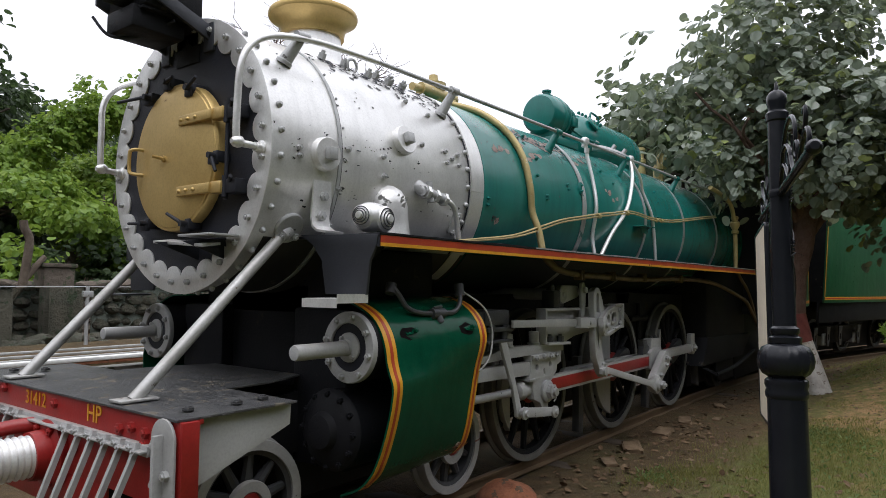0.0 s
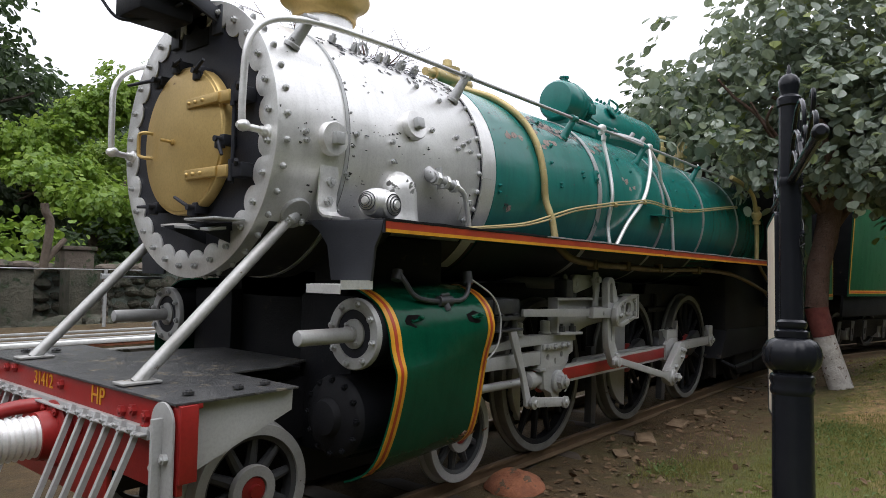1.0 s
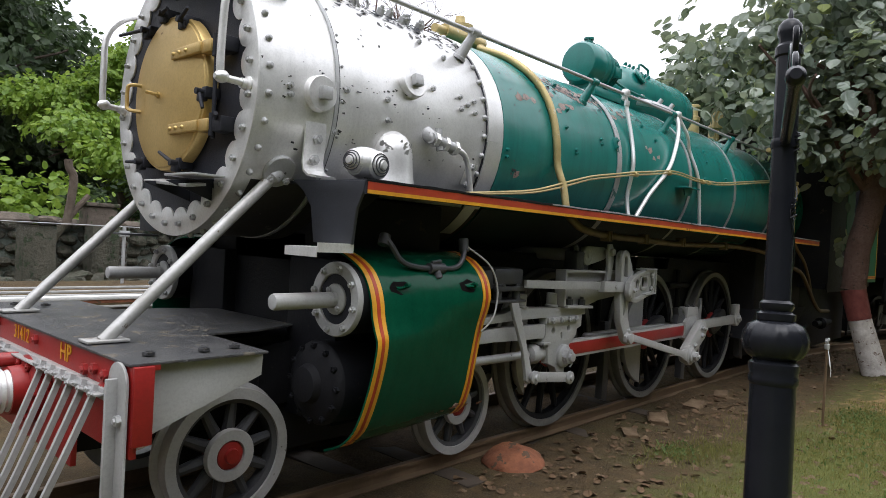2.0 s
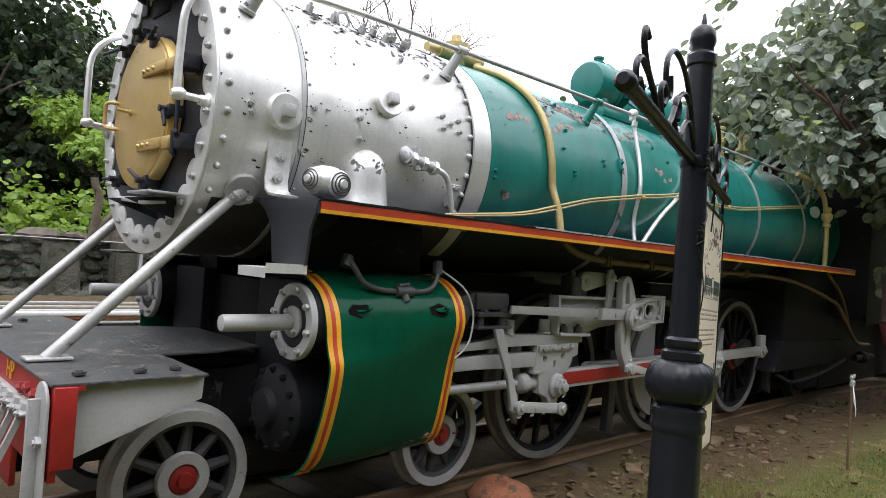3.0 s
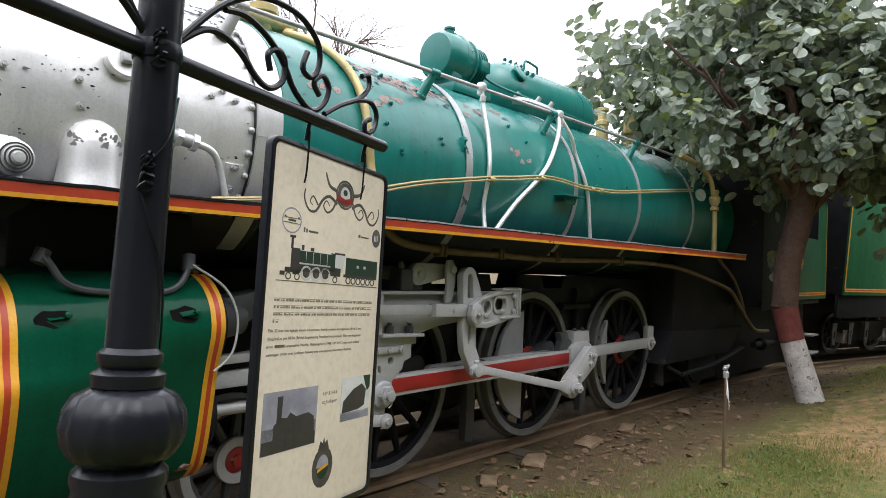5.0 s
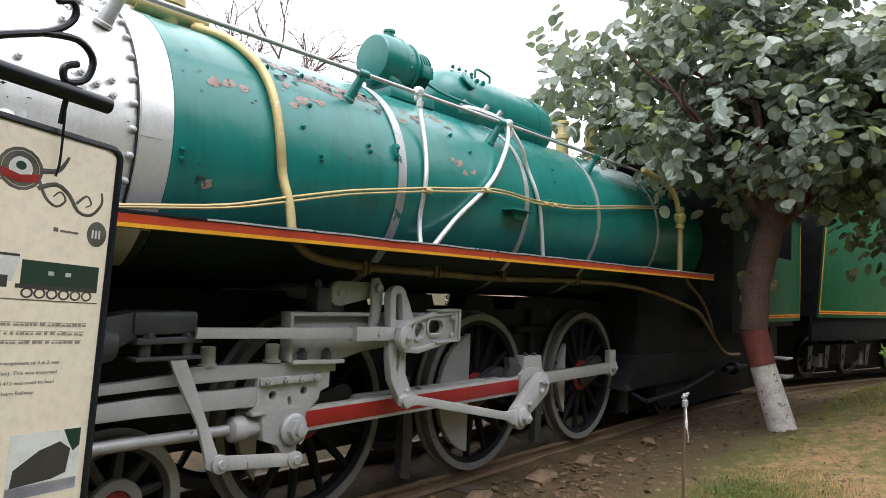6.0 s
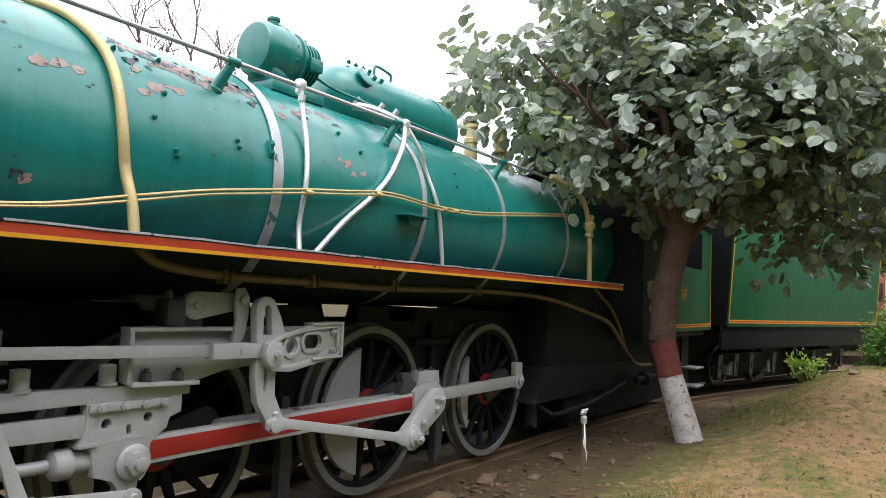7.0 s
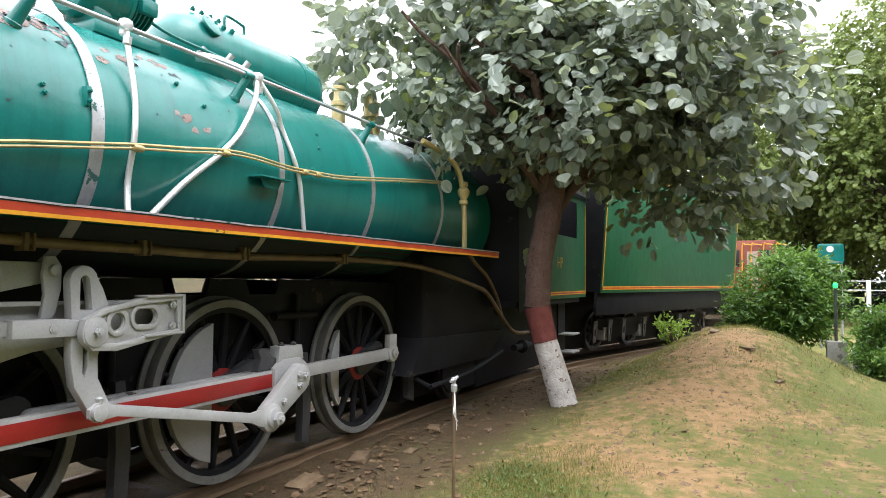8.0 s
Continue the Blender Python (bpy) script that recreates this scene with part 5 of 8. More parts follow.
part("wedge", plate(B(), [(8.655, 0.93), (8.86, 0.94), (8.865, 1.0), (8.80, 1.03), (8.77, 1.088), (8.66, 1.09), (8.69, 1.02)], (), YR - 0.02, YR + 0.05, 0.006), DGREY, be)
studs("strap_bolt", be, [((x, YR - 0.01, 1.088), (0, 0, 1)) for x in (8.93, 9.08)], 0.026, 0.04, DGREY, hexa=True)
YCR = -0.80
cr = part("coupling_rod", plate(B(), capsule((9.1, w2[1] - 0.018), (w3[0], w3[1] - 0.005), 0.05, 0.055), (), YCR - 0.025, YCR + 0.025, 0.004), GREY, loco, "grey coupling rod")
part("rod_end", box(lathe(B(), [(0.09, -0.04), (0.098, -0.03), (0.098, 0.03), (0.09, 0.04)], (w3[0], YCR, w3[1]), (0, 1, 0), 24), w3[0] - 0.085, w3[0] + 0.07, YCR - 0.035, YCR + 0.035, w3[1] + 0.05, w3[1] + 0.20, 0.012), GREY, cr)
part("pin_nut", lathe(B(), [(0.055, 0), (0.055, 0.03), (0.03, 0.035), (0.025, 0.05)], (w3[0], YCR - 0.035, w3[1]), (0, -1, 0), 6), SILVER_D, cr)
part("coupling_rod", plate(B(), capsule(w1, w2, 0.055, 0.055), (), YCR - 0.025, YCR + 0.025, 0.004), GREY, loco, "grey coupling rod")
# eccentric crank and rod
YE = -1.10
ep = (8.60, 0.605)
ec = part("eccentric_crank", plate(B(), capsule(ep, w2, 0.080, 0.105), (), YE - 0.035, YE + 0.045, 0.010), GREY, loco, "grey eccentric crank arm")
kx, kz = w2[0] - ep[0], w2[1] - ep[1]
studs("crank_nut", ec, [((ep[0] + kx * k - kz * o, YE - 0.035, ep[1] + kz * k + kx * o), (0, -1, 0)) for k, o in ((0.98, 0.10), (1.10, -0.02), (0.88, -0.06), (0.40, 0.0))], 0.028, 0.035, SILVER_D, hexa=True)
part("crank_boss", lathe(B(), [(0.10, 0.03), (0.108, 0.0), (0.104, -0.03), (0.078, -0.04), (0.072, -0.06), (0.042, -0.066), (0.036, -0.085)], (ep[0], YE - 0.03, ep[1]), (0, 1, 0), 28), GREY, ec)
part("boss_nut", lathe(B(), [(0.05, 0), (0.05, 0.03), (0.024, 0.034), (0.02, 0.055)], (ep[0], YE - 0.105, ep[1]), (0, -1, 0), 6), SILVER_D, ec)
foot = (7.13, 0.893)
er = part("eccentric_rod", plate(B(), [(8.55, 0.665), (8.47, 0.678), (8.38, 0.672), (7.26, 0.915), (7.19, 0.935), (7.13, 0.945), (7.085, 0.915), (7.085, 0.87), (7.13, 0.842), (7.19, 0.852), (7.26, 0.857), (8.37, 0.612), (8.47, 0.566), (8.55, 0.545)], (), YE - 0.06, YE - 0.03, 0.004), GREY, loco, "grey eccentric rod")
part("pin_head", lathe(B(), [(0.045, 0), (0.045, 0.03), (0.025, 0.035)], (foot[0], YE - 0.06, foot[1]), (0, -1, 0), 14), GREY, er)
part("oil_cup", lathe(B(), [(0.018, 0.0), (0.022, 0.03), (0.012, 0.04)], (foot[0] + 0.02, YE - 0.045, foot[1] + 0.045), n=10), SILVER_D, er)
# expansion link: slotted, curved
link_out = [(7.23, 0.86), (7.225, 0.915), (7.14, 1.08), (7.135, 1.20), (7.165, 1.33), (7.205, 1.46), (7.155, 1.58)] + arc(7.045, 1.622, 0.078, 10, 170, 9) + [(6.968, 1.60), (6.982, 1.42), (6.985, 1.20), (7.01, 1.05), (7.12, 0.875), (7.18, 0.835)]
slot1 = arc(7.05, 1.625, 0.034, 0, 180, 7) + [(7.018, 1.46), (7.105, 1.455)]
slot2 = [(7.045, 1.32), (7.09, 1.31), (7.085, 1.15), (7.065, 1.08), (7.045, 1.12)]
part("expansion_link", plate(B(), link_out, [slot1, slot2], YE - 0.035, YE + 0.03, 0.007), GREY, loco, "grey slotted expansion link")
# the link bracket runs back at a slant towards the frame
brk = [(7.00, 1.30), (6.99, 1.345), (7.01, 1.41), (7.13, 1.462), (7.40, 1.512), (7.77, 1.535), (7.79, 1.298), (7.44, 1.257), (7.23, 1.231), (7.06, 1.248)]
slant = Matrix(((1, 0, 0, 0), (0.17, 1, 0, -7.02 * 0.17), (0, 0, 1, 0), (0, 0, 0, 1)))


def slanted(bm):
    bmesh.ops.transform(bm, matrix=slant, verts=bm.verts)
    return bm


YB = -1.205
lb = part("link_bracket", slanted(plate(B(), brk, [arc(7.245, 1.388, 0.056, 0, 360, 14, 1.05), capsule((7.42, 1.408), (7.52, 1.406), 0.052, 0.052)], YB + 0.02, YB + 0.05, 0.006)), GREY, loco, "grey cast link bracket with oval holes")
part("bracket_rim", slanted(plate(B(), brk, [[(7.39 + (x - 7.39) * 0.91, 1.385 + (z - 1.385) * 0.80) for x, z in brk]], YB - 0.005, YB + 0.03, 0.006)), GREY, lb)
for hole, rim in ((arc(7.245, 1.388, 0.058, n=18, sx=1.05), arc(7.245, 1.388, 0.078, n=18, sx=1.05)), (capsule((7.42, 1.408), (7.52, 1.406), 0.054, 0.054), capsule((7.42, 1.408), (7.52, 1.406), 0.072, 0.072))):
    part("hole_rim", slanted(plate(B(), rim, [hole], YB + 0.006, YB + 0.03, 0.005)), GREY, lb)
bm = plate(B(), arc(7.075, 1.345, 0.078, n=20), (), YB - 0.012, YB + 0.02, 0.006)
part("bracket_boss", slanted(bm), GREY, lb)
bm = box(B(), 7.775, 7.80, YB - 0.02, YB + 0.16, 1.285, 1.54, 0.004)
for zz in ((1.522, 1.537), (1.285, 1.30)):
    box(bm, 7.45, 7.79, YB - 0.02, YB + 0.10, zz[0], zz[1], 0.003)
part("bracket_flange", slanted(bm), GREY, lb)
studs("bracket_bolt", lb, [((7.075, YB - 0.012, 1.345), (0, -1, 0)), ((7.70, YB + 0.13, 1.47), (0, -1, 0)), ((7.70, YB + 0.13, 1.34), (0, -1, 0))], 0.026, 0.028, SILVER_D, hexa=True)
rr = part("radius_rod", plate(B(), [(5.545, 1.385), (5.545, 1.436), (6.68, 1.412), (6.68, 1.348)], (), YE - 0.008, YE + 0.018, 0.004), GREY, loco, "grey radius rod")
part("rod_fork", plate(B(), [(6.66, 1.338), (6.66, 1.418), (6.93, 1.412), (7.05, 1.398), (7.06, 1.33)], (), YE - 0.05, YE + 0.03, 0.008), GREY, rr)
studs("fork_bolt", rr, [((6.86, YE - 0.05, 1.372), (0, -1, 0))], 0.022, 0.012, SILVER_D, hexa=True)
# reversing shaft and lifting link
ls = part("lifting_arm", plate(B(), capsule((6.63, 1.64), (6.90, 1.665), 0.078, 0.050), (), -0.985, -0.93, 0.008), GREY, loco, "grey lifting arm of the reversing shaft")
part("shaft_boss", lathe(B(), [(0.078, -0.03), (0.078, 0.02), (0.060, 0.026), (0.052, 0.022), (0.02, 0.022), (0.018, 0.03)], (6.63, -0.965, 1.64), (0, -1, 0), 28), GREY, ls)
part("reversing_shaft", rod(B(), (6.63, -0.95, 1.64), (6.63, 0.95, 1.64), 0.055), GREY, loco)
bm = plate(B(), [(6.865, 1.42), (6.90, 1.415), (6.935, 1.45), (6.965, 1.58), (6.965, 1.70), (6.93, 1.75), (6.885, 1.745), (6.87, 1.66), (6.885, 1.55)], (), -1.05, -1.02, 0.006)
lathe(bm, [(0.03, 0), (0.03, 0.03), (0.018, 0.034)], (6.918, -1.05, 1.68), (0, -1, 0), 12)
rod(bm, (6.918, -1.06, 1.68), (6.918, -0.96, 1.68), 0.02)
part("lifting_link", bm, GREY, loco, "grey lifting link with a pin")
part("shaft_bearing", box(box(B(), 6.44, 6.57, -0.99, -0.85, 1.51, 1.68, 0.02), 6.50, 6.72, -0.95, -0.85, 1.50, 1.70, 0.03), DGREY, loco)
studs("bearing_bolt", loco, [((6.47, -0.95, 1.68), (0, 0, 1))], 0.025, 0.05, DGREY, hexa=True)
# girder that carries the slide bars
gb = part("girder_bracket", plate(B(), [(6.21, 1.513), (7.79, 1.50), (7.79, 1.29), (7.2, 1.275), (6.87, 1.245), (6.74, 1.215), (6.62, 1.185), (6.26, 1.20), (6.23, 1.26)], (), -0.975, -0.945, 0.004), GREY, loco, "grey girder bracket")
bm = plate(B(), [(6.205, 1.497), (7.79, 1.485), (7.79, 1.50), (6.205, 1.514)], (), -1.03, -0.93, 0.003)
plate(bm, [(6.23, 1.197), (6.64, 1.183), (6.64, 1.20), (6.23, 1.216)], (), -1.05, -0.93, 0.003)
box(bm, 6.205, 6.232, -1.03, -0.93, 1.21, 1.50, 0.003)
part("girder_flange", bm, GREY, gb)
studs("girder_bolt", gb, [((6.33, -1.0, 1.212), (0, 0, 1)), ((6.53, -1.0, 1.205), (0, 0, 1))], 0.032, 0.075, DGREY, hexa=True)
sb = part("slide_bar", plate(B(), [(4.95, 1.14), (5.21, 1.15), (5.46, 1.174), (5.585, 1.208), (6.62, 1.184), (6.62, 1.127), (5.61, 1.122), (4.95, 1.10)], (), -0.985, -0.90, 0.005), GREY, loco, "grey upper slide bar")
for x in (5.705, 6.14):
    part("bar_pillar", lathe(B(), [(0.055, 1.205), (0.055, 1.22), (0.044, 1.225), (0.044, 1.315), (0.036, 1.318)], (x, -0.945, 0), n=18), GREY, sb)
part("lower_slide_bar", plate(B(), [(4.95, 0.985), (5.05, 1.045), (5.40, 1.062), (6.03, 1.057), (6.03, 0.952), (5.35, 0.969), (4.95, 0.965)], (), -0.975, -0.90, 0.005), GREY, loco, "grey lower slide bar")
bm = box(B(), 5.225, 5.58, -1.05, -0.83, 1.40, 1.525, 0.022)
plate(bm, [(4.93, 1.28), (5.06, 1.30), (5.24, 1.40), (5.24, 1.505), (5.10, 1.48), (4.93, 1.45)], (), -1.03, -0.86, 0.02)
vg = part("valve_guide", bm, DGREY, loco, "dark grey valve spindle guide")
part("guide_bar", box(B(), 5.235, 5.60, -1.07, -0.84, 1.355, 1.39, 0.006), DGREY, vg)
part("guide_bar", box(B(), 5.235, 5.60, -1.07, -0.84, 1.268, 1.288, 0.005), DGREY, vg)
for gx, gy in ((5.30, -1.02), (5.53, -1.02), (5.42, -0.90)):
    part("guide_post", rod(B(), (gx, gy, 1.285), (gx, gy, 1.36), 0.032), DGREY, vg)
studs("guide_nut", vg, [((x, -1.045, 1.39), (0, 0, 1)) for x in (5.31, 5.52)], 0.034, 0.022, DGREY, hexa=True)
part("valve_spindle_tube", lathe(B(), [(0.16, 4.90), (0.15, 4.98), (0.11, 5.05), (0.09, 5.15)], (0, -0.97, 1.36), (1, 0, 0), 24), DGREY, loco)
xh_out = [(6.03, 1.12), (6.57, 1.118), (6.57, 1.028), (6.50, 1.005), (6.485, 0.95), (6.43, 0.905), (6.385, 0.87), (6.37, 0.75), (6.33, 0.70), (6.32, 0.61), (6.28, 0.565), (6.225, 0.575), (6.225, 0.65), (6.19, 0.70), (6.09, 0.74), (6.065, 0.90), (6.0, 0.905), (6.03, 0.98)]
xh = part("crosshead", plate(B(), xh_out, [arc(6.134, 1.006, 0.034, n=12), arc(6.371, 1.015, 0.034, n=12), capsule((6.265, 0.945), (6.26, 0.975), 0.020, 0.020)], -0.985, -0.91, 0.008), GREY, loco, "grey crosshead plate with bolts")
part("crosshead_shoe", box(B(), 6.03, 6.49, -1.005, -0.90, 1.072, 1.118, 0.005), GREY, xh)
studs("shoe_bolt", xh, [((x, -1.005, 1.094), (0, -1, 0)) for x in (6.085, 6.215, 6.335, 6.445)], 0.026, 0.03, SILVER_D, hexa=True)
part("crosshead_pin", lathe(B(), [(0.098, 0), (0.098, 0.025), (0.085, 0.035), (0.065, 0.038), (0.062, 0.06), (0.04, 0.065), (0.036, 0.11), (0.02, 0.115)], (6.29, -0.985, 0.785), (0, -1, 0), 24), SILVER_D, xh)
part("castle_nut", lathe(B(), [(0.068, 0), (0.068, 0.045), (0.05, 0.05)], (6.29, -1.02, 0.785), (0, -1, 0), 6), SILVER_D, xh)
part("split_pin", tube(B(), [(6.27, -1.08, 0.83), (6.30, -1.085, 0.79), (6.315, -1.07, 0.73), (6.295, -1.06, 0.70)], 0.006, 6), SILVER_D, xh)
part("piston_rod", rod(B(), (4.9, -0.905, 0.825), (5.93, -0.905, 0.815), 0.034, None, 18), SILVER_D, loco, "grey piston rod")
part("rod_socket", lathe(B(), [(0.045, 5.88), (0.074, 5.90), (0.082, 5.93), (0.082, 5.98), (0.062, 5.99), (0.062, 6.08)], (0, -0.905, 0.815), (1, 0, 0), 24), GREY, loco)
part("socket_cotter", box(B(), 5.985, 6.085, -1.0, -0.86, 0.895, 0.917, 0.004), SILVER_D, loco)
cl = part("combination_lever", plate(B(), [(5.425, 1.27), (5.505, 1.27), (5.56, 1.145), (5.65, 0.92), (5.735, 0.71), (5.755, 0.66), (5.715, 0.635), (5.67, 0.66), (5.664, 0.71), (5.605, 0.91), (5.478, 1.15)], (), -1.065, -1.035, 0.005), GREY, loco, "grey slanting combination lever")
ul = part("union_link", plate(B(), capsule((5.725, 0.683), (6.23, 0.625), 0.036, 0.034), (), -1.095, -1.068, 0.004), GREY, loco, "grey union link")
for p in ((5.725, 0.683), (6.235, 0.625)):
    part("link_pin", lathe(B(), [(0.052, 0), (0.052, 0.022), (0.028, 0.028), (0.022, 0.042)], (p[0], -1.092, p[1]), (0, -1, 0), 16), SILVER_D, ul)

# front deck, beam, guard bars and coupler
deck = part("front_deck", plate(B(), [(2.56, -1.245), (3.22, -1.24), (3.235, -0.62), (3.56, -0.60), (3.90, -0.47), (3.90, 0.47), (3.56, 0.60), (3.235, 0.62), (3.22, 1.24), (2.56, 1.245)], (), -0.006, 0.006, 0.002), DECK, loco, "worn dark deck plate")
deck.data.transform(Matrix.Translation((0, 0, 1.115)) @ pose(0, 0, 0, -90))
bm = box(B(), 2.57, 2.60, -1.25, 1.25, 0.72, 1.11, 0.004)
box(bm, 2.60, 2.69, -1.245, 1.245, 1.085, 1.112, 0.003)
beam = part("buffer_beam", bm, RED, loco, "red buffer beam with yellow lettering")
for s in (-1, 1):
    part("beam_end", box(B(), 2.57, 2.655, 1.247 * s, 1.27 * s, 0.775, 1.108, 0.003), RED, beam)
    part("side_plate", plate(B(), [(2.66, 1.108), (3.22, 1.108), (3.215, 1.0), (2.66, 0.79)], (), 1.195 * s - 0.005, 1.195 * s + 0.005, 0.001), GREY, loco, "tapered pale grey side plate")
    me = from_curve([[(-0.09, -0.55), (0.09, -0.55), (0.09, 0.0)] + arc(0, 0.0, 0.09, 0, 180, 12) + [(-0.09, 0.0)]], 0.004, 0.003, Matrix.Translation((2.553, 1.152 * s, 1.025)) @ pose(0, 0, 0, 90, 0, 90))
    bm = B()
    bm.from_mesh(me)
    box(bm, 2.50, 2.553, 1.152 * s - 0.012, 1.152 * s + 0.012, 0.5, 1.05, 0.004)
    gp_ = part("guard_plate", bm, GREY, loco, "grey round-topped guard plate")
    studs("bolt", gp_, [((2.546, 1.152 * s + dy, z), (-1, 0, 0)) for dy, z in ((0.045, 1.0), (0.04, 0.83), (-0.045, 0.88))], 0.024, 0.03, SILVER_D, hexa=True)
for txt, y, z, sz in (("31412", 0.20, 1.055, 0.108), ("HP", -0.485, 1.052, 0.125)):
    part("lettering", letters(txt, sz, Matrix.Translation((2.567, y, z)) @ pose(0, 0, 0, 90, 0, -90)), YELLOW, beam, "yellow painted lettering")
studs("beam_rivet", beam, [((2.571, y, z), (-1, 0, 0)) for y, z in ((-0.05, 1.06), (0.75, 1.07), (0.62, 1.08), (-0.75, 1.02), (-0.86, 1.04), (-0.98, 1.03), (-0.98, 0.98), (-0.3, 0.86), (0.3, 0.86), (0.95, 1.03))], 0.028, 0.03, RED, hexa=True)
gbar = part("guard_rail", box(box(B(), 2.535, 2.572, -1.05, 1.05, 0.935, 0.985, 0.004), 2.50, 2.54, -1.05, 1.05, 0.955, 0.965, 0.002), GREY, loco, "pale grey angle bar with hanging guard bars")
for s in (-1, 1):
    for i in range(6):
        y = s * (0.30 + 0.135 * i)
        bm = tube(B(), [(2.53, y, 0.99), (2.50, y, 0.90), (2.36, y * 0.93, 0.50), (2.22, y * 0.86, 0.16)], 0.018, 4, 3)
        part("guard_bar", bm, GREY, gbar, sharp=30)
        studs("bar_bolt", gbar, [((2.515, y + 0.02, 0.97), (-1, 0, 0.3)), ((2.515, y - 0.025, 0.955), (-1, 0, 0.3))], 0.016, 0.03, SILVER_D, hexa=True)
part("guard_foot", box(B(), 2.18, 2.24, -0.9, 0.9, 0.12, 0.17, 0.01), GREY, gbar)
cp = part("coupler_housing", lathe(B(), [(0.18, 2.57), (0.18, 2.53), (0.165, 2.52), (0.13, 2.515), (0.125, 2.44)], (0, -0.05, 0.80), (1, 0, 0), 32), RED, loco, "red coupler housing with bolts")
studs("housing_bolt", cp, [((2.525, -0.05 + 0.152 * math.cos(a), 0.80 + 0.152 * math.sin(a)), (-1, 0, 0)) for a in [2 * math.pi * i / 6 for i in range(6)]], 0.024, 0.03, RED, hexa=True)
part("buffer_spring", lathe(B(), [(0.10 + (0.014 if i % 2 else 0), 2.46 - 0.016 * i) for i in range(16)], (0, -0.05, 0.80), (1, 0, 0), 28), SILVER, cp, "ribbed silver buffer spring")
part("coupler_head", box(box(B(), 1.98, 2.22, -0.15, 0.06, 0.70, 0.90, 0.03), 1.90, 2.05, -0.10, 0.12, 0.66, 0.74, 0.02), SILVER, cp, "silver coupler hook")
part("coupler_arm", tube(B(), [(2.56, 0.12, 0.93), (2.42, 0.18, 0.92), (2.25, 0.22, 0.88), (2.02, 0.22, 0.84)], 0.04, 10), RED, cp)
part("lower_beam", box(B(), 2.572, 2.60, -0.60, 0.60, 0.52, 0.72, 0.004), RED, beam)
for s in (-1, 1):
    p0, p1 = Vector((2.672, 0.660 * s, 1.125)), Vector((3.54, 0.705 * s, 2.008))
    strut = part("front_strut", rod(B(), p0, p1, 0.034, None, 16), STRUT, loco, "silver tube strut from deck to smokebox")
    part("strut_foot", box(B(), 2.58, 2.78, 0.660 * s - 0.06, 0.660 * s + 0.06, 1.126, 1.140, 0.004), STRUT, strut)
    d = (p1 - p0).normalized()
    part("strut_eye", lathe(B(), [(0.03, -0.02), (0.05, 0.0), (0.05, 0.05), (0.03, 0.07)], p1, d, 14), SILVER_D, strut)
    la, ld = on_shell(3.57, -33, RS - 0.005), out_at(-33)
    la.y, ld.y = la.y * -s, ld.y * -s
    lug = part("strut_lug", lathe(B(), [(0.10, 0.0), (0.10, 0.022), (0.094, 0.028), (0.0005, 0.029)], la, ld, 28), SILVER_D, loco, "round lug plate with bolts")
    up2 = ld.cross(Vector((1, 0, 0))).normalized() * s
    studs("lug_bolt", lug, [(la + ld * 0.026 + Vector((dx, 0, 0)) + up2 * 0.045, ld) for dx in (-0.052, 0.052)], 0.024, 0.03, SILVER_D, hexa=True)
studs("deck_bolt", deck, [((x, y, 1.128), (0, 0, 1)) for x, y in ((2.70, -1.1), (2.95, -1.12), (3.12, -1.1), (2.9, 0.9), (2.75, 1.0))], 0.03, 0.02, DECK, hexa=True)

# drag box, trailing truck and steps under the cab
part("drag_box", box(box(B(), 13.3, 17.3, -0.80, 0.80, 0.14, 1.30, 0.03), 11.7, 13.4, -0.50, 0.50, 0.16, 0.8, 0.02), BLACK, loco, "black drag box under the cab")
part("truck_frame", plate(B(), [(12.3, 0.62), (15.0, 0.62), (15.0, 0.40), (14.2, 0.34), (13.7, 0.20), (12.5, 0.20), (12.3, 0.34)], (), -0.78, -0.74, 0.008), BLACK, loco, "black trailing truck frame")
part("injector", lathe(rod(B(), (14.3, -1.0, 0.62), (15.3, -1.0, 0.60), 0.05), [(0.06, 0), (0.10, 0.05), (0.10, 0.2), (0.06, 0.25)], (14.6, -1.0, 0.61), (1, 0, 0), 16), BLACK, loco)
# cab
cab = part("cab_side", plate(B(), [(14.75, 1.34), (17.5, 1.34), (17.5, 3.2), (14.75, 3.2)], [[(15.3, 2.42), (16.85, 2.42), (16.85, 3.08), (15.3, 3.08)]], -1.30, -1.285, 0.003), TENDER_G, loco, "green cab side with a window opening and yellow lining")
part("cab_apron", box(B(), 13.7, 14.75, -1.29, -1.275, 1.2, 3.2, 0.003), BLACK, loco, "black sheet ahead of the cab side")
part("cab_side", box(B(), 13.7, 17.1, 1.285, 1.30, 1.34, 3.2, 0.003), TENDER_G, loco)
part("cab_front", box(B(), 13.7, 13.72, -1.285, 1.285, 1.34, 3.6, 0.003), BLACK, loco)
prof_r = [(-1.36 * math.cos(radians(a)), 3.2 + 0.55 * math.sin(radians(a))) for a in range(0, 181, 12)]
part("cab_roof", sheet(B(), prof_r, 13.5, 17.5, 0.03), BLACK, loco, "curved black cab roof")
for z0, z1, mt in ((1.40, 1.418, YELLOW), (1.418, 1.44, STRIPE_R), (1.44, 1.458, YELLOW)):
    part("lining", box(B(), 14.80, 17.45, -1.305, -1.3005, z0, z1), mt, cab)
part("lining", box(B(), 17.45, 17.475, -1.305, -1.3005, 1.40, 3.1), YELLOW, cab)
part("lettering", letters("HP", 0.27, Matrix.Translation((15.74, -1.302, 1.94)) @ pose(0, 0, 0, 90)), YELLOW, cab, "yellow painted letters")
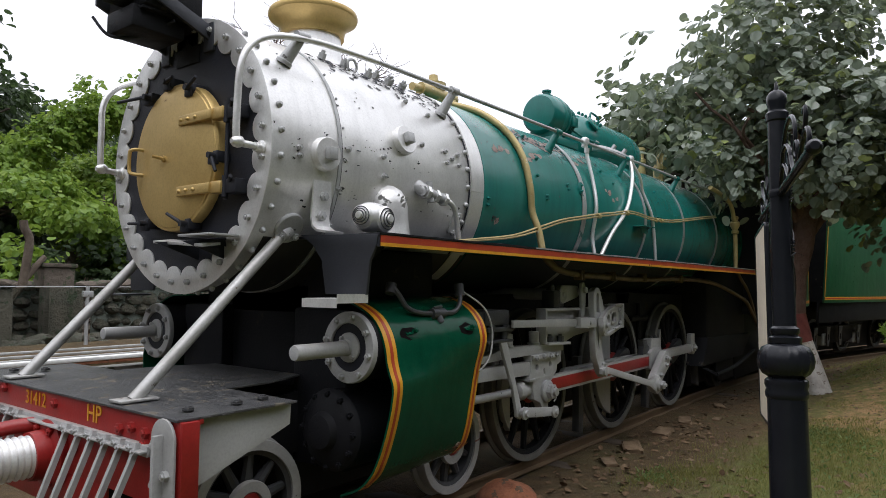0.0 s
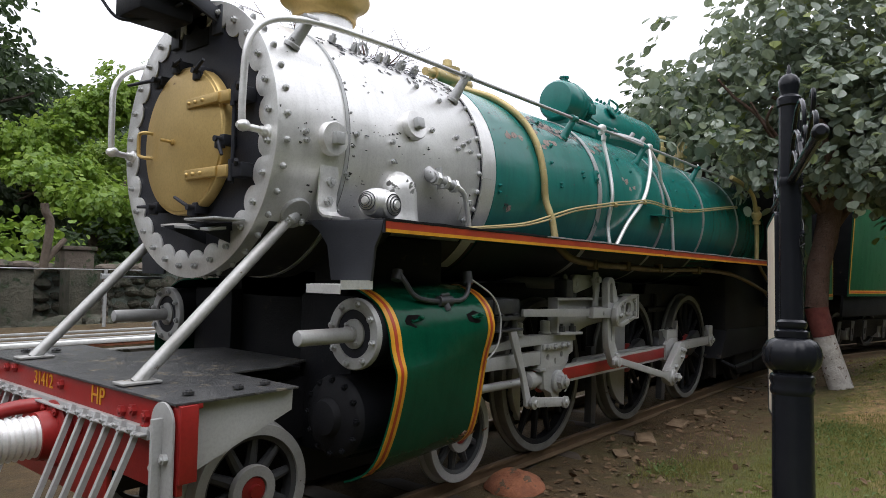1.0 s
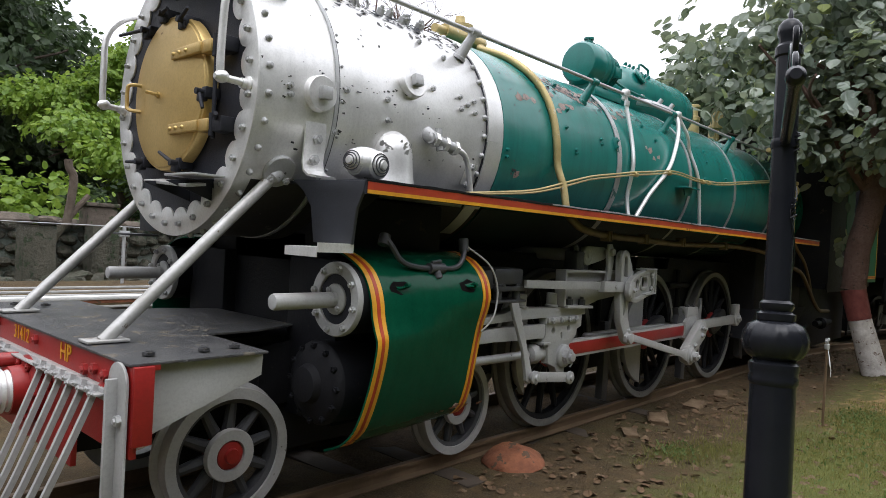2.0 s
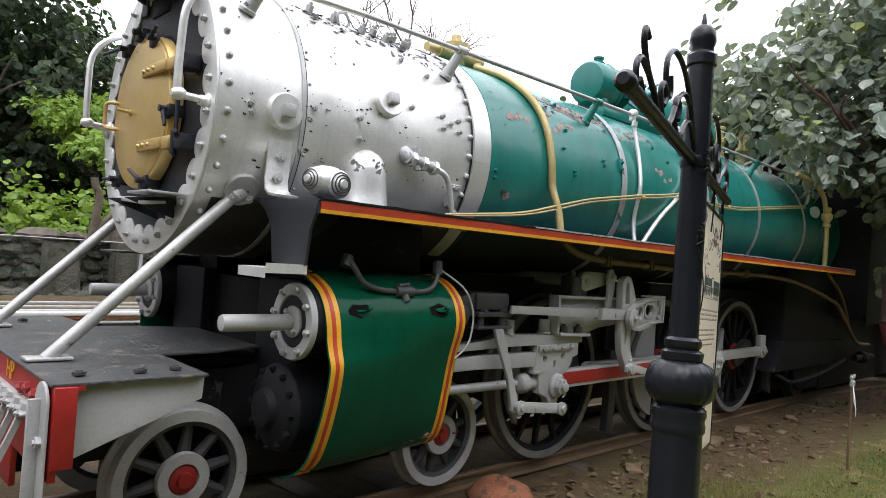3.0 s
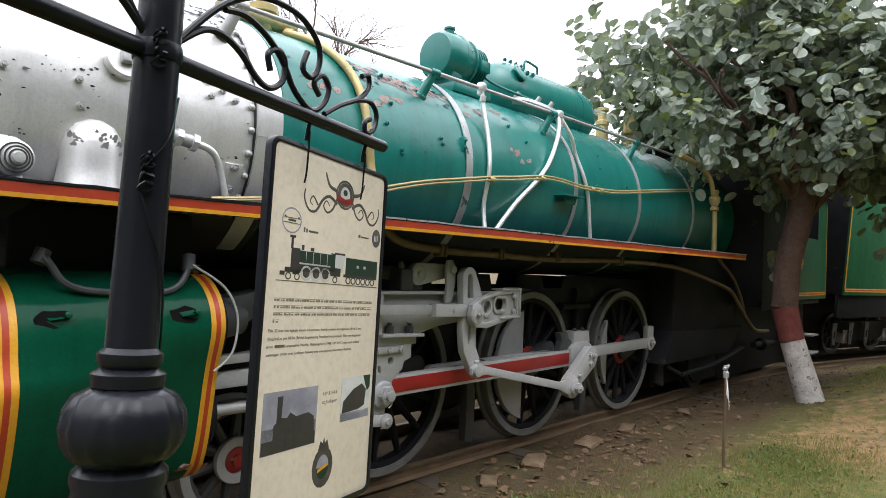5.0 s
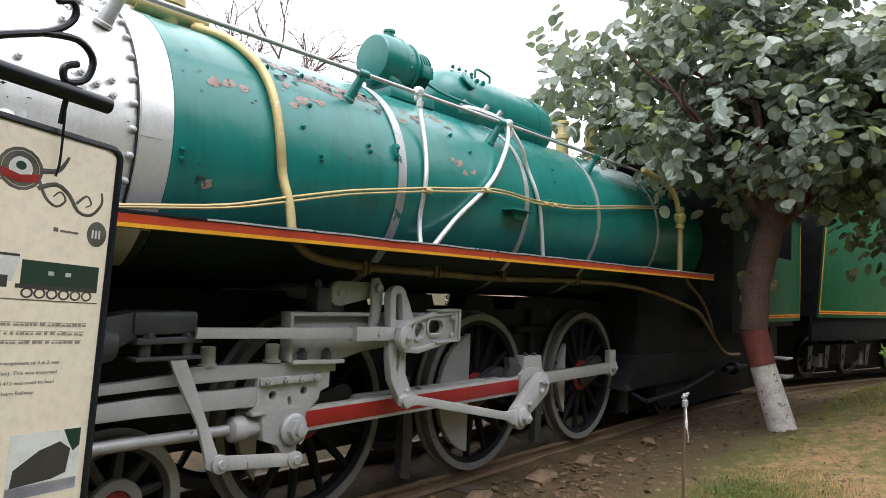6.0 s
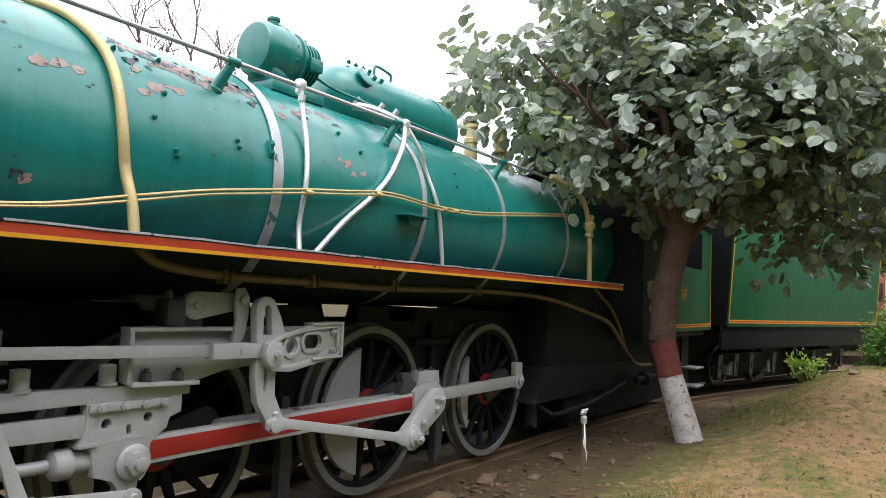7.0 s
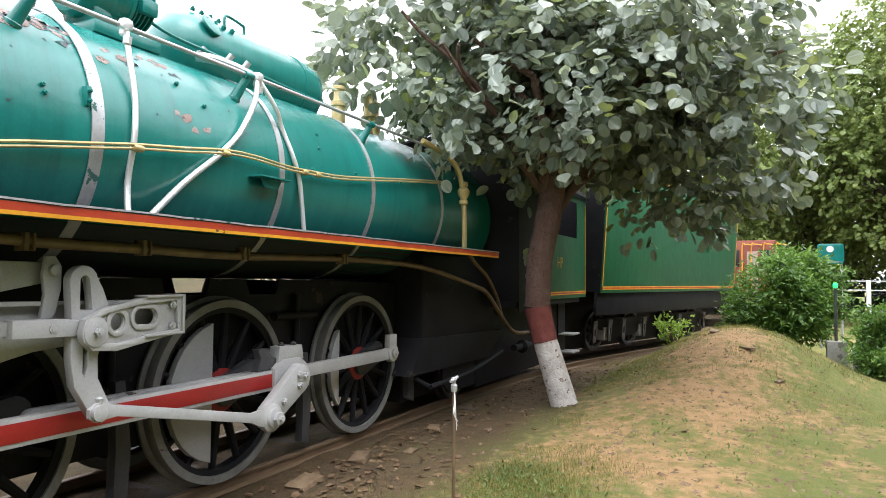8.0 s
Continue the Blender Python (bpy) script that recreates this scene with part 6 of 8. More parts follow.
part("cab_floor", box(B(), 13.7, 17.2, -1.25, 1.25, 1.25, 1.34), BLACK, loco)
cs = part("cab_step", box(B(), 16.5, 16.95, -1.05, -1.02, 0.28, 1.3), BLACK, loco)
for z in (0.34, 0.66):
    part("tread", box(B(), 16.48, 16.97, -1.32, -1.05, z, z + 0.03, 0.004), GREY, cs, "worn grey step tread")

# ---- tender, on the bend of the track ----
LOCAL.add("tender")
tender = thing("tender", (17.77, -1.52, 0), "green tender with yellow and red lining behind the engine", "tender", turn=-15)
# the bend is canted: the tender leans towards the path
tender.matrix_basis = Matrix.Translation((17.77, -1.52, 0.05)) @ pose(0, 0, 0, 0, 0, -15) @ pose(0, 0, 0, 4.0, 0, 0) @ Matrix.Translation((0, 0.08, 0))
tank = part("tank_side", plate(B(), [(0, 1.36), (7.9, 1.36), (7.9, 3.38), (6.25, 3.44), (6.08, 3.66), (5.95, 3.85), (0, 3.85)], (), 0.0, 0.02, 0.004), TENDER_G, tender, "green riveted tank side")
part("tank_side", plate(B(), [(0, 1.36), (7.9, 1.36), (7.9, 3.38), (6.25, 3.44), (5.95, 3.85), (0, 3.85)], (), 2.58, 2.60, 0.004), TENDER_G, tender)
part("tank_front", box(B(), 0.0, 0.05, 0.02, 2.58, 1.36, 3.85), BLACK, tender)
part("tank_back", box(B(), 7.87, 7.9, 0.02, 2.58, 1.36, 3.38), TENDER_G, tender)
part("tank_top", box(B(), 0.05, 7.87, 0.02, 2.58, 3.22, 3.26), BLACK, tender)
for z0, z1, mt in ((1.42, 1.44, YELLOW), (1.44, 1.465, STRIPE_R), (1.465, 1.485, YELLOW)):
    part("lining", box(B(), 0.05, 7.85, -0.006, -0.0005, z0, z1), mt, tank)
part("lining", box(B(), 0.0, 0.012, -0.004, -0.0005, 1.36, 3.7), BLACK, tank)
for x in (0.03, 7.82):
    part("lining", box(B(), x, x + 0.03, -0.006, -0.0005, 1.49, 3.30 if x > 1 else 3.76), YELLOW, tank)
part("lining", box(B(), 6.3, 7.85, -0.006, -0.0005, 3.30, 3.33), YELLOW, tank)
part("lining", box(B(), 0.05, 5.9, -0.006, -0.0005, 3.76, 3.79), YELLOW, tank)
studs("rivet", tank, [((x, -0.001, 1.6 + 0.12 * k), (0, -1, 0)) for x in (0.55, 1.5) for k in range(16)], 0.012, 0.01, TENDER_G, n=6)
part("filler_pipe", tube(B(), [(5.6, -0.02, 2.35), (5.6, -0.05, 2.6), (5.6, -0.02, 2.85)], 0.03, 8), TENDER_G, tender)
part("tender_frame", box(box(B(), 0.0, 8.0, 0.08, 0.14, 0.90, 1.36, 0.01), 0.0, 8.0, 2.44, 2.5, 0.72, 1.36, 0.01), BLACK, tender)
for x in (1.2, 2.9, 5.0, 6.7):
    for yy, s in ((0.72, -1), (1.92, 1)):
        wheel("tender_wheel", x, 0.43, yy, s, 8, 0.1, 0.03, tender, False, None, DGREY)
    part("axle_box", box(box(B(), x - 0.14, x + 0.14, 0.42, 0.62, 0.30, 0.58, 0.03), x - 0.04, x + 0.04, 0.38, 0.44, 0.36, 0.54, 0.01), GREY if x < 4 else DGREY, tender, "axle box with a grey lid")
for x in (0.55, 1.2, 1.85, 2.9, 5.0, 6.7):
    part("axle_guard", plate(B(), [(x - 0.09, 0.74), (x + 0.09, 0.74), (x + 0.06, 0.30), (x - 0.06, 0.30)], [capsule((x, 0.45), (x, 0.55), 0.03, 0.03)], 0.36, 0.385, 0.004), DGREY, tender, "worn dark axle guard")
part("tender_well", box(B(), 0.1, 7.8, 0.80, 2.3, 0.10, 1.36, 0.03), BLACK, tender)
for x in (2.05, 5.85):
    part("bogie_side", plate(B(), [(x - 1.3, 0.75), (x + 1.3, 0.75), (x + 1.2, 0.6), (x + 0.5, 0.35), (x - 0.5, 0.35), (x - 1.2, 0.6)], (), 0.46, 0.52, 0.008), BLACK, tender)

# ---- ground and track ----
def ground_z(x, y):
    z = -0.085 + 0.095 * min(1.0, max(0.0, (-1.2 - y) / 2.4))
    z += 0.88 * math.exp(-((x - 17.0) / 3.0) ** 2 - ((y + 4.05) / 1.45) ** 2) - 0.10 * math.exp(-((x - 19.0) / 5.0) ** 2 - ((y + 7.5) / 1.6) ** 2)
    z += 0.18 * math.exp(-((x - 14.0) / 2.6) ** 2 - ((y + 3.0) / 1.2) ** 2)
    near = math.exp(-((x - 9) / 14) ** 2 - (y / 9) ** 2)
    bank = math.exp(-((x - 16.5) / 3.0) ** 2 - ((y + 4.3) / 1.6) ** 2)
    z += (0.030 * near + 0.05 * bank) * noise.noise((x * 0.9, y * 0.9, 0)) + (0.014 * near + 0.035 * bank) * noise.noise((x * 3.5, y * 3.5, 4))
    return z


def spread(c, fine, n, far):
    k = math.asinh(far / fine) / n
    return [c + fine * math.sinh(k * i) for i in range(-n, n + 1)]


xs, ys = spread(11.0, 3.0, 85, 900), spread(-3.0, 1.6, 75, 900)
gv = [(x, y, ground_z(x, y)) for y in ys for x in xs]
nx = len(xs)
gf = [(j * nx + i, j * nx + i + 1, (j + 1) * nx + i + 1, (j + 1) * nx + i) for j in range(len(ys) - 1) for i in range(nx - 1)]
gm = bpy.data.meshes.new("ground")
gm.from_pydata(gv, [], gf)
gm.shade_smooth()
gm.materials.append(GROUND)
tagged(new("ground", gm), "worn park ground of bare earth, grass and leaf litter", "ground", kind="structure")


def track_at(s):
    """Centre line of the track: straight, then bending towards the path."""
    if s < 13.0:
        return Vector((s, 0, 0)), 0.0
    r = 26.0
    a = min((s - 13.0) / r, radians(15))
    p = Vector((13.0 + r * math.sin(a), -r * (1 - math.cos(a)), 0))
    rest = (s - 13.0) - a * r
    return p + rest * Vector((math.cos(a), -math.sin(a), 0)), -a


track = thing("railway_track", (6, 0, -0.12), "rusty metre-gauge rails on weathered sleepers", "track", kind="structure")
prof = [(-0.05, -0.115), (0.05, -0.115), (0.05, -0.105), (0.009, -0.09), (0.009, -0.035), (0.030, -0.026), (0.030, -0.004), (0.024, 0.0), (-0.024, 0.0), (-0.030, -0.004), (-0.030, -0.026), (-0.009, -0.035), (-0.009, -0.09), (-0.05, -0.105)]
for s in (-1, 1):
    bm = B()
    rows = []
    for k in range(-6, 60):
        p, a = track_at(k * 0.6)
        side = Vector((-math.sin(a), math.cos(a), 0))
        rows.append([bm.verts.new(p + side * (0.53 * s + y) + Vector((0, 0, z + RAIL))) for y, z in prof])
    for a_, b_ in zip(rows, rows[1:]):
        for i in range(len(prof)):
            bm.faces.new((a_[i], a_[(i + 1) % len(prof)], b_[(i + 1) % len(prof)], b_[i]))
    part("rail", bm, STEEL, track, "rusty steel rail")
rng = random.Random(11)
sl = finish("sleeper", box(B(), -0.11, 0.11, -0.95, 0.95, -0.13, 0.0, 0.012), WOOD)
for k in range(52):
    p, a = track_at(-3.0 + k * 0.64)
    ob = part("sleeper", sl, WOOD, track)
    ob.matrix_basis = Matrix.Translation((p.x, p.y, -0.093 + rng.uniform(-0.014, 0.012))) @ pose(0, 0, 0, rng.uniform(-1, 1), 0, math.degrees(a) + rng.uniform(-4, 4))


# ---- leaves and trees ----
def leaf_mesh(name, spots, material, shape="round"):
    """Many small folded leaves as one mesh. spots: place, direction of the tip, face normal, length."""
    v, f = [], []
    half = ((0.05, 0.20), (0.22, 0.41), (0.48, 0.49), (0.74, 0.40), (0.92, 0.20)) if shape == "round" else ((0.2, 0.15), (0.5, 0.21), (0.8, 0.11))
    n_half, fold = len(half), 0.13 if shape == "round" else 0.22
    for p, d, n, s in spots:
        side = d.cross(n).normalized()
        nn = side.cross(d).normalized()
        o = len(v)
        rim = [p + d * a * s + side * w * s + nn * (fold * w * s) for a, w in half]
        mir = [p + d * a * s - side * w * s + nn * (fold * w * s) for a, w in reversed(half)]
        v += [p] + rim + [p + d * s - nn * 0.10 * s] + mir
        f += [tuple(range(o, o + n_half + 2)), (o,) + tuple(range(o + n_half + 1, o + 2 * n_half + 2))]
    me = bpy.data.meshes.new(name)
    me.from_pydata(v, [], f)
    me.materials.append(material)
    return me


def unit(rng):
    while True:
        v = Vector((rng.uniform(-1, 1), rng.uniform(-1, 1), rng.uniform(-1, 1)))
        if 0.05 < v.length < 1:
            return v.normalized()


def crown_spots(rng, blobs, n, size, droop=0.5, hang=0.35, shell=0.30):
    """Leaves in small sprays inside uneven blobs of (centre, radii), laid like shingles towards the light."""
    out = []
    weights = [r[0] * r[1] * r[2] for _, r in blobs]
    while len(out) < n:
        c, r = rng.choices(blobs, weights)[0]
        u = unit(rng) * (rng.random() ** shell)
        tip = Vector(c) + Vector((u.x * r[0], u.y * r[1], u.z * r[2]))
        if noise.noise(tip * 1.3) < -0.16:
            continue
        way = (Vector((u.x, u.y, u.z * 0.5 - hang)) + unit(rng) * 0.5).normalized()
        face = (Vector((u.x, u.y, u.z)) * 0.75 + Vector((0, 0, 0.75))).normalized()
        for k in range(rng.randint(4, 8)):
            p = tip + way * (k * size * 0.5) + unit(rng) * size * 0.5
            d = (way * 0.6 + unit(rng) * 0.8 - Vector((0, 0, droop))).normalized()
            nrm = (face + unit(rng) * 0.55).normalized()
            out.append((p, d, nrm, size * rng.uniform(0.65, 1.2)))
    return out[:n]


def limbs(bm, rng, p, d, length, r, depth, bend=0.35, kids=3):
    """A branching bough."""
    pts, q = [p], Vector(p)
    dd = Vector(d)
    for _ in range(3):
        dd = (dd + unit(rng) * bend * 0.5).normalized()
        q = q + dd * length / 3
        pts.append(q)
    tube(bm, pts, r, 8 if r > 0.04 else 5, 2, 0.6)
    if depth:
        for k in range(kids):
            a = pts[rng.randint(1, 3)]
            limbs(bm, rng, a, (dd + unit(rng) * 0.9 + Vector((0, 0, 0.15))).normalized(), length * rng.uniform(0.55, 0.8), r * 0.55, depth - 1, bend, kids)


def tree(name, at, height, blobs, n, size, leaf, bark, seed, label, shape="round", trunk_r=0.16, group=""):
    rng = random.Random(seed)
    t = thing(name, at, label, "tree", group)
    a = Vector(at)
    bm = B()
    top = a + Vector((rng.uniform(-0.3, 0.3), rng.uniform(-0.3, 0.3), height * 0.5))
    tube(bm, [a - Vector((0, 0, 0.2)), a + Vector((0.05, 0.0, height * 0.2)), top], trunk_r, 10, 4, 0.7)
    for k in range(5):
        an = 2 * math.pi * k / 5 + rng.uniform(-0.4, 0.4)
        limbs(bm, rng, a.lerp(top, rng.uniform(0.6, 1.0)), Vector((math.cos(an), math.sin(an), 0.9)).normalized(), height * 0.22, trunk_r * 0.5, 2)
    part("trunk", bm, bark, t)
    bl = [((a.x + c[0], a.y + c[1], a.z + c[2]), r) for c, r in blobs]
    part("crown", leaf_mesh("crown", crown_spots(rng, bl, n, size), leaf, shape), leaf, t)
    return t


# the limewashed tree beside the cab
rng = random.Random(21)
T = thing("limewashed_tree", (13.05, -2.05, 0.0), "leaning tree with red and white limewashed trunk, large round leaves", "tree")
line = [Vector(p) for p in ((13.05, -2.19, -0.12), (12.95, -1.91, 0.87), (12.93, -1.81, 1.31), (12.93, -1.835, 1.83), (12.95, -1.92, 2.34), (13.0, -1.98, 2.75), (13.02, -2.0, 3.1))]


def trunk_piece(a, b, r0, r1):
    bm = tube(B(), line[a:b + 1], r0, 14, 6, r1 / r0)
    for v in bm.verts:
        v.co += Vector((noise.noise(v.co * 5), noise.noise(v.co * 5 + Vector((9, 0, 0))), 0)) * 0.018
    return bm


part("white_base", trunk_piece(0, 1, 0.175, 0.16), BARK_W, T, "white limewashed base")
part("red_band", trunk_piece(1, 2, 0.164, 0.165), BARK_R, T, "red oxide painted band")
bm = trunk_piece(2, 6, 0.166, 0.17)
for p, d, ln, r in (((12.9, -1.93, 2.35), (0.75, -0.5, 0.75), 1.9, 0.10), ((12.95, -1.9, 2.75), (-0.6, -0.3, 0.8), 2.0, 0.09), ((13.0, -1.9, 3.0), (0.4, 0.3, 0.9), 2.0, 0.09), ((13.0, -1.9, 3.05), (-0.3, 0.3, 1.0), 2.0, 0.09), ((12.97, -1.9, 2.9), (0.1, -0.9, 0.7), 2.2, 0.09), ((12.9, -1.88, 2.8), (-0.8, 0.2, 0.6), 2.2, 0.07), ((12.98, -1.9, 3.0), (0.5, -1.0, 0.55), 2.6, 0.08)):
    limbs(bm, rng, Vector(p), Vector(d).normalized(), ln * 0.8, r * 0.8, 1, 0.35, 3)
part("trunk", bm, BARK, T, "brown bark")
blobs = [((13.0, -1.7, 4.7), (1.5, 1.4, 1.2)), ((12.05, -1.4, 4.1), (0.8, 0.75, 0.8)), ((11.45, -1.0, 3.35), (0.4, 0.4, 0.5)), ((13.2, -3.1, 4.1), (1.5, 1.2, 1.1)), ((14.4, -4.3, 3.7), (1.2, 1.0, 1.0)),
         ((12.4, -2.5, 3.45), (1.0, 0.8, 0.5)), ((14.4, -3.3, 2.75), (0.7, 0.6, 0.45)), ((13.2, -1.6, 5.8), (1.7, 1.6, 1.0)),  ((13.0, -1.35, 3.1), (0.5, 0.3, 0.4)),
         ((14.4, -2.6, 4.6), (1.5, 1.3, 1.1)), ((13.4, -4.2, 4.4), (1.3, 0.9, 1.0)), ((11.7, -2.2, 3.9), (0.8, 0.7, 0.65)), ((12.2, -3.3, 4.2), (0.9, 0.8, 0.8)),
         ((13.3, -4.6, 3.4), (0.9, 0.62, 0.8)), ((13.6, -4.35, 2.5), (0.55, 0.38, 0.45)), ((12.6, -3.2, 3.2), (0.7, 0.6, 0.4)), ((13.4, -1.2, 3.5), (1.0, 0.8, 0.7)), ((14.6, -0.8, 4.1), (1.3, 1.0, 0.7)), ((13.7, -1.52, 2.4), (0.45, 0.14, 0.65)), ((15.6, -1.6, 4.4), (1.6, 1.4, 0.8))]
blobs = [((x, y + (0.18 if y < -4.1 else 0), z + (0.34 if y < -4.1 else 0.16)), (a * 0.86, b * 0.86, c * 0.84)) for (x, y, z), (a, b, c) in blobs]
blobs += [((14.0, -3.9, 3.1), (0.7, 0.45, 0.4)), ((14.6, -3.5, 2.85), (0.7, 0.5, 0.4))]
blobs += [((14.0, -3.25, 2.8), (0.4, 0.3, 0.4)), ((13.4, -4.6, 3.4), (0.6, 0.35, 0.5)), ((12.3, -1.35, 3.4), (0.40, 0.42, 0.36)), ((12.5, -2.2, 3.2), (0.4, 0.6, 0.32))]
spots = crown_spots(rng, blobs, 12000, 0.155, 0.45, 0.20, 0.26)
# the thick inner crown
core = [((13.3, -2.2, 4.35), (1.2, 1.3, 0.7)), ((14.6, -2.9, 4.0), (1.2, 1.2, 0.6)), ((13.1, -1.5, 3.6), (0.7, 0.6, 0.4)), ((15.6, -2.2, 3.9), (1.0, 1.2, 0.5))]
spots += crown_spots(rng, core, 5200, 0.18, 0.30, 0.10, 0.7)
# loose sprays that reach out over the boiler
thin = [((11.9, -0.5, 5.0), (0.7, 0.6, 0.5)), ((11.6, -0.9, 4.3), (0.6, 0.5, 0.6)), ((11.8, 0.3, 5.0), (0.55, 0.55, 0.5)), ((11.3, -0.35, 5.4), (0.5, 0.6, 0.45)), ((11.3, -0.3, 4.3), (0.45, 0.4, 0.45)), ((11.0, -0.5, 3.9), (0.35, 0.3, 0.3)), ((12.1, 0.7, 4.5), (0.4, 0.4, 0.35))]
spots += crown_spots(rng, thin, 560, 0.17, 0.45, 0.35, 0.5)
part("crown", leaf_mesh("crown", spots, LEAF, "round"), LEAF, T, "drooping sprays of large round leaves")

# ---- the sign on its iron post ----
LOCAL.add("sign_post")
sign = thing("sign_post", (3.362, -3.50, 0.0), "black iron post with scrolled arm and hanging cream information board", "sign", turn=17.0)
# the post leans a little
up_ = Vector((0.052, 0.025, 1)).normalized()
along = (Vector((math.cos(radians(17)), math.sin(radians(17)), 0)) - up_ * 0.057).normalized()
sign.matrix_basis = Matrix.Translation((3.362, -3.50, 0.0)) @ Matrix((along, up_.cross(along), up_)).transposed().to_4x4()
part("lower_column", lathe(B(), [(0.12, 0), (0.12, 0.12), (0.09, 0.16), (0.074, 0.25), (0.066, 0.35), (0.061, 1.35)], n=28), IRON, sign)
part("collar", lathe(B(), [(0.061, 1.345), (0.066, 1.353), (0.067, 1.366), (0.063, 1.378), (0.068, 1.392), (0.067, 1.406), (0.054, 1.418)], n=28), IRON, sign)
bm = lathe(B(), [(0.053, 1.415), (0.072, 1.428), (0.084, 1.448), (0.088, 1.47), (0.084, 1.494), (0.072, 1.516), (0.048, 1.528)], n=64)
for v in bm.verts:
    a = math.atan2(v.co.y, v.co.x)
    k = 1 + 0.022 * math.cos(a * 16)
    v.co.x, v.co.y = v.co.x * k, v.co.y * k
part("fluted_bulb", bm, IRON, sign, "fluted cast bulb")
part("neck_collar", lathe(B(), [(0.040, 1.525), (0.051, 1.529), (0.053, 1.548), (0.040, 1.556), (0.046, 1.565), (0.046, 1.578), (0.037, 1.586)], n=28), IRON, sign)
part("upper_column", lathe(B(), [(0.037, 1.58), (0.034, 2.0), (0.0325, 2.30)], n=28), IRON, sign)
part("finial", lathe(B(), [(0.0325, 2.295), (0.038, 2.30), (0.038, 2.325), (0.029, 2.335), (0.029, 2.35), (0.034, 2.365), (0.032, 2.39), (0.021, 2.405), (0.008, 2.412), (0.004, 2.44), (0.0005, 2.445)], n=24), IRON, sign)
arm = part("arm", rod(B(), (-0.714, 0, 2.022), (0.70, 0, 2.056), 0.0145, None, 14), IRON, sign)
part("arm_knob", lathe(B(), [(0.0145, -0.02), (0.019, -0.01), (0.019, 0.015), (0.011, 0.025)], (-0.714, 0, 2.022), (-1, 0, 0), 14), IRON, arm)
part("arm_clamp", lathe(B(), [(0.036, -0.014), (0.039, 0.0), (0.036, 0.014)], (0, 0, 2.04), n=20), IRON, arm)


SCROLLS = (((0.04, 2.045), (0.088, 2.083), (0.125, 2.103), (0.165, 2.103), (0.208, 2.084), (0.245, 2.054), (0.283, 2.042), (0.321, 2.063), (0.329, 2.104), (0.307, 2.122), (0.279, 2.107), (0.286, 2.075)),
           ((0.04, 2.04), (0.095, 2.10), (0.161, 2.159), (0.237, 2.20), (0.312, 2.214), (0.385, 2.207), (0.438, 2.171), (0.441, 2.127), (0.414, 2.096), (0.386, 2.108), (0.400, 2.145)),
           ((0.162, 2.15), (0.212, 2.157), (0.268, 2.141), (0.318, 2.108), (0.362, 2.055), (0.419, 2.028), (0.463, 2.053), (0.479, 2.091), (0.454, 2.111), (0.426, 2.088), (0.445, 2.065)),
           ((0.465, 2.03), (0.524, 2.062), (0.602, 2.095), (0.642, 2.13), (0.640, 2.159), (0.612, 2.150)),
           ((0.588, 2.088), (0.651, 2.098), (0.682, 2.075), (0.671, 2.036), (0.635, 2.022), (0.630, 2.044), (0.654, 2.057)))
for s in (1, -1):
    for pts in SCROLLS:
        part("scroll", tube(B(), [((x - 0.065 * (z - 1.72)) * s, 0, z + (0.065 * x + 0.008 if s > 0 else 0.012 - 0.02 * x)) for x, z in pts], 0.0064, 8, 4), IRON, sign)
# wire wound round the column, with loose knots
part("tie_wire", tube(B(), [(0.038, -0.012, 1.98), (0.0, -0.038, 1.90), (-0.030, -0.022, 1.84), (-0.02, -0.034, 1.78), (0.01, -0.039, 1.70), (0.034, -0.022, 1.60), (0.040, -0.01, 1.55)], 0.0018, 5), IRON, sign)
for kx, kz in ((-0.022, 2.04), (-0.026, 1.85)):
    bm = B()
    for q in range(5):
        tube(bm, [(kx + 0.010 * math.cos(a + q), -0.030 + 0.008 * math.sin(2 * a + q), kz + 0.012 * (q - 2) + 0.008 * math.sin(a)) for a in (0, 1.2, 2.4, 3.6, 4.8, 6.0)], 0.0022, 5, 2)
    part("wire_knot", bm, IRON, sign, "wound wire knot")
bx0, bx1, bz0, bz1 = 0.295, 0.735, 1.06, 1.985


def rounded(x0, x1, z0, z1, r):
    return arc(x1 - r, z1 - r, r, 0, 90, 5) + arc(x0 + r, z1 - r, r, 90, 180, 5) + arc(x0 + r, z0 + r, r, 180, 270, 5) + arc(x1 - r, z0 + r, r, 270, 360, 5)


board_ = part("board", plate(B(), rounded(bx0 + 0.008, bx1 - 0.008, bz0 + 0.008, bz1 - 0.008, 0.02), (), 0.012, 0.024, 0.001), CREAM, sign, "cream printed board with faded text and engine pictures")
part("board_frame", plate(B(), rounded(bx0, bx1, bz0, bz1, 0.026), [rounded(bx0 + 0.009, bx1 - 0.009, bz0 + 0.009, bz1 - 0.009, 0.02)], 0.009, 0.027, 0.002), IRON, board_)
for x in (0.40, 0.62):
    part("hanger", tube(B(), [(x, 0.0, 2.045), (x, 0.004, 2.03), (x, 0.008, 2.0)], 0.005, 6), IRON, sign)
    part("wire", tube(B(), [(x, 0.0, 2.02), (x + 0.004, 0.004, 1.94), (x, 0.005, 1.91)], 0.0022, 6), IRON, sign)
YF = 0.0095


def ink(name, pieces, material):
    bm = B()
    for x0, x1, z0, z1 in pieces:
        box(bm, x0, x1, YF - 0.001, YF + 0.004, z0, z1)
    ob = part(name, bm, material, board_)
    return tagged(ob, kind="stuff") if len(pieces) > 1 else ob


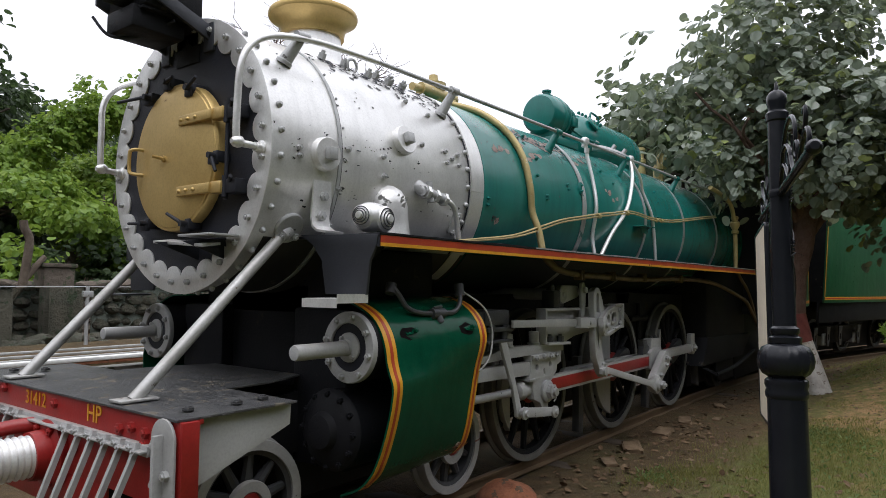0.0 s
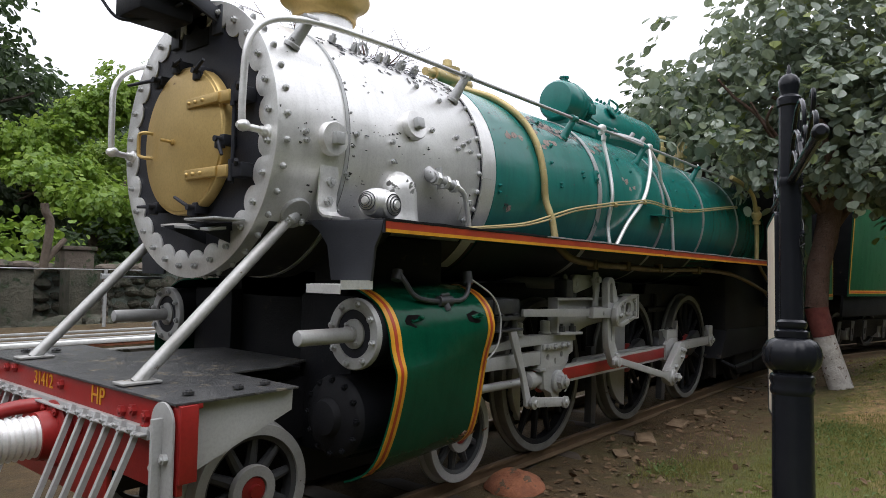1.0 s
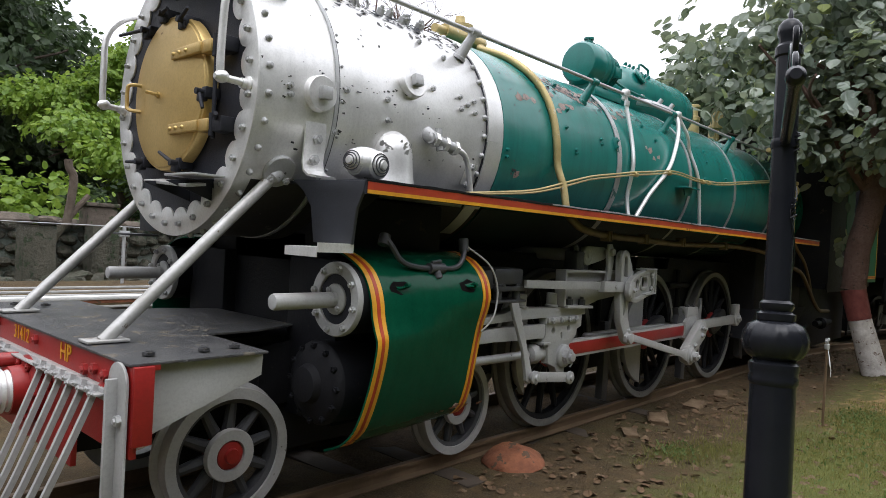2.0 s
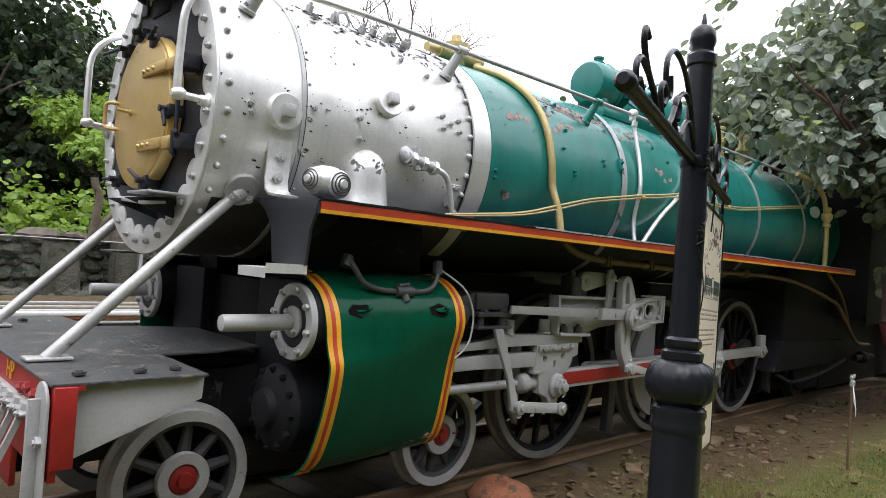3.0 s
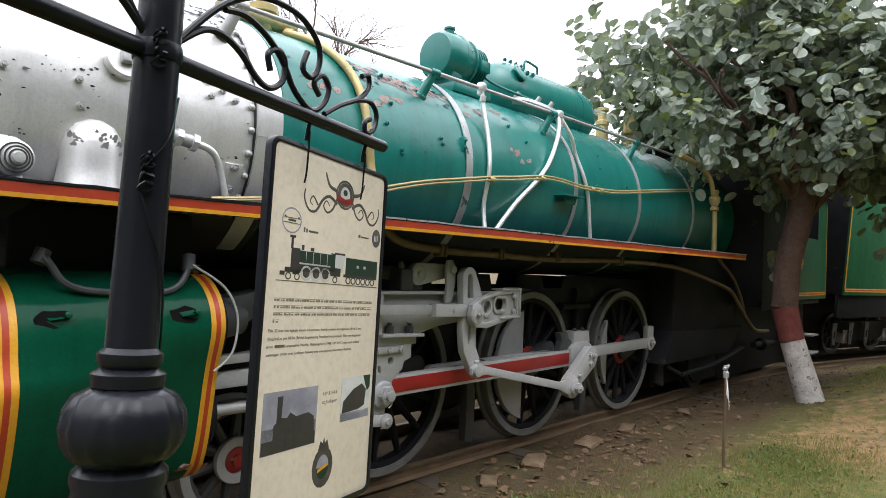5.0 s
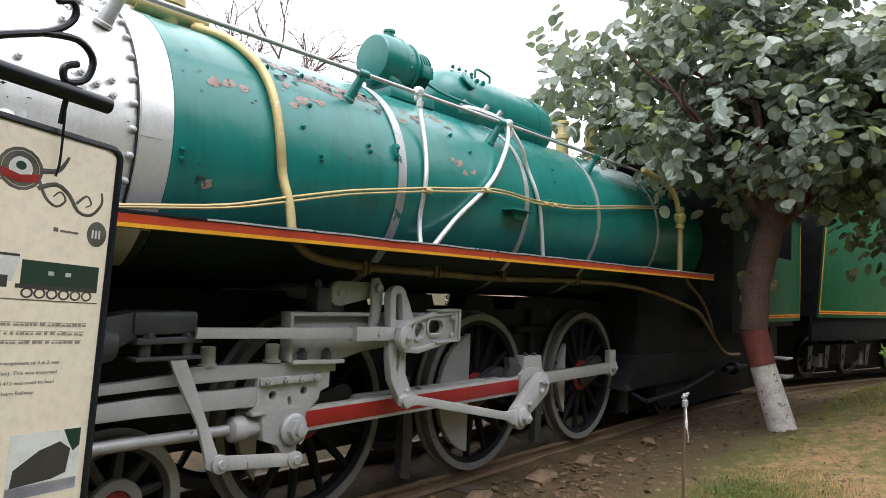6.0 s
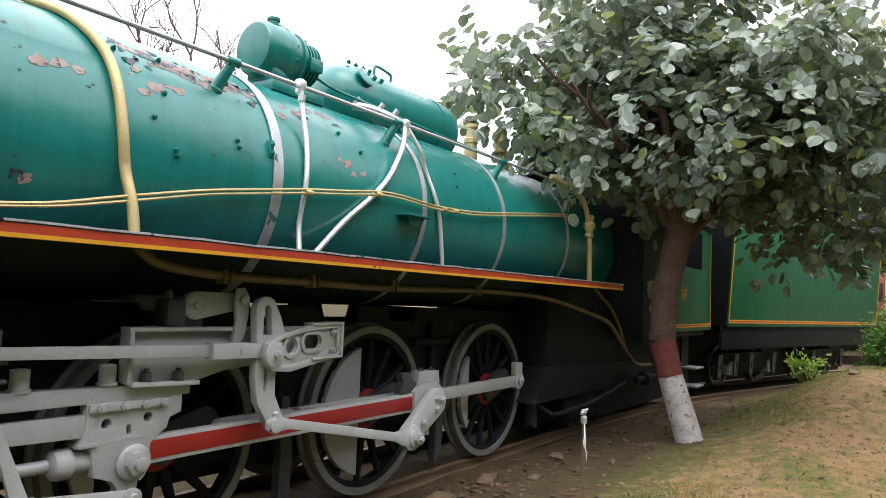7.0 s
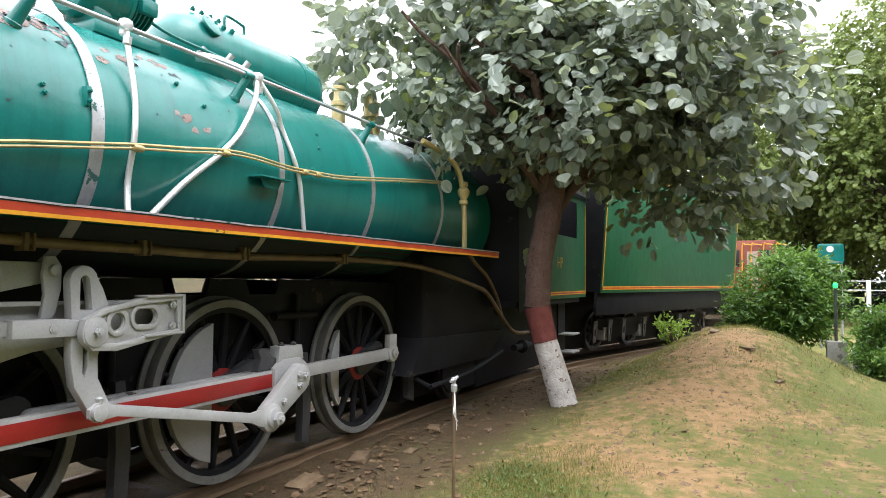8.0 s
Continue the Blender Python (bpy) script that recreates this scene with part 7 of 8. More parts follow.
# ornament with a round badge
OX, OZ = 0.555, 1.892
for s in (1, -1):
    for pts, wd in (([(0.03, OZ - 0.03), (0.06, OZ - 0.015), (0.085, OZ - 0.03), (0.105, OZ - 0.06), (0.13, OZ - 0.062), (0.148, OZ - 0.035), (0.146, OZ - 0.012)], 0.0032),
                    ([(0.035, OZ + 0.005), (0.06, OZ + 0.012), (0.072, OZ + 0.03), (0.078, OZ + 0.045)], 0.0036),
                    ([(0.03, OZ - 0.012), (0.045, OZ - 0.045), (0.065, OZ - 0.058), (0.08, OZ - 0.043), (0.07, OZ - 0.028), (0.058, OZ - 0.04)], 0.0022),
                    ([(0.10, OZ - 0.045), (0.118, OZ - 0.025), (0.128, OZ - 0.04), (0.118, OZ - 0.048)], 0.0018)):
        part("ornament", tube(B(), [(OX + x * s, YF + 0.0015, z) for x, z in pts], wd * 1.6, 5, 3, 0.4), PRINT_D, board_)
part("badge", plate(B(), arc(OX, OZ, 0.040, sx=0.9), [arc(OX, OZ, 0.035, sx=0.9)], YF, YF + 0.004, 0.0005), PRINT_D, board_)
part("badge", plate(B(), arc(OX, OZ, 0.033, sx=0.9), [arc(OX, OZ, 0.022, sx=0.9)], YF + 0.0006, YF + 0.004, 0.0005), PRINT_D, board_)
part("badge", plate(B(), arc(OX, OZ + 0.004, 0.019, sx=0.9), (), YF + 0.0006, YF + 0.004, 0.0005), PRINT_W, board_)
part("badge_core", plate(B(), arc(OX, OZ + 0.006, 0.008), (), YF, YF + 0.004, 0.0005), PRINT_G, board_)
part("badge_band", plate(B(), [(OX - 0.030, OZ - 0.004), (OX, OZ - 0.012), (OX + 0.030, OZ - 0.004), (OX + 0.034, OZ - 0.018), (OX, OZ - 0.026), (OX - 0.034, OZ - 0.018)], (), YF - 0.0006, YF + 0.004, 0.0005), RED, board_)
part("badge", plate(B(), arc(0.372, 1.795, 0.031), [arc(0.372, 1.795, 0.0285)], YF, YF + 0.004, 0.0005), PRINT_S, board_)
ink("caption_bar", [(0.345, 0.399, 1.800, 1.8015), (0.345, 0.399, 1.788, 1.7895), (0.36, 0.384, 1.793, 1.797), (0.348, 0.353, 1.80, 1.805), (0.391, 0.396, 1.80, 1.805)], PRINT_D)
ink("caption_bar", [(0.412, 0.417, 1.772, 1.784), (0.42, 0.425, 1.772, 1.782), (0.43, 0.462, 1.774, 1.779), (0.62, 0.628, 1.785, 1.793), (0.632, 0.665, 1.786, 1.790)], PRINT_T)
part("badge", plate(B(), arc(0.700, 1.792, 0.026, sx=0.72), (), YF, YF + 0.004, 0.0005), PRINT_D, board_)
ink("badge_core", [(0.690, 0.6935, 1.783, 1.80), (0.6965, 0.70, 1.783, 1.80), (0.703, 0.7065, 1.783, 1.80)], PRINT_W)
# printed engine and tender, side view, chimney first
EZ = 1.652
ink("engine_print", [(0.375, 0.382, EZ + 0.075, EZ + 0.105), (0.37, 0.388, EZ + 0.102, EZ + 0.108), (0.377, 0.405, EZ + 0.03, EZ + 0.078), (0.405, 0.515, EZ + 0.022, EZ + 0.040), (0.36, 0.41, EZ + 0.018, EZ + 0.030), (0.41, 0.41 + 0.008, EZ + 0.075, EZ + 0.088), (0.44, 0.452, EZ + 0.075, EZ + 0.084), (0.515, 0.555, EZ + 0.018, EZ + 0.04), (0.568, 0.712, EZ + 0.018, EZ + 0.026), (0.53, 0.57, EZ + 0.076, EZ + 0.081), (0.345, 0.36, EZ + 0.01, EZ + 0.02)], INK)
ink("engine_print", [(0.405, 0.515, EZ + 0.044, EZ + 0.074), (0.515, 0.532, EZ + 0.03, EZ + 0.078), (0.575, 0.712, EZ + 0.026, EZ + 0.072), (0.385, 0.405, EZ + 0.014, EZ + 0.024)], PRINT_G)
ink("engine_line", [(0.405, 0.53, EZ + 0.0735, EZ + 0.0750), (0.405, 0.515, EZ + 0.0405, EZ + 0.0425), (0.425, 0.4275, EZ + 0.044, EZ + 0.073), (0.45, 0.4525, EZ + 0.044, EZ + 0.073), (0.475, 0.4775, EZ + 0.044, EZ + 0.073), (0.50, 0.5025, EZ + 0.044, EZ + 0.073), (0.62, 0.63, EZ + 0.046, EZ + 0.054), (0.65, 0.66, EZ + 0.046, EZ + 0.054)], PRINT_W)
part("engine_cab", plate(B(), [(0.535, EZ + 0.03), (0.562, EZ + 0.03), (0.572, EZ + 0.076), (0.535, EZ + 0.076)], (), YF, YF + 0.004, 0.0003), PRINT_W, board_)
for x, r, hub in ((0.372, 0.009, 0), (0.40, 0.009, 0), (0.430, 0.019, 1), (0.464, 0.019, 1), (0.498, 0.019, 1), (0.535, 0.009, 0), (0.588, 0.010, 0), (0.609, 0.010, 0), (0.630, 0.010, 0), (0.651, 0.010, 0), (0.672, 0.010, 0), (0.693, 0.010, 0)):
    part("wheel_print", plate(B(), arc(x, EZ + r, r, n=14), [arc(x, EZ + r, r * 0.72, n=14)], YF - 0.001, YF + 0.003, 0.0003), PRINT_W if hub else PRINT_D, board_)
    if hub:
        part("wheel_print", plate(B(), arc(x, EZ + r, r * 0.6, n=12), (), YF - 0.0008, YF + 0.003, 0.0003), PRINT_D, board_)
ink("rule", [(0.335, 0.715, EZ - 0.004, EZ - 0.0022)], PRINT_D)
# the upper paragraph is too small to read: bars, word by word
rng = random.Random(3)
for z, xe in ((1.603, 0.70), (1.586, 0.70), (1.569, 0.70), (1.552, 0.355)):
    rows_, x = [], 0.335
    while x < xe - 0.008:
        w = min(rng.uniform(0.004, 0.009), xe - x)
        h = rng.uniform(0.0030, 0.0058)
        rows_.append((x, x + w, z - 0.003, z - 0.003 + h))
        rows_.append((x, x + w + 0.002, z + 0.003, z + 0.0042))
        x += w + rng.choice((0.0018, 0.0018, 0.005))
    ink("text_line", rows_, PRINT_F)
for k, txt in enumerate(("This 37 ton metregauge steam locomotive, having a wheel arrangement of 4-6-2 was", "designed as per BESA (British Engineering Standard Association). This was imported", "from             Locomotive Works, Philadelphia in 1948. HP/31412 was used to haul", "passenger trains over Jodhpur Railway and subsequently Northern Railway.")):
    part("text_line", letters(txt, 0.0098, Matrix.Translation((0.322, YF, 1.530 - 0.0185 * k)) @ pose(0, 0, 0, 90), 0.0008, "LEFT"), PRINT_T, board_)
ink("text_line", [(0.3465, 0.376, 1.490, 1.4965)], PRINT_T)
# two small photographs
ink("photo_print", [(0.325, 0.500, 1.180, 1.325)], PRINT_S)
ink("photo_ground", [(0.326, 0.499, 1.181, 1.240)], PRINT_D)
bm = box(B(), 0.327, 0.498, YF - 0.0015, YF, 1.181, 1.212)
plate(bm, [(0.36, 1.205), (0.36, 1.245), (0.38, 1.262), (0.40, 1.258), (0.41, 1.27), (0.43, 1.258), (0.47, 1.262), (0.49, 1.25), (0.495, 1.205)], (), YF - 0.0018, YF, 0.0002)
plate(bm, [(0.368, 1.25), (0.368, 1.312), (0.384, 1.312), (0.382, 1.25)], (), YF - 0.0018, YF, 0.0002)
for x in (0.385, 0.41, 0.437):
    plate(bm, arc(x, 1.205, 0.016, n=12), (), YF - 0.0022, YF, 0.0002)
part("photo_engine", bm, INK, board_)
ink("photo_light", [(0.365, 0.485, 1.228, 1.231), (0.425, 0.44, 1.24, 1.25), (0.46, 0.475, 1.235, 1.255), (0.34, 0.36, 1.20, 1.205)], PRINT_S)
ink("photo_print", [(0.590, 0.712, 1.215, 1.335)], PRINT_W)
ink("photo_ground", [(0.591, 0.711, 1.216, 1.238)], PRINT_S)
part("photo_engine", plate(B(), [(0.597, 1.238), (0.665, 1.242), (0.69, 1.25), (0.695, 1.295), (0.675, 1.312), (0.655, 1.305), (0.64, 1.30), (0.60, 1.27)], (), YF - 0.0015, YF, 0.0002), INK, board_)
part("photo_leaves", plate(B(), [(0.68, 1.334), (0.711, 1.334), (0.711, 1.30), (0.70, 1.29), (0.69, 1.31)], (), YF - 0.002, YF, 0.0002), PRINT_G, board_)
for k, txt in enumerate(("HP 31414", "at Jodhpur")):
    part("caption", letters(txt, 0.0135, Matrix.Translation((0.546, YF, 1.300 - 0.021 * k)) @ pose(0, 0, 0, 90), 0.001), PRINT_T, board_)
CX, CZ = 0.535, 1.128
part("crest", plate(B(), arc(CX, CZ, 0.052, sx=0.72), [arc(CX, CZ, 0.032, sx=0.72)], YF, YF + 0.004, 0.0005), PRINT_D, board_)
part("crest", plate(B(), [(CX - 0.02, CZ + 0.045), (CX - 0.012, CZ + 0.068), (CX - 0.004, CZ + 0.06), (CX, CZ + 0.075), (CX + 0.004, CZ + 0.06), (CX + 0.012, CZ + 0.068), (CX + 0.02, CZ + 0.045)], (), YF, YF + 0.004, 0.0005), PRINT_D, board_)
part("crest_sky", plate(B(), arc(CX, CZ, 0.031, 0, 180, 14, 0.72), (), YF + 0.0006, YF + 0.004, 0.0003), PRINT_S, board_)
part("crest_green", plate(B(), arc(CX, CZ, 0.031, 180, 360, 14, 0.72), (), YF + 0.0006, YF + 0.004, 0.0003), PRINT_G, board_)
part("crest_band", plate(B(), [(CX - 0.018, CZ - 0.012), (CX + 0.018, CZ + 0.0), (CX + 0.018, CZ + 0.008), (CX - 0.018, CZ - 0.004)], (), YF, YF + 0.004, 0.0003), YELLOW, board_)

# bring the printed face to the board's true size
fit_board = Matrix.Translation((0.298, 0, 1.205)) @ Matrix.Diagonal((0.453 / 0.44, 1, 0.785 / 0.925, 1)) @ Matrix.Translation((-0.295, 0, -1.06))
flatten = Matrix.Translation((0, 0.012, 0)) @ Matrix.Diagonal((1, 0.14, 1, 1)) @ Matrix.Translation((0, -0.012, 0))
for ob in board_.children:
    kind = ob.name.split(".")[0].split("_")[0]
    if kind in ("photo", "crest") or ob.name.split(".")[0] == "caption":
        ob.data.transform(Matrix.Translation((0, 0, 0.045 if kind == "crest" else 0.062)))
for ob in [board_] + list(board_.children):
    ob.data.transform(fit_board)
    if ob is not board_ and not ob.name.startswith("board_frame"):
        ob.data.transform(flatten)

# ---- standpipe ----
tap = thing("standpipe_tap", (9.36, -2.295, -0.12), "thin rusty standpipe with a small sprinkler head and loose wires", "tap")
part("pipe", rod(B(), (9.36, -2.295, -0.18), (9.36, -2.295, 0.80), 0.013, None, 10), STEEL, tap)
part("head", lathe(rod(B(), (9.30, -2.295, 0.865), (9.42, -2.295, 0.885), 0.012), [(0.022, 0.78), (0.026, 0.795), (0.026, 0.83), (0.015, 0.84), (0.015, 0.865), (0.024, 0.87), (0.02, 0.89)], (9.36, -2.295, 0), n=14), SILVER_D, tap)
for k in range(3):
    part("wire", tube(B(), [(9.35, -2.305, 0.79), (9.30 - 0.01 * k, -2.335, 0.71), (9.265 - 0.02 * k, -2.355, 0.64), (9.26 + 0.012 * k, -2.365, 0.51 + 0.03 * k)], 0.0022, 5), WHITE, tap)

# ---- the large clay dish and stones by the front bogie ----
bm = lathe(B(), [(0.25, 0.0), (0.265, 0.02), (0.255, 0.05), (0.22, 0.09), (0.17, 0.125), (0.11, 0.15), (0.05, 0.165), (0.0005, 0.168)], (5.88, -0.83, -0.11), n=40)
for v in bm.verts:
    v.co += Vector((0.03 * noise.noise(v.co * 5), 0.03 * noise.noise(v.co * 5 + Vector((7, 0, 0))), 0.04 * noise.noise(v.co * 6) + 0.012 * noise.noise(v.co * 18)))
mono("clay_boulder", bm, TERRA, "low rounded terracotta-red boulder on the earth beside the rail", "boulder")

# ---- behind the engine: rockery, walls, rails ----
def stone_mesh(name, sx, sy, sz, seed, material):
    rng = random.Random(seed)
    bm = B()
    bmesh.ops.create_icosphere(bm, subdivisions=2, radius=0.5)
    for v in bm.verts:
        v.co = v.co * (1 + 0.28 * noise.noise(v.co * 2.2 + Vector((seed, 0, 0))))
        v.co.x, v.co.y, v.co.z = v.co.x * sx, v.co.y * sy, v.co.z * sz
    return finish(name, bm, material, 30)


STONES = [stone_mesh("stone", 1, 0.8, 0.6, k, COBBLE) for k in range(5)]
ROCKS = [stone_mesh("stone", 1, 0.8, 0.5, k + 9, ROCK) for k in range(5)]


def stone_wall(name, x0, x1, y, z1, label, seed, thick=0.4, size=0.34, lean=0.0):
    rng = random.Random(seed)
    w = thing(name, ((x0 + x1) / 2, y, -0.2), label, "wall", kind="structure")
    part("wall_core", box(B(), x0, x1, y, y + thick, -0.3, z1 - 0.05, 0.02), CONCRETE, w)
    n, far = 0, y > 5
    low = 0.86 if far else -0.1
    for j in range(int((z1 - low) / (size * 0.55)) + 1):
        x = x0
        while x < x1 and n < 290:
            s = size * rng.uniform(0.7, 1.25)
            ob = part("stone", rng.choice(ROCKS if far else STONES), ROCK if far else COBBLE, w)
            ob.matrix_basis = Matrix.Translation((x + s / 2, y + rng.uniform(-0.02, 0.03), low + j * size * 0.55 + rng.uniform(-0.02, 0.02))) @ pose(0, 0, 0, rng.uniform(-12, 12), rng.uniform(-8, 8), rng.uniform(-15, 15)) @ Matrix.Diagonal((s, s, s, 1))
            x += s * 0.92
            n += 1
    return w


ter = thing("terrace", (6, 20, 0), "raised earth terrace beyond the engine with a pebble-faced edge", "terrace", kind="structure")
part("earth", box(B(), -30, 26, 3.7, 60, -0.4, 0.88, 0.02), GROUND, ter)
stone_wall("wall_rear", 1.5, 11.0, 3.5, 0.84, "pebble-faced retaining wall of the terrace", 1, 0.25, 0.20)
stone_wall("wall_far", 2.5, 10.5, 7.6, 1.62, "rubble wall of the rockery", 2, 0.5, 0.21)
kb = thing("terrace_kerb", (5, 3.5, 0.74), "white painted kerb along the terrace edge", "kerb", kind="structure")
part("white_edge", box(B(), -6, 16, 3.40, 3.52, 0.878, 0.922, 0.01), WHITE, kb)
part("red_edge", box(B(), -6, 16, 3.41, 3.50, 0.845, 0.877, 0.004), TERRA, kb)
for k, (y, z) in enumerate(((3.78, 0.80), (4.2, 0.80), (4.7, 0.80))):
    tagged(new("toy_rail", finish("toy_rail", box(B(), -6, 16, y, y + 0.03, 0.87, 0.908, 0.01), STRUT)), "narrow pale miniature railway rail on the terrace", "rail", "miniature rails")
GLASS = bpy.data.materials.new("fence_glass")
gt, gb_ = nodes_of(GLASS)
gb_.inputs["Base Color"].default_value = (0.70, 0.80, 0.76, 1)
gb_.inputs["Roughness"].default_value = 0.0
gb_.inputs["Transmission Weight"].default_value = 1.0
gb_.inputs["IOR"].default_value = 1.2
fence = thing("glass_fence", (4, 5.4, 0.74), "glass panel fence with steel posts on the terrace", "fence")
for k in range(9):
    x = -2.77 + 2.0 * k
    part("top_rail", rod(B(), (x, 5.4, 1.655), (x + 2.0, 5.4, 1.655), 0.006, None, 8), SILVER_D, fence)
    ps = part("post", rod(B(), (x, 5.4, 0.7), (x, 5.4, 1.665), 0.024), SILVER_D, fence)
    part("clamp", box(B(), x - 0.07, x + 0.07, 5.37, 5.43, 1.52, 1.60, 0.01), SILVER_D, ps)
    pn = part("pane", box(B(), x + 0.05, x + 1.95, 5.395, 5.405, 0.92, 1.64, 0.002), GLASS, fence)
    pn.visible_shadow = False
for x, y, s, seed in ((5.08, 7.75, 0.5, 1), (5.5, 7.8, 0.5, 2), (4.5, 7.7, 0.6, 3), (7.1, 7.7, 0.6, 4), (6.3, 7.6, 0.45, 5), (6.7, 7.8, 0.5, 6), (3.7, 7.8, 0.6, 7), (5.3, 7.5, 0.4, 8)):
    ob = tagged(new("rock", stone_mesh("rock", s * 1.2, s * 0.8, s * 0.36, seed + 20, ROCK)), "flat weathered rock laid on the rockery wall", "rock", "rockery stones")
    ob.location = (x, y, 1.62 + 0.10 * s)
for x, y, w, h in ((5.32, 7.0, 0.45, 1.20), (4.35, 6.5, 0.38, 0.80), (8.9, 8.4, 1.2, 1.4)):
    bl_ = thing("concrete_pillar", (x, y, 0.74), "weathered square brown stone block of the rockery", "pillar", "concrete pillars")
    part("shaft", box(B(), x, x + w, y, y + w * 0.8, 0.7, 0.74 + h, 0.02), ROCK, bl_)
    part("cap", box(B(), x - 0.03, x + w + 0.03, y - 0.03, y + w * 0.8 + 0.03, 0.74 + h, 0.80 + h, 0.01), ROCK, bl_)
rng = random.Random(9)
for k in range(70):
    s = rng.uniform(0.14, 0.42)
    x, y = rng.uniform(3.2, 7.6), rng.uniform(5.9, 7.5)
    ob = tagged(new("rock", ROCKS[k % 5]), "rough brown rubble stone heaped behind the glass fence", "rock", "rubble stones")
    ob.matrix_basis = Matrix.Translation((x, y, 0.87 + 0.16 * s)) @ pose(0, 0, 0, rng.uniform(-25, 25), rng.uniform(-25, 25), rng.uniform(0, 360)) @ Matrix.Diagonal((s, s, s * 0.9, 1))

# trees beyond the engine
rng = random.Random(14)
big = []
for k in range(34):
    an, z = k * 2.4, 0.9 + 4.7 * ((k * 0.618) % 1.0)
    w = 2.2 * math.sqrt(max(0.15, 1 - ((z - 3.2) / 2.9) ** 2)) * rng.uniform(0.35, 1.0)
    big.append(((w * math.cos(an), w * math.sin(an), z), (rng.uniform(0.5, 0.85), rng.uniform(0.5, 0.85), rng.uniform(0.16, 0.30))))
tree("garden_tree", (7.5, 10.8, 0.6), 4.5, big, 17000, 0.11, LEAF_L, BARK_D, 31, "bright green broad-leaved tree on the rockery", group="garden trees")
tree("garden_tree", (9.9, 12.2, 0.6), 5.0, big, 14000, 0.12, LEAF_L, BARK_D, 32, "bright green broad-leaved tree on the rockery", group="garden trees")
tall = [((0, 0, 7.6), (2.6, 2.4, 2.4)), ((-1.4, 0.4, 5.6), (2.0, 1.9, 1.6)), ((1.5, -0.4, 5.4), (2.0, 1.9, 1.8)), ((0.2, 0.2, 3.4), (2.3, 2.1, 1.5))]
for k, (x, y, g) in enumerate(((8.0, 19.0, 0.72), (11.5, 21.0, 0.7), (4.3, 14.6, 1.0), (15.0, 24.0, 0.8), (1.2, 15.5, 1.05), (3.2, 19.5, 1.15), (6.6, 16.2, 0.66))):
    tree("shade_tree", (x, y, -0.1), 9.0 * g, [((c[0], c[1], c[2] * g), r) for c, r in tall] + [((0, 0, 1.6), (2.2, 2.0, 1.2))], 13500, 0.18, LEAF_D, BARK_D, 40 + k, "tall dark green shade tree", trunk_r=0.25, group="shade trees")
# fallen trunk, stripped and forked
bm = tube(B(), [(4.84, 7.0, 0.86), (4.82, 7.0, 1.06), (4.81, 7.0, 1.32), (4.90, 7.0, 1.46), (5.01, 7.0, 1.60), (5.04, 7.0, 1.74), (5.08, 7.0, 2.05), (5.10, 7.0, 2.35), (5.03, 7.0, 2.50), (5.01, 7.0, 2.62)], 0.07, 10, 4, 0.8)
tube(bm, [(5.02, 7.0, 1.70), (5.16, 7.02, 1.88), (5.34, 7.05, 2.10)], 0.055, 8, 4, 0.7)
mono("dead_stump", bm, BARK_T, "bare crooked dead tree trunk with a fork", "stump")
rng = random.Random(66)
for k, (x, y, r) in enumerate(((5.3, 8.6, 0.7), (6.3, 8.7, 0.8), (4.2, 8.7, 0.7), (7.3, 8.8, 0.8), (8.4, 9.0, 0.8))):
    b = thing("low_shrub", (x, y, 0.74), "loose bright green shrub between rockery stones", "shrub", "rockery shrubs")
    bm = B()
    for q in range(6):
        an = q * 1.05
        tube(bm, [(x, y, 0.7), (x + 0.2 * math.cos(an), y + 0.2 * math.sin(an), 1.2), (x + 0.45 * math.cos(an), y + 0.45 * math.sin(an), 1.8)], 0.018, 5, 2, 0.5)
    part("stems", bm, BARK, b)
    part("foliage", leaf_mesh("foliage", crown_spots(rng, [((x, y, 1.7), (r, r, 0.75))], 900, 0.13, 0.3, 0.2), LEAF_L if k % 2 == 0 else LEAF_D, "round"), LEAF_L if k % 2 == 0 else LEAF_D, b)
# belt of trees round the park, added unseen behind the path to cut skylight
src = tree("shade_tree", (8.0, -13.5, -0.1), 9.0, [((c[0] * 1.3, c[1] * 1.3, c[2]), tuple(q * 1.3 for q in r)) for c, r in tall] + [((0, 0, 1.8), (2.6, 2.4, 1.6))], 5000, 0.34, LEAF_D, BARK_D, 49, "tall dark green shade tree", trunk_r=0.28, group="shade trees")
rng = random.Random(8)
for x, y in ((3.5, -13.0), (-1.0, -13.0), (-5.5, -12.5), (-9.5, -11.0), (12.5, -13.0), (17.0, -14.0), (-13.0, -5.0), (-14.0, 2.0), (-11.0, 9.0), (-7.0, 15.0), (22.0, -17.0), (27.0, -19.0), (45.0, 4.0), (40.0, 14.0), (30.0, 20.0), (22.0, 24.0), (-2.0, 26.0), (50.0, -4.0), (48.0, -14.0)):
    copy_thing(src, pose(x, y, -0.1, 0, 0, rng.uniform(0, 360)))
# tree added to block sky light on the cab and through the crown
tree("shade_tree", (21.0, 2.6, -0.1), 8.0, [((0, 0, 5.4), (1.7, 1.7, 1.6)), ((0.4, -0.5, 3.9), (1.7, 1.6, 1.0)), ((-0.3, 0.6, 6.8), (1.3, 1.3, 1.0))], 6500, 0.22, LEAF_D, BARK_D, 48, "dark green tree added close behind the tender to block sky light", trunk_r=0.2, group="shade trees")
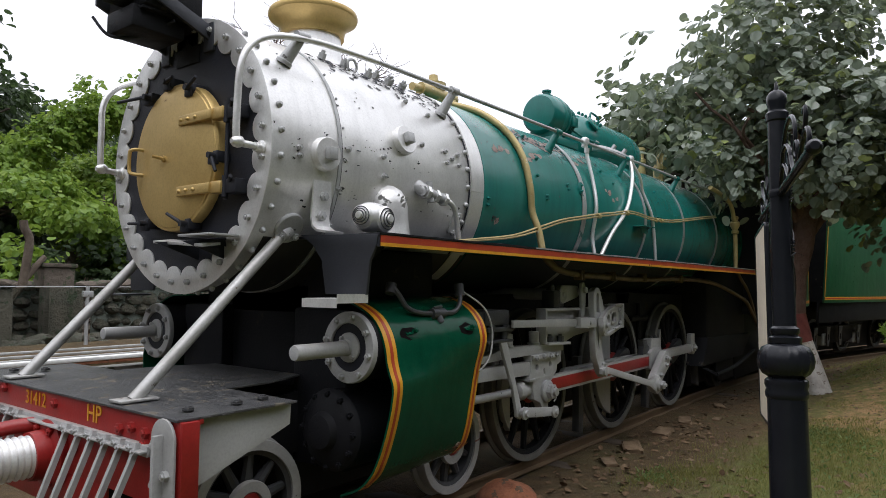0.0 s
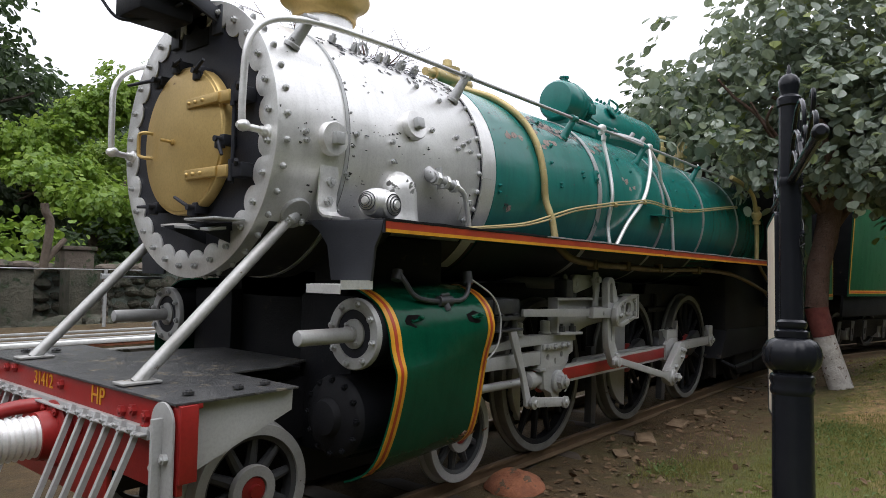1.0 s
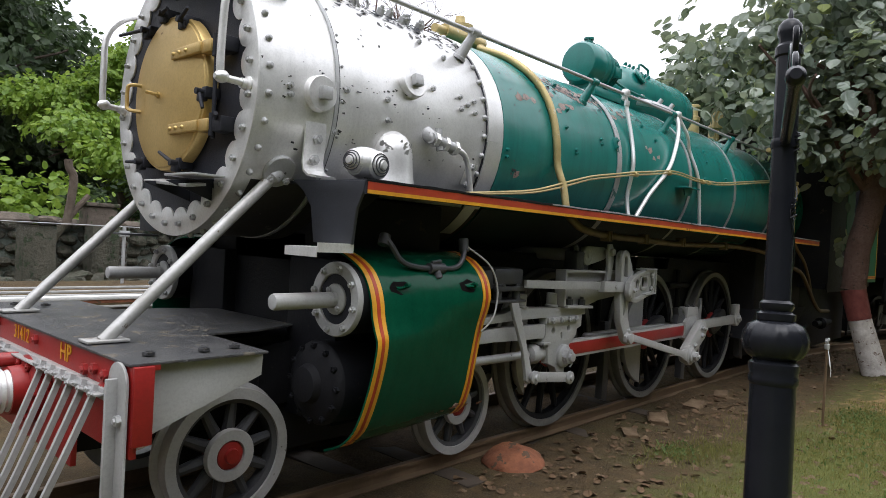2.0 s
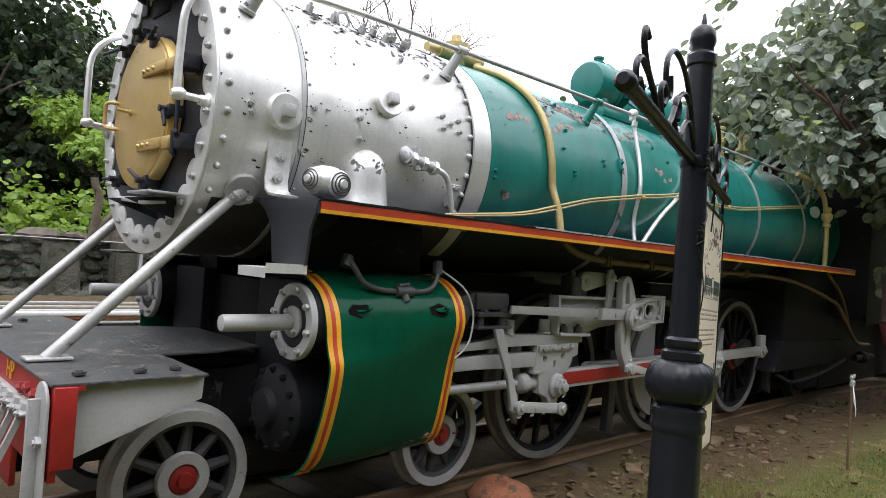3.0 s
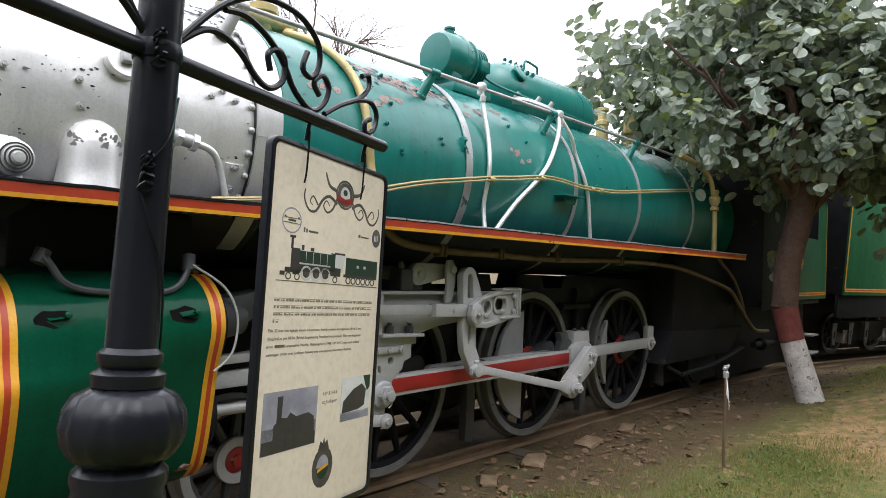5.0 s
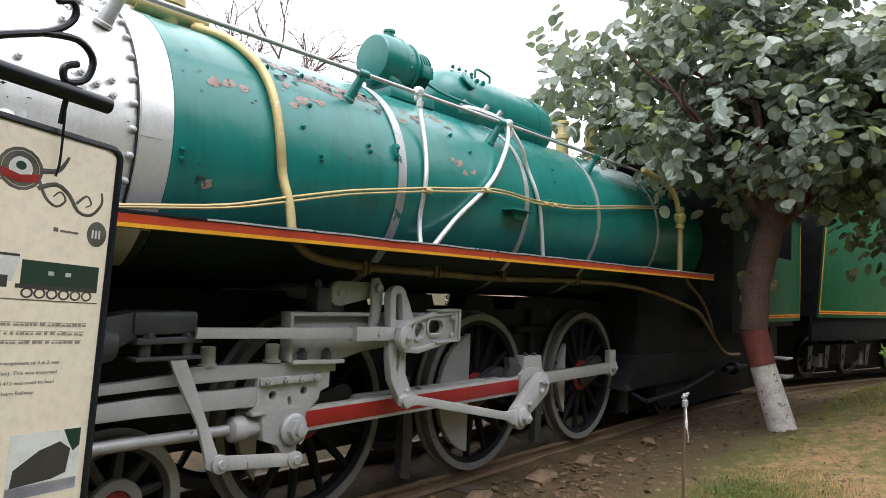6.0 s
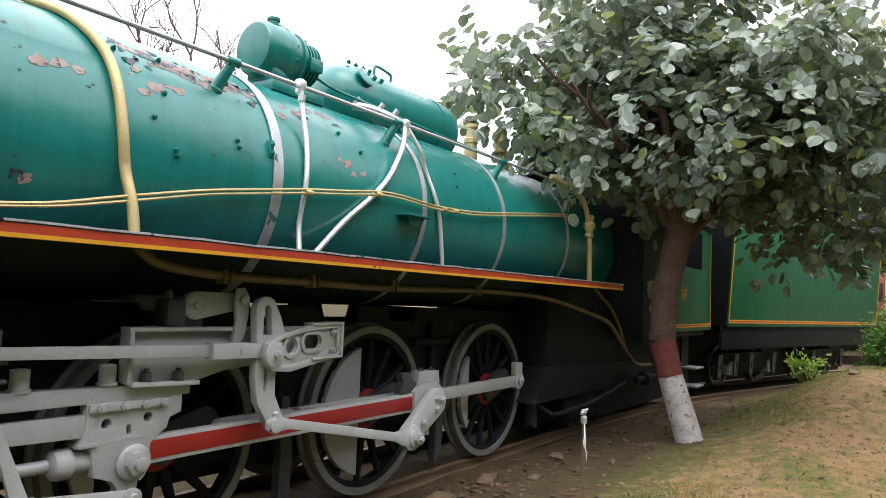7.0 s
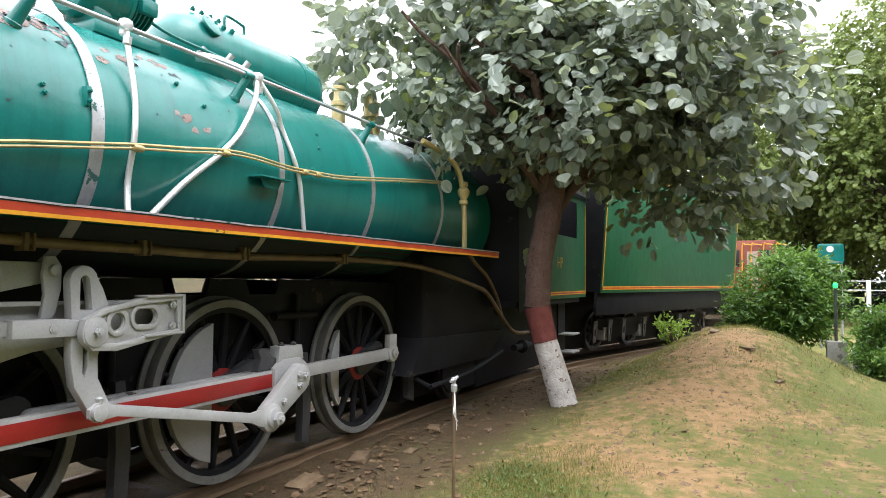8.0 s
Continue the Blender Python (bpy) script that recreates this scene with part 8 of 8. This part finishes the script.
# leafless tree
rng = random.Random(77)
bare = thing("bare_tree", (14.7, 11.7, 0), "leafless tree with fine dark twigs", "tree")
bm = tube(B(), [(14.7, 11.7, -0.2), (14.6, 11.8, 3.0), (14.8, 11.7, 6.0)], 0.2, 10, 4, 0.6)
for k in range(6):
    an = 2 * math.pi * k / 6
    limbs(bm, rng, Vector((14.75, 11.7, 5.0 + 0.2 * k)), Vector((math.cos(an), math.sin(an), 1.3)).normalized(), 2.2, 0.055, 3, 0.7, 4)
part("trunk", bm, BARK, bare)

# ---- beyond the tender ----
def bush(name, at, r, n, leaf, seed, label, size=0.10):
    rng = random.Random(seed)
    b = thing(name, at, label, "bush")
    a = Vector(at)
    bm = B()
    for k in range(7):
        an = 2 * math.pi * k / 7
        tube(bm, [a - Vector((0, 0, 0.1)), a + Vector((math.cos(an) * r[0] * 0.3, math.sin(an) * r[1] * 0.3, r[2] * 0.5)), a + Vector((math.cos(an) * r[0] * 0.7, math.sin(an) * r[1] * 0.7, r[2] * 1.1))], 0.025, 6, 3, 0.5)
    part("stems", bm, BARK, b)
    bl = [((a.x, a.y, a.z + r[2]), tuple(q * 0.85 for q in r))]
    for k in range(9):
        an = 2 * math.pi * k / 9 + rng.uniform(-0.2, 0.2)
        for up, out in ((0.72, 0.52), (1.30, 0.42)):
            bl.append(((a.x + out * math.cos(an) * r[0], a.y + out * math.sin(an) * r[1], a.z + r[2] * up * rng.uniform(0.94, 1.06)), (r[0] * 0.42, r[1] * 0.42, r[2] * 0.45)))
    part("foliage", leaf_mesh("foliage", crown_spots(rng, bl, n, size, 0.1, -0.3), leaf, "slim"), leaf, b)
    return b


bush("clipped_bush", (20.0, -4.79, 0.30), (1.09, 1.09, 0.99), 19000, LEAF_B, 51, "dense rounded green bush on the grass bank", 0.115)
bush("clipped_bush", (17.7, -6.50, -0.05), (0.76, 0.76, 0.69), 9000, LEAF_B, 52, "dense rounded green bush at the path edge", 0.095)
bush("small_bush", (17.5, -2.93, 0.46), (0.23, 0.23, 0.27), 420, LEAF_L, 53, "small yellow-green bush beside the tender", 0.085)
park = [((c[0], c[1], c[2] * 0.86), r) for c, r in [((0, 0, 6.8), (2.9, 2.7, 2.6)), ((-0.6, 1.3, 4.8), (1.9, 1.5, 1.5)), ((0.6, -1.6, 4.4), (2.0, 1.8, 1.6)), ((-0.5, 0.2, 3.3), (1.9, 1.9, 1.0)), ((0.3, 1.9, 8.3), (1.6, 1.0, 1.3)), ((0, -0.6, 9.2), (2.0, 2.0, 1.2))]]
tree("park_tree", (36.0, -8.8, -0.1), 11.0, [((c[0] * 1.15, c[1] * 1.15, c[2] * 1.52), tuple(q * 1.2 for q in r)) for c, r in park], 22000, 0.17, LEAF_F, BARK_D, 71, "full-grown park tree with fine yellow-green leaves", trunk_r=0.15, group="park trees")
tree("park_tree", (43.0, -7.0, -0.1), 9.0, park, 11000, 0.2, LEAF_F, BARK_D, 72, "full-grown park tree with fine yellow-green leaves", trunk_r=0.15, group="park trees")
rng = random.Random(72)
hs = crown_spots(rng, [((43 + 0.5 * (k % 3), -24 + 2.2 * k, 1.2), (1.3, 1.6, 1.3 + 0.3 * (k % 2))) for k in range(13)], 12000, 0.34, 0.2, 0.0)
tagged(new("hedge", leaf_mesh("hedge", hs, LEAF_D, "slim")), "long dark green hedge along the far edge of the park", "hedge", kind="stuff")
for k, (x, y) in enumerate(((39.5, -9.4), (38.0, -12.0), (30.0, -13.5), (41.0, -6.0), (36.0, -3.0))):
    tree("shade_tree", (x, y, -0.1), 10.0, [((c[0] * 1.3, c[1] * 1.3, c[2] * 1.15), tuple(q * 1.25 for q in r)) for c, r in tall], 11000, 0.18, LEAF_F, BARK_D, 60 + k, "tall green shade tree beyond the lawn", trunk_r=0.17, group="shade trees")
COACH_P = surface("pale_panel_paint", (0.36, 0.27, 0.23), 0.6)
car = thing("rail_coach", (34.5, -1.2, 0), "orange and red coach standing beyond the tender", "coach")
part("body", box(B(), 31.5, 38.0, -2.4, 0.2, 0.9, 3.0, 0.08), ORANGE, car)
part("roof", box(B(), 31.4, 38.1, -2.5, 0.3, 3.1, 3.25, 0.05), WHITE, car)
for x in (32.2, 33.6, 35.0, 36.4):
    part("window", box(B(), x, x + 0.8, -2.42, -2.38, 1.9, 2.7, 0.02), SMOKE, car)
for k, y in enumerate((-3.6, -3.9, -4.3, -4.7)):
    part("hand_rail", tube(B(), [(31.2, y, 0.9), (31.2, y, 2.85), (31.2, y - 0.12, 3.0), (31.2, y - 0.35, 2.97)], 0.022, 6), YELLOW, car)
part("porch", box(B(), 31.3, 33.0, -4.7, -2.4, 0.8, 3.15, 0.05), COACH_R, car, "brick-red end porch")
part("door", box(B(), 31.27, 31.30, -4.1, -3.75, 0.95, 2.75, 0.01), COACH_P, car)
for y in (-4.5, -3.5, -3.0):
    part("window", box(B(), 31.275, 31.30, y, y + 0.3, 2.2, 2.8, 0.01), SMOKE, car)
part("underframe", box(B(), 31.6, 37.9, -2.2, 0.0, 0.3, 0.9, 0.02), BLACK, car)
gs = thing("notice_sign", (24.0, -5.87, 0), "teal notice board with a white round emblem on posts", "sign")
for y in (-5.64, -6.10):
    part("post", rod(B(), (24.03, y, -0.2), (24.03, y, 2.2), 0.03), SILVER_D, gs)
pn = part("panel", plate(B(), rounded(-0.29, 0.29, -0.25, 0.25, 0.06), (), -0.012, 0.012, 0.003), TEAL, gs)
pn.data.transform(Matrix.Translation((24.0, -5.87, 2.37)) @ pose(0, 0, 0, 0, 0, -90))
part("emblem", lathe(B(), [(0.08, 0), (0.08, 0.006), (0.05, 0.008), (0.045, 0.004), (0.0005, 0.004)], (23.985, -5.86, 2.49), (-1, 0, 0), 24), WHITE, pn)
part("border", box(B(), 23.982, 23.986, -6.13, -5.61, 2.16, 2.172), WHITE, pn)
lt = thing("garden_light", (18.9, -5.58, 0), "thin steel garden light with a green lens on a concrete foot", "lamp")
part("foot", box(B(), 18.75, 19.05, -5.75, -5.42, -0.1, 0.58, 0.02), CONCRETE, lt)
part("pole", rod(B(), (18.9, -5.58, 0.5), (18.9, -5.58, 1.55), 0.028, None, 10), DGREY, lt)
part("lens", lathe(B(), [(0.025, 1.55), (0.038, 1.57), (0.038, 1.63), (0.025, 1.65)], (18.9, -5.58, 0), n=16), LAMP_G, lt, "green glowing lens")
mono("concrete_block", box(B(), 18.12, 18.5, -6.20, -5.76, -0.15, 0.52, 0.012), BARK_W, "whitewashed concrete block on the grass", "block", "concrete blocks")
mono("concrete_block", box(B(), 27.2, 27.6, -7.6, -7.2, -0.15, 0.9, 0.03), CONCRETE, "grey concrete block beside the paved path", "block", "concrete blocks")
pv = thing("paved_path", (28, -7, 0), "narrow path of grey stone slabs through the lawn", "path", kind="structure")
rng = random.Random(12)
slab = finish("slab", box(B(), -0.29, 0.29, -0.29, 0.29, -0.08, 0.0, 0.012), CONCRETE)
for i in range(22):
    for j in range(3):
        ob = part("slab", slab, CONCRETE, pv)
        x, y = 21.5 + 0.6 * i, -6.55 - 0.055 * i - 0.6 * j
        ob.matrix_basis = Matrix.Translation((x, y, max(ground_z(x, y), -0.05) + 0.045)) @ pose(0, 0, 0, rng.uniform(-1, 1), rng.uniform(-1, 1), -5 + rng.uniform(-2, 2))
wl = thing("park_fence", (34, -9, 0), "white railing with greenish glass panels and end posts", "fence")
for k in range(7):
    part("post", box(B(), 33.95, 34.1, -14.1 + 1.25 * k, -13.95 + 1.25 * k, -0.1, 1.76, 0.01), WHITE, wl)
for z in (1.70, 1.36, 0.45):
    part("rail", box(B(), 33.98, 34.06, -14.1, -6.5, z, z + 0.04, 0.01), WHITE, wl)
for k in range(6):
    pn = part("pane", box(B(), 34.01, 34.03, -13.9 + 1.25 * k, -12.8 + 1.25 * k, 0.55, 1.33, 0.002), GLASS, wl)
    pn.visible_shadow = False

# ---- grass, litter, pebbles near the path ----
rng = random.Random(90)
v, f = [], []


def blade(x, y, h, w):
    a = rng.uniform(0, 6.28)
    z, dx, dy, lean = ground_z(x, y) - 0.005, math.cos(a), math.sin(a), rng.uniform(0.2, 0.9)
    o = len(v)
    v.extend([(x - dy * w, y + dx * w, z), (x + dy * w, y - dx * w, z), (x + dx * h * lean, y + dy * h * lean, z + h)])
    f.append((o, o + 1, o + 2))


for _ in range(170000):
    x, y = rng.uniform(1.5, 20.0), -1.5 - abs(rng.gauss(0, 1.9))
    want = 0.8 * noise.noise((x * 0.8, y * 0.8, 2.0)) + 0.6 * noise.noise((x * 2.6, y * 2.6, 5)) + 0.3 * noise.noise((x * 9, y * 9, 3)) + (0.25 if x < 9.2 else -0.12) + (0.28 if y < -4.3 else 0.0) - (0.45 if y > -2.2 else 0.0) + (0.3 if x > 13.5 and y > -3.2 - 0.15 * (x - 13) else 0.0)
    if want > -0.05 + rng.random() * 0.35:
        blade(x, y, rng.uniform(0.012, 0.05), rng.uniform(0.0018, 0.0038))
for cx, cy, n, s in ((9.95, -2.60, 4200, 0.30), (9.7, -2.85, 2600, 0.32), (9.4, -2.95, 1900, 0.42), (10.4, -3.05, 1300, 0.40), (7.25, -1.65, 1200, 0.20), (7.65, -1.85, 1600, 0.22), (8.6, -2.6, 1500, 0.5), (8.2, -3.2, 1500, 0.6), (15.2, -2.6, 1500, 0.5), (16.6, -3.3, 1800, 0.6), (17.0, -4.1, 1500, 0.45), (16.6, -5.2, 2600, 0.6), (14.2, -5.2, 1800, 0.6), (8.6, -1.9, 900, 0.5)):
    for _ in range(n):
        blade(cx + rng.gauss(0, s), cy + rng.gauss(0, s * 0.7), rng.uniform(0.025, 0.04 + 0.06 * rng.random()), rng.uniform(0.0014, 0.003))
me = bpy.data.meshes.new("grass")
me.from_pydata(v, [], f)
me.materials.append(BLADE)
tagged(new("grass", me), "short thin grass growing in patches on earth", "grass", kind="stuff")
v, f = [], []
for _ in range(9000):
    x, y = rng.uniform(2.0, 18.0), rng.uniform(-5.5, -0.8)
    if y > -2.3 and rng.random() < 0.72:
        continue
    s = min(0.05, 0.006 + rng.expovariate(110 if y < -2.3 else 70))
    z, o = ground_z(x, y), len(v)
    q = [s * rng.uniform(0.6, 1.3) for _ in range(6)]
    ca, sa = math.cos(q[5] * 900), math.sin(q[5] * 900)
    v.extend([(x + ca * q[0], y + sa * q[0], z), (x - sa * q[1], y + ca * q[1], z), (x - ca * q[2], y - sa * q[2], z), (x + sa * q[3], y - ca * q[3], z), (x + ca * q[0] * 0.4, y + sa * q[0] * 0.4, z + q[4] * 0.5), (x, y, z - q[5])])
    f.extend([(o, o + 1, o + 4), (o + 1, o + 2, o + 4), (o + 2, o + 3, o + 4), (o + 3, o, o + 4)])
me = bpy.data.meshes.new("soil_clods")
me.from_pydata(v, [], f)
me.materials.append(CLOD)
tagged(new("soil_clods", me), "small clods and pebbles scattered on the earth", "clods", kind="stuff")
spots = []
for _ in range(950):
    x, y = rng.uniform(5.0, 18.0), -0.75 - abs(rng.gauss(0, 0.9))
    spots.append((Vector((x, y, ground_z(x, y) + 0.012)), Vector((rng.uniform(-1, 1), rng.uniform(-1, 1), rng.uniform(-0.1, 0.25))).normalized(), Vector((rng.uniform(-0.4, 0.4), rng.uniform(-0.4, 0.4), 1)), rng.uniform(0.025, 0.075)))
tagged(new("leaf_litter", leaf_mesh("leaf_litter", spots, LITTER)), "dry brown fallen leaves on the ground", "leaves", kind="stuff")
rng = random.Random(31)
spots = []
for cx, cy, n, s in ((9.95, -2.55, 420, 0.26), (9.55, -2.9, 260, 0.3), (7.25, -1.6, 160, 0.16), (8.6, -2.7, 200, 0.5), (8.0, -3.3, 260, 0.7), (11.5, -3.6, 160, 0.6), (14.6, -2.7, 200, 0.6), (12.2, -4.8, 200, 0.8), (16.0, -5.0, 220, 0.8)):
    for _ in range(n):
        x, y = cx + rng.gauss(0, s), cy + rng.gauss(0, s * 0.7)
        d = Vector((rng.uniform(-1, 1), rng.uniform(-1, 1), rng.uniform(0.1, 1.1))).normalized()
        spots.append((Vector((x, y, ground_z(x, y) + rng.uniform(0.0, 0.04))), d, Vector((rng.uniform(-0.5, 0.5), rng.uniform(-0.5, 0.5), 1)), rng.uniform(0.02, 0.055)))
tagged(new("weeds", leaf_mesh("weeds", spots, WEED, "slim")), "low leafy weeds in clumps among the grass", "weeds", kind="stuff")
flat = []
for k in range(4):
    rs = random.Random(k + 60)
    bm = box(B(), -0.5, 0.5, -0.26, 0.26, -0.1, 0.1, 0.05)
    for vv in bm.verts:
        vv.co += Vector((rs.uniform(-0.07, 0.07), rs.uniform(-0.06, 0.06), rs.uniform(-0.025, 0.025)))
    flat.append(finish("flat_stone", bm, CLOD, 25))
for k, (x, y, s) in enumerate(((7.5, -1.05, 0.26), (8.25, -0.98, 0.36), (9.2, -1.0, 0.34), (10.1, -0.97, 0.30), (10.6, -1.25, 0.18), (11.6, -1.0, 0.26), (15.2, -4.2, 0.20), (16.1, -3.7, 0.26), (14.3, -4.6, 0.14))):
    ob = tagged(new("flat_stone", flat[k % 4]), "flat pale earth-stained stone beside the rail" if k < 6 else "flat pale stone on the worn bank", "stone", "flat stones")
    ob.matrix_basis = Matrix.Translation((x, y, ground_z(x, y) + 0.05 * s)) @ pose(0, 0, 0, rng.uniform(-6, 6), rng.uniform(-6, 6), rng.uniform(0, 40) if k < 6 else rng.uniform(0, 180)) @ Matrix.Diagonal((s, s, s, 1))
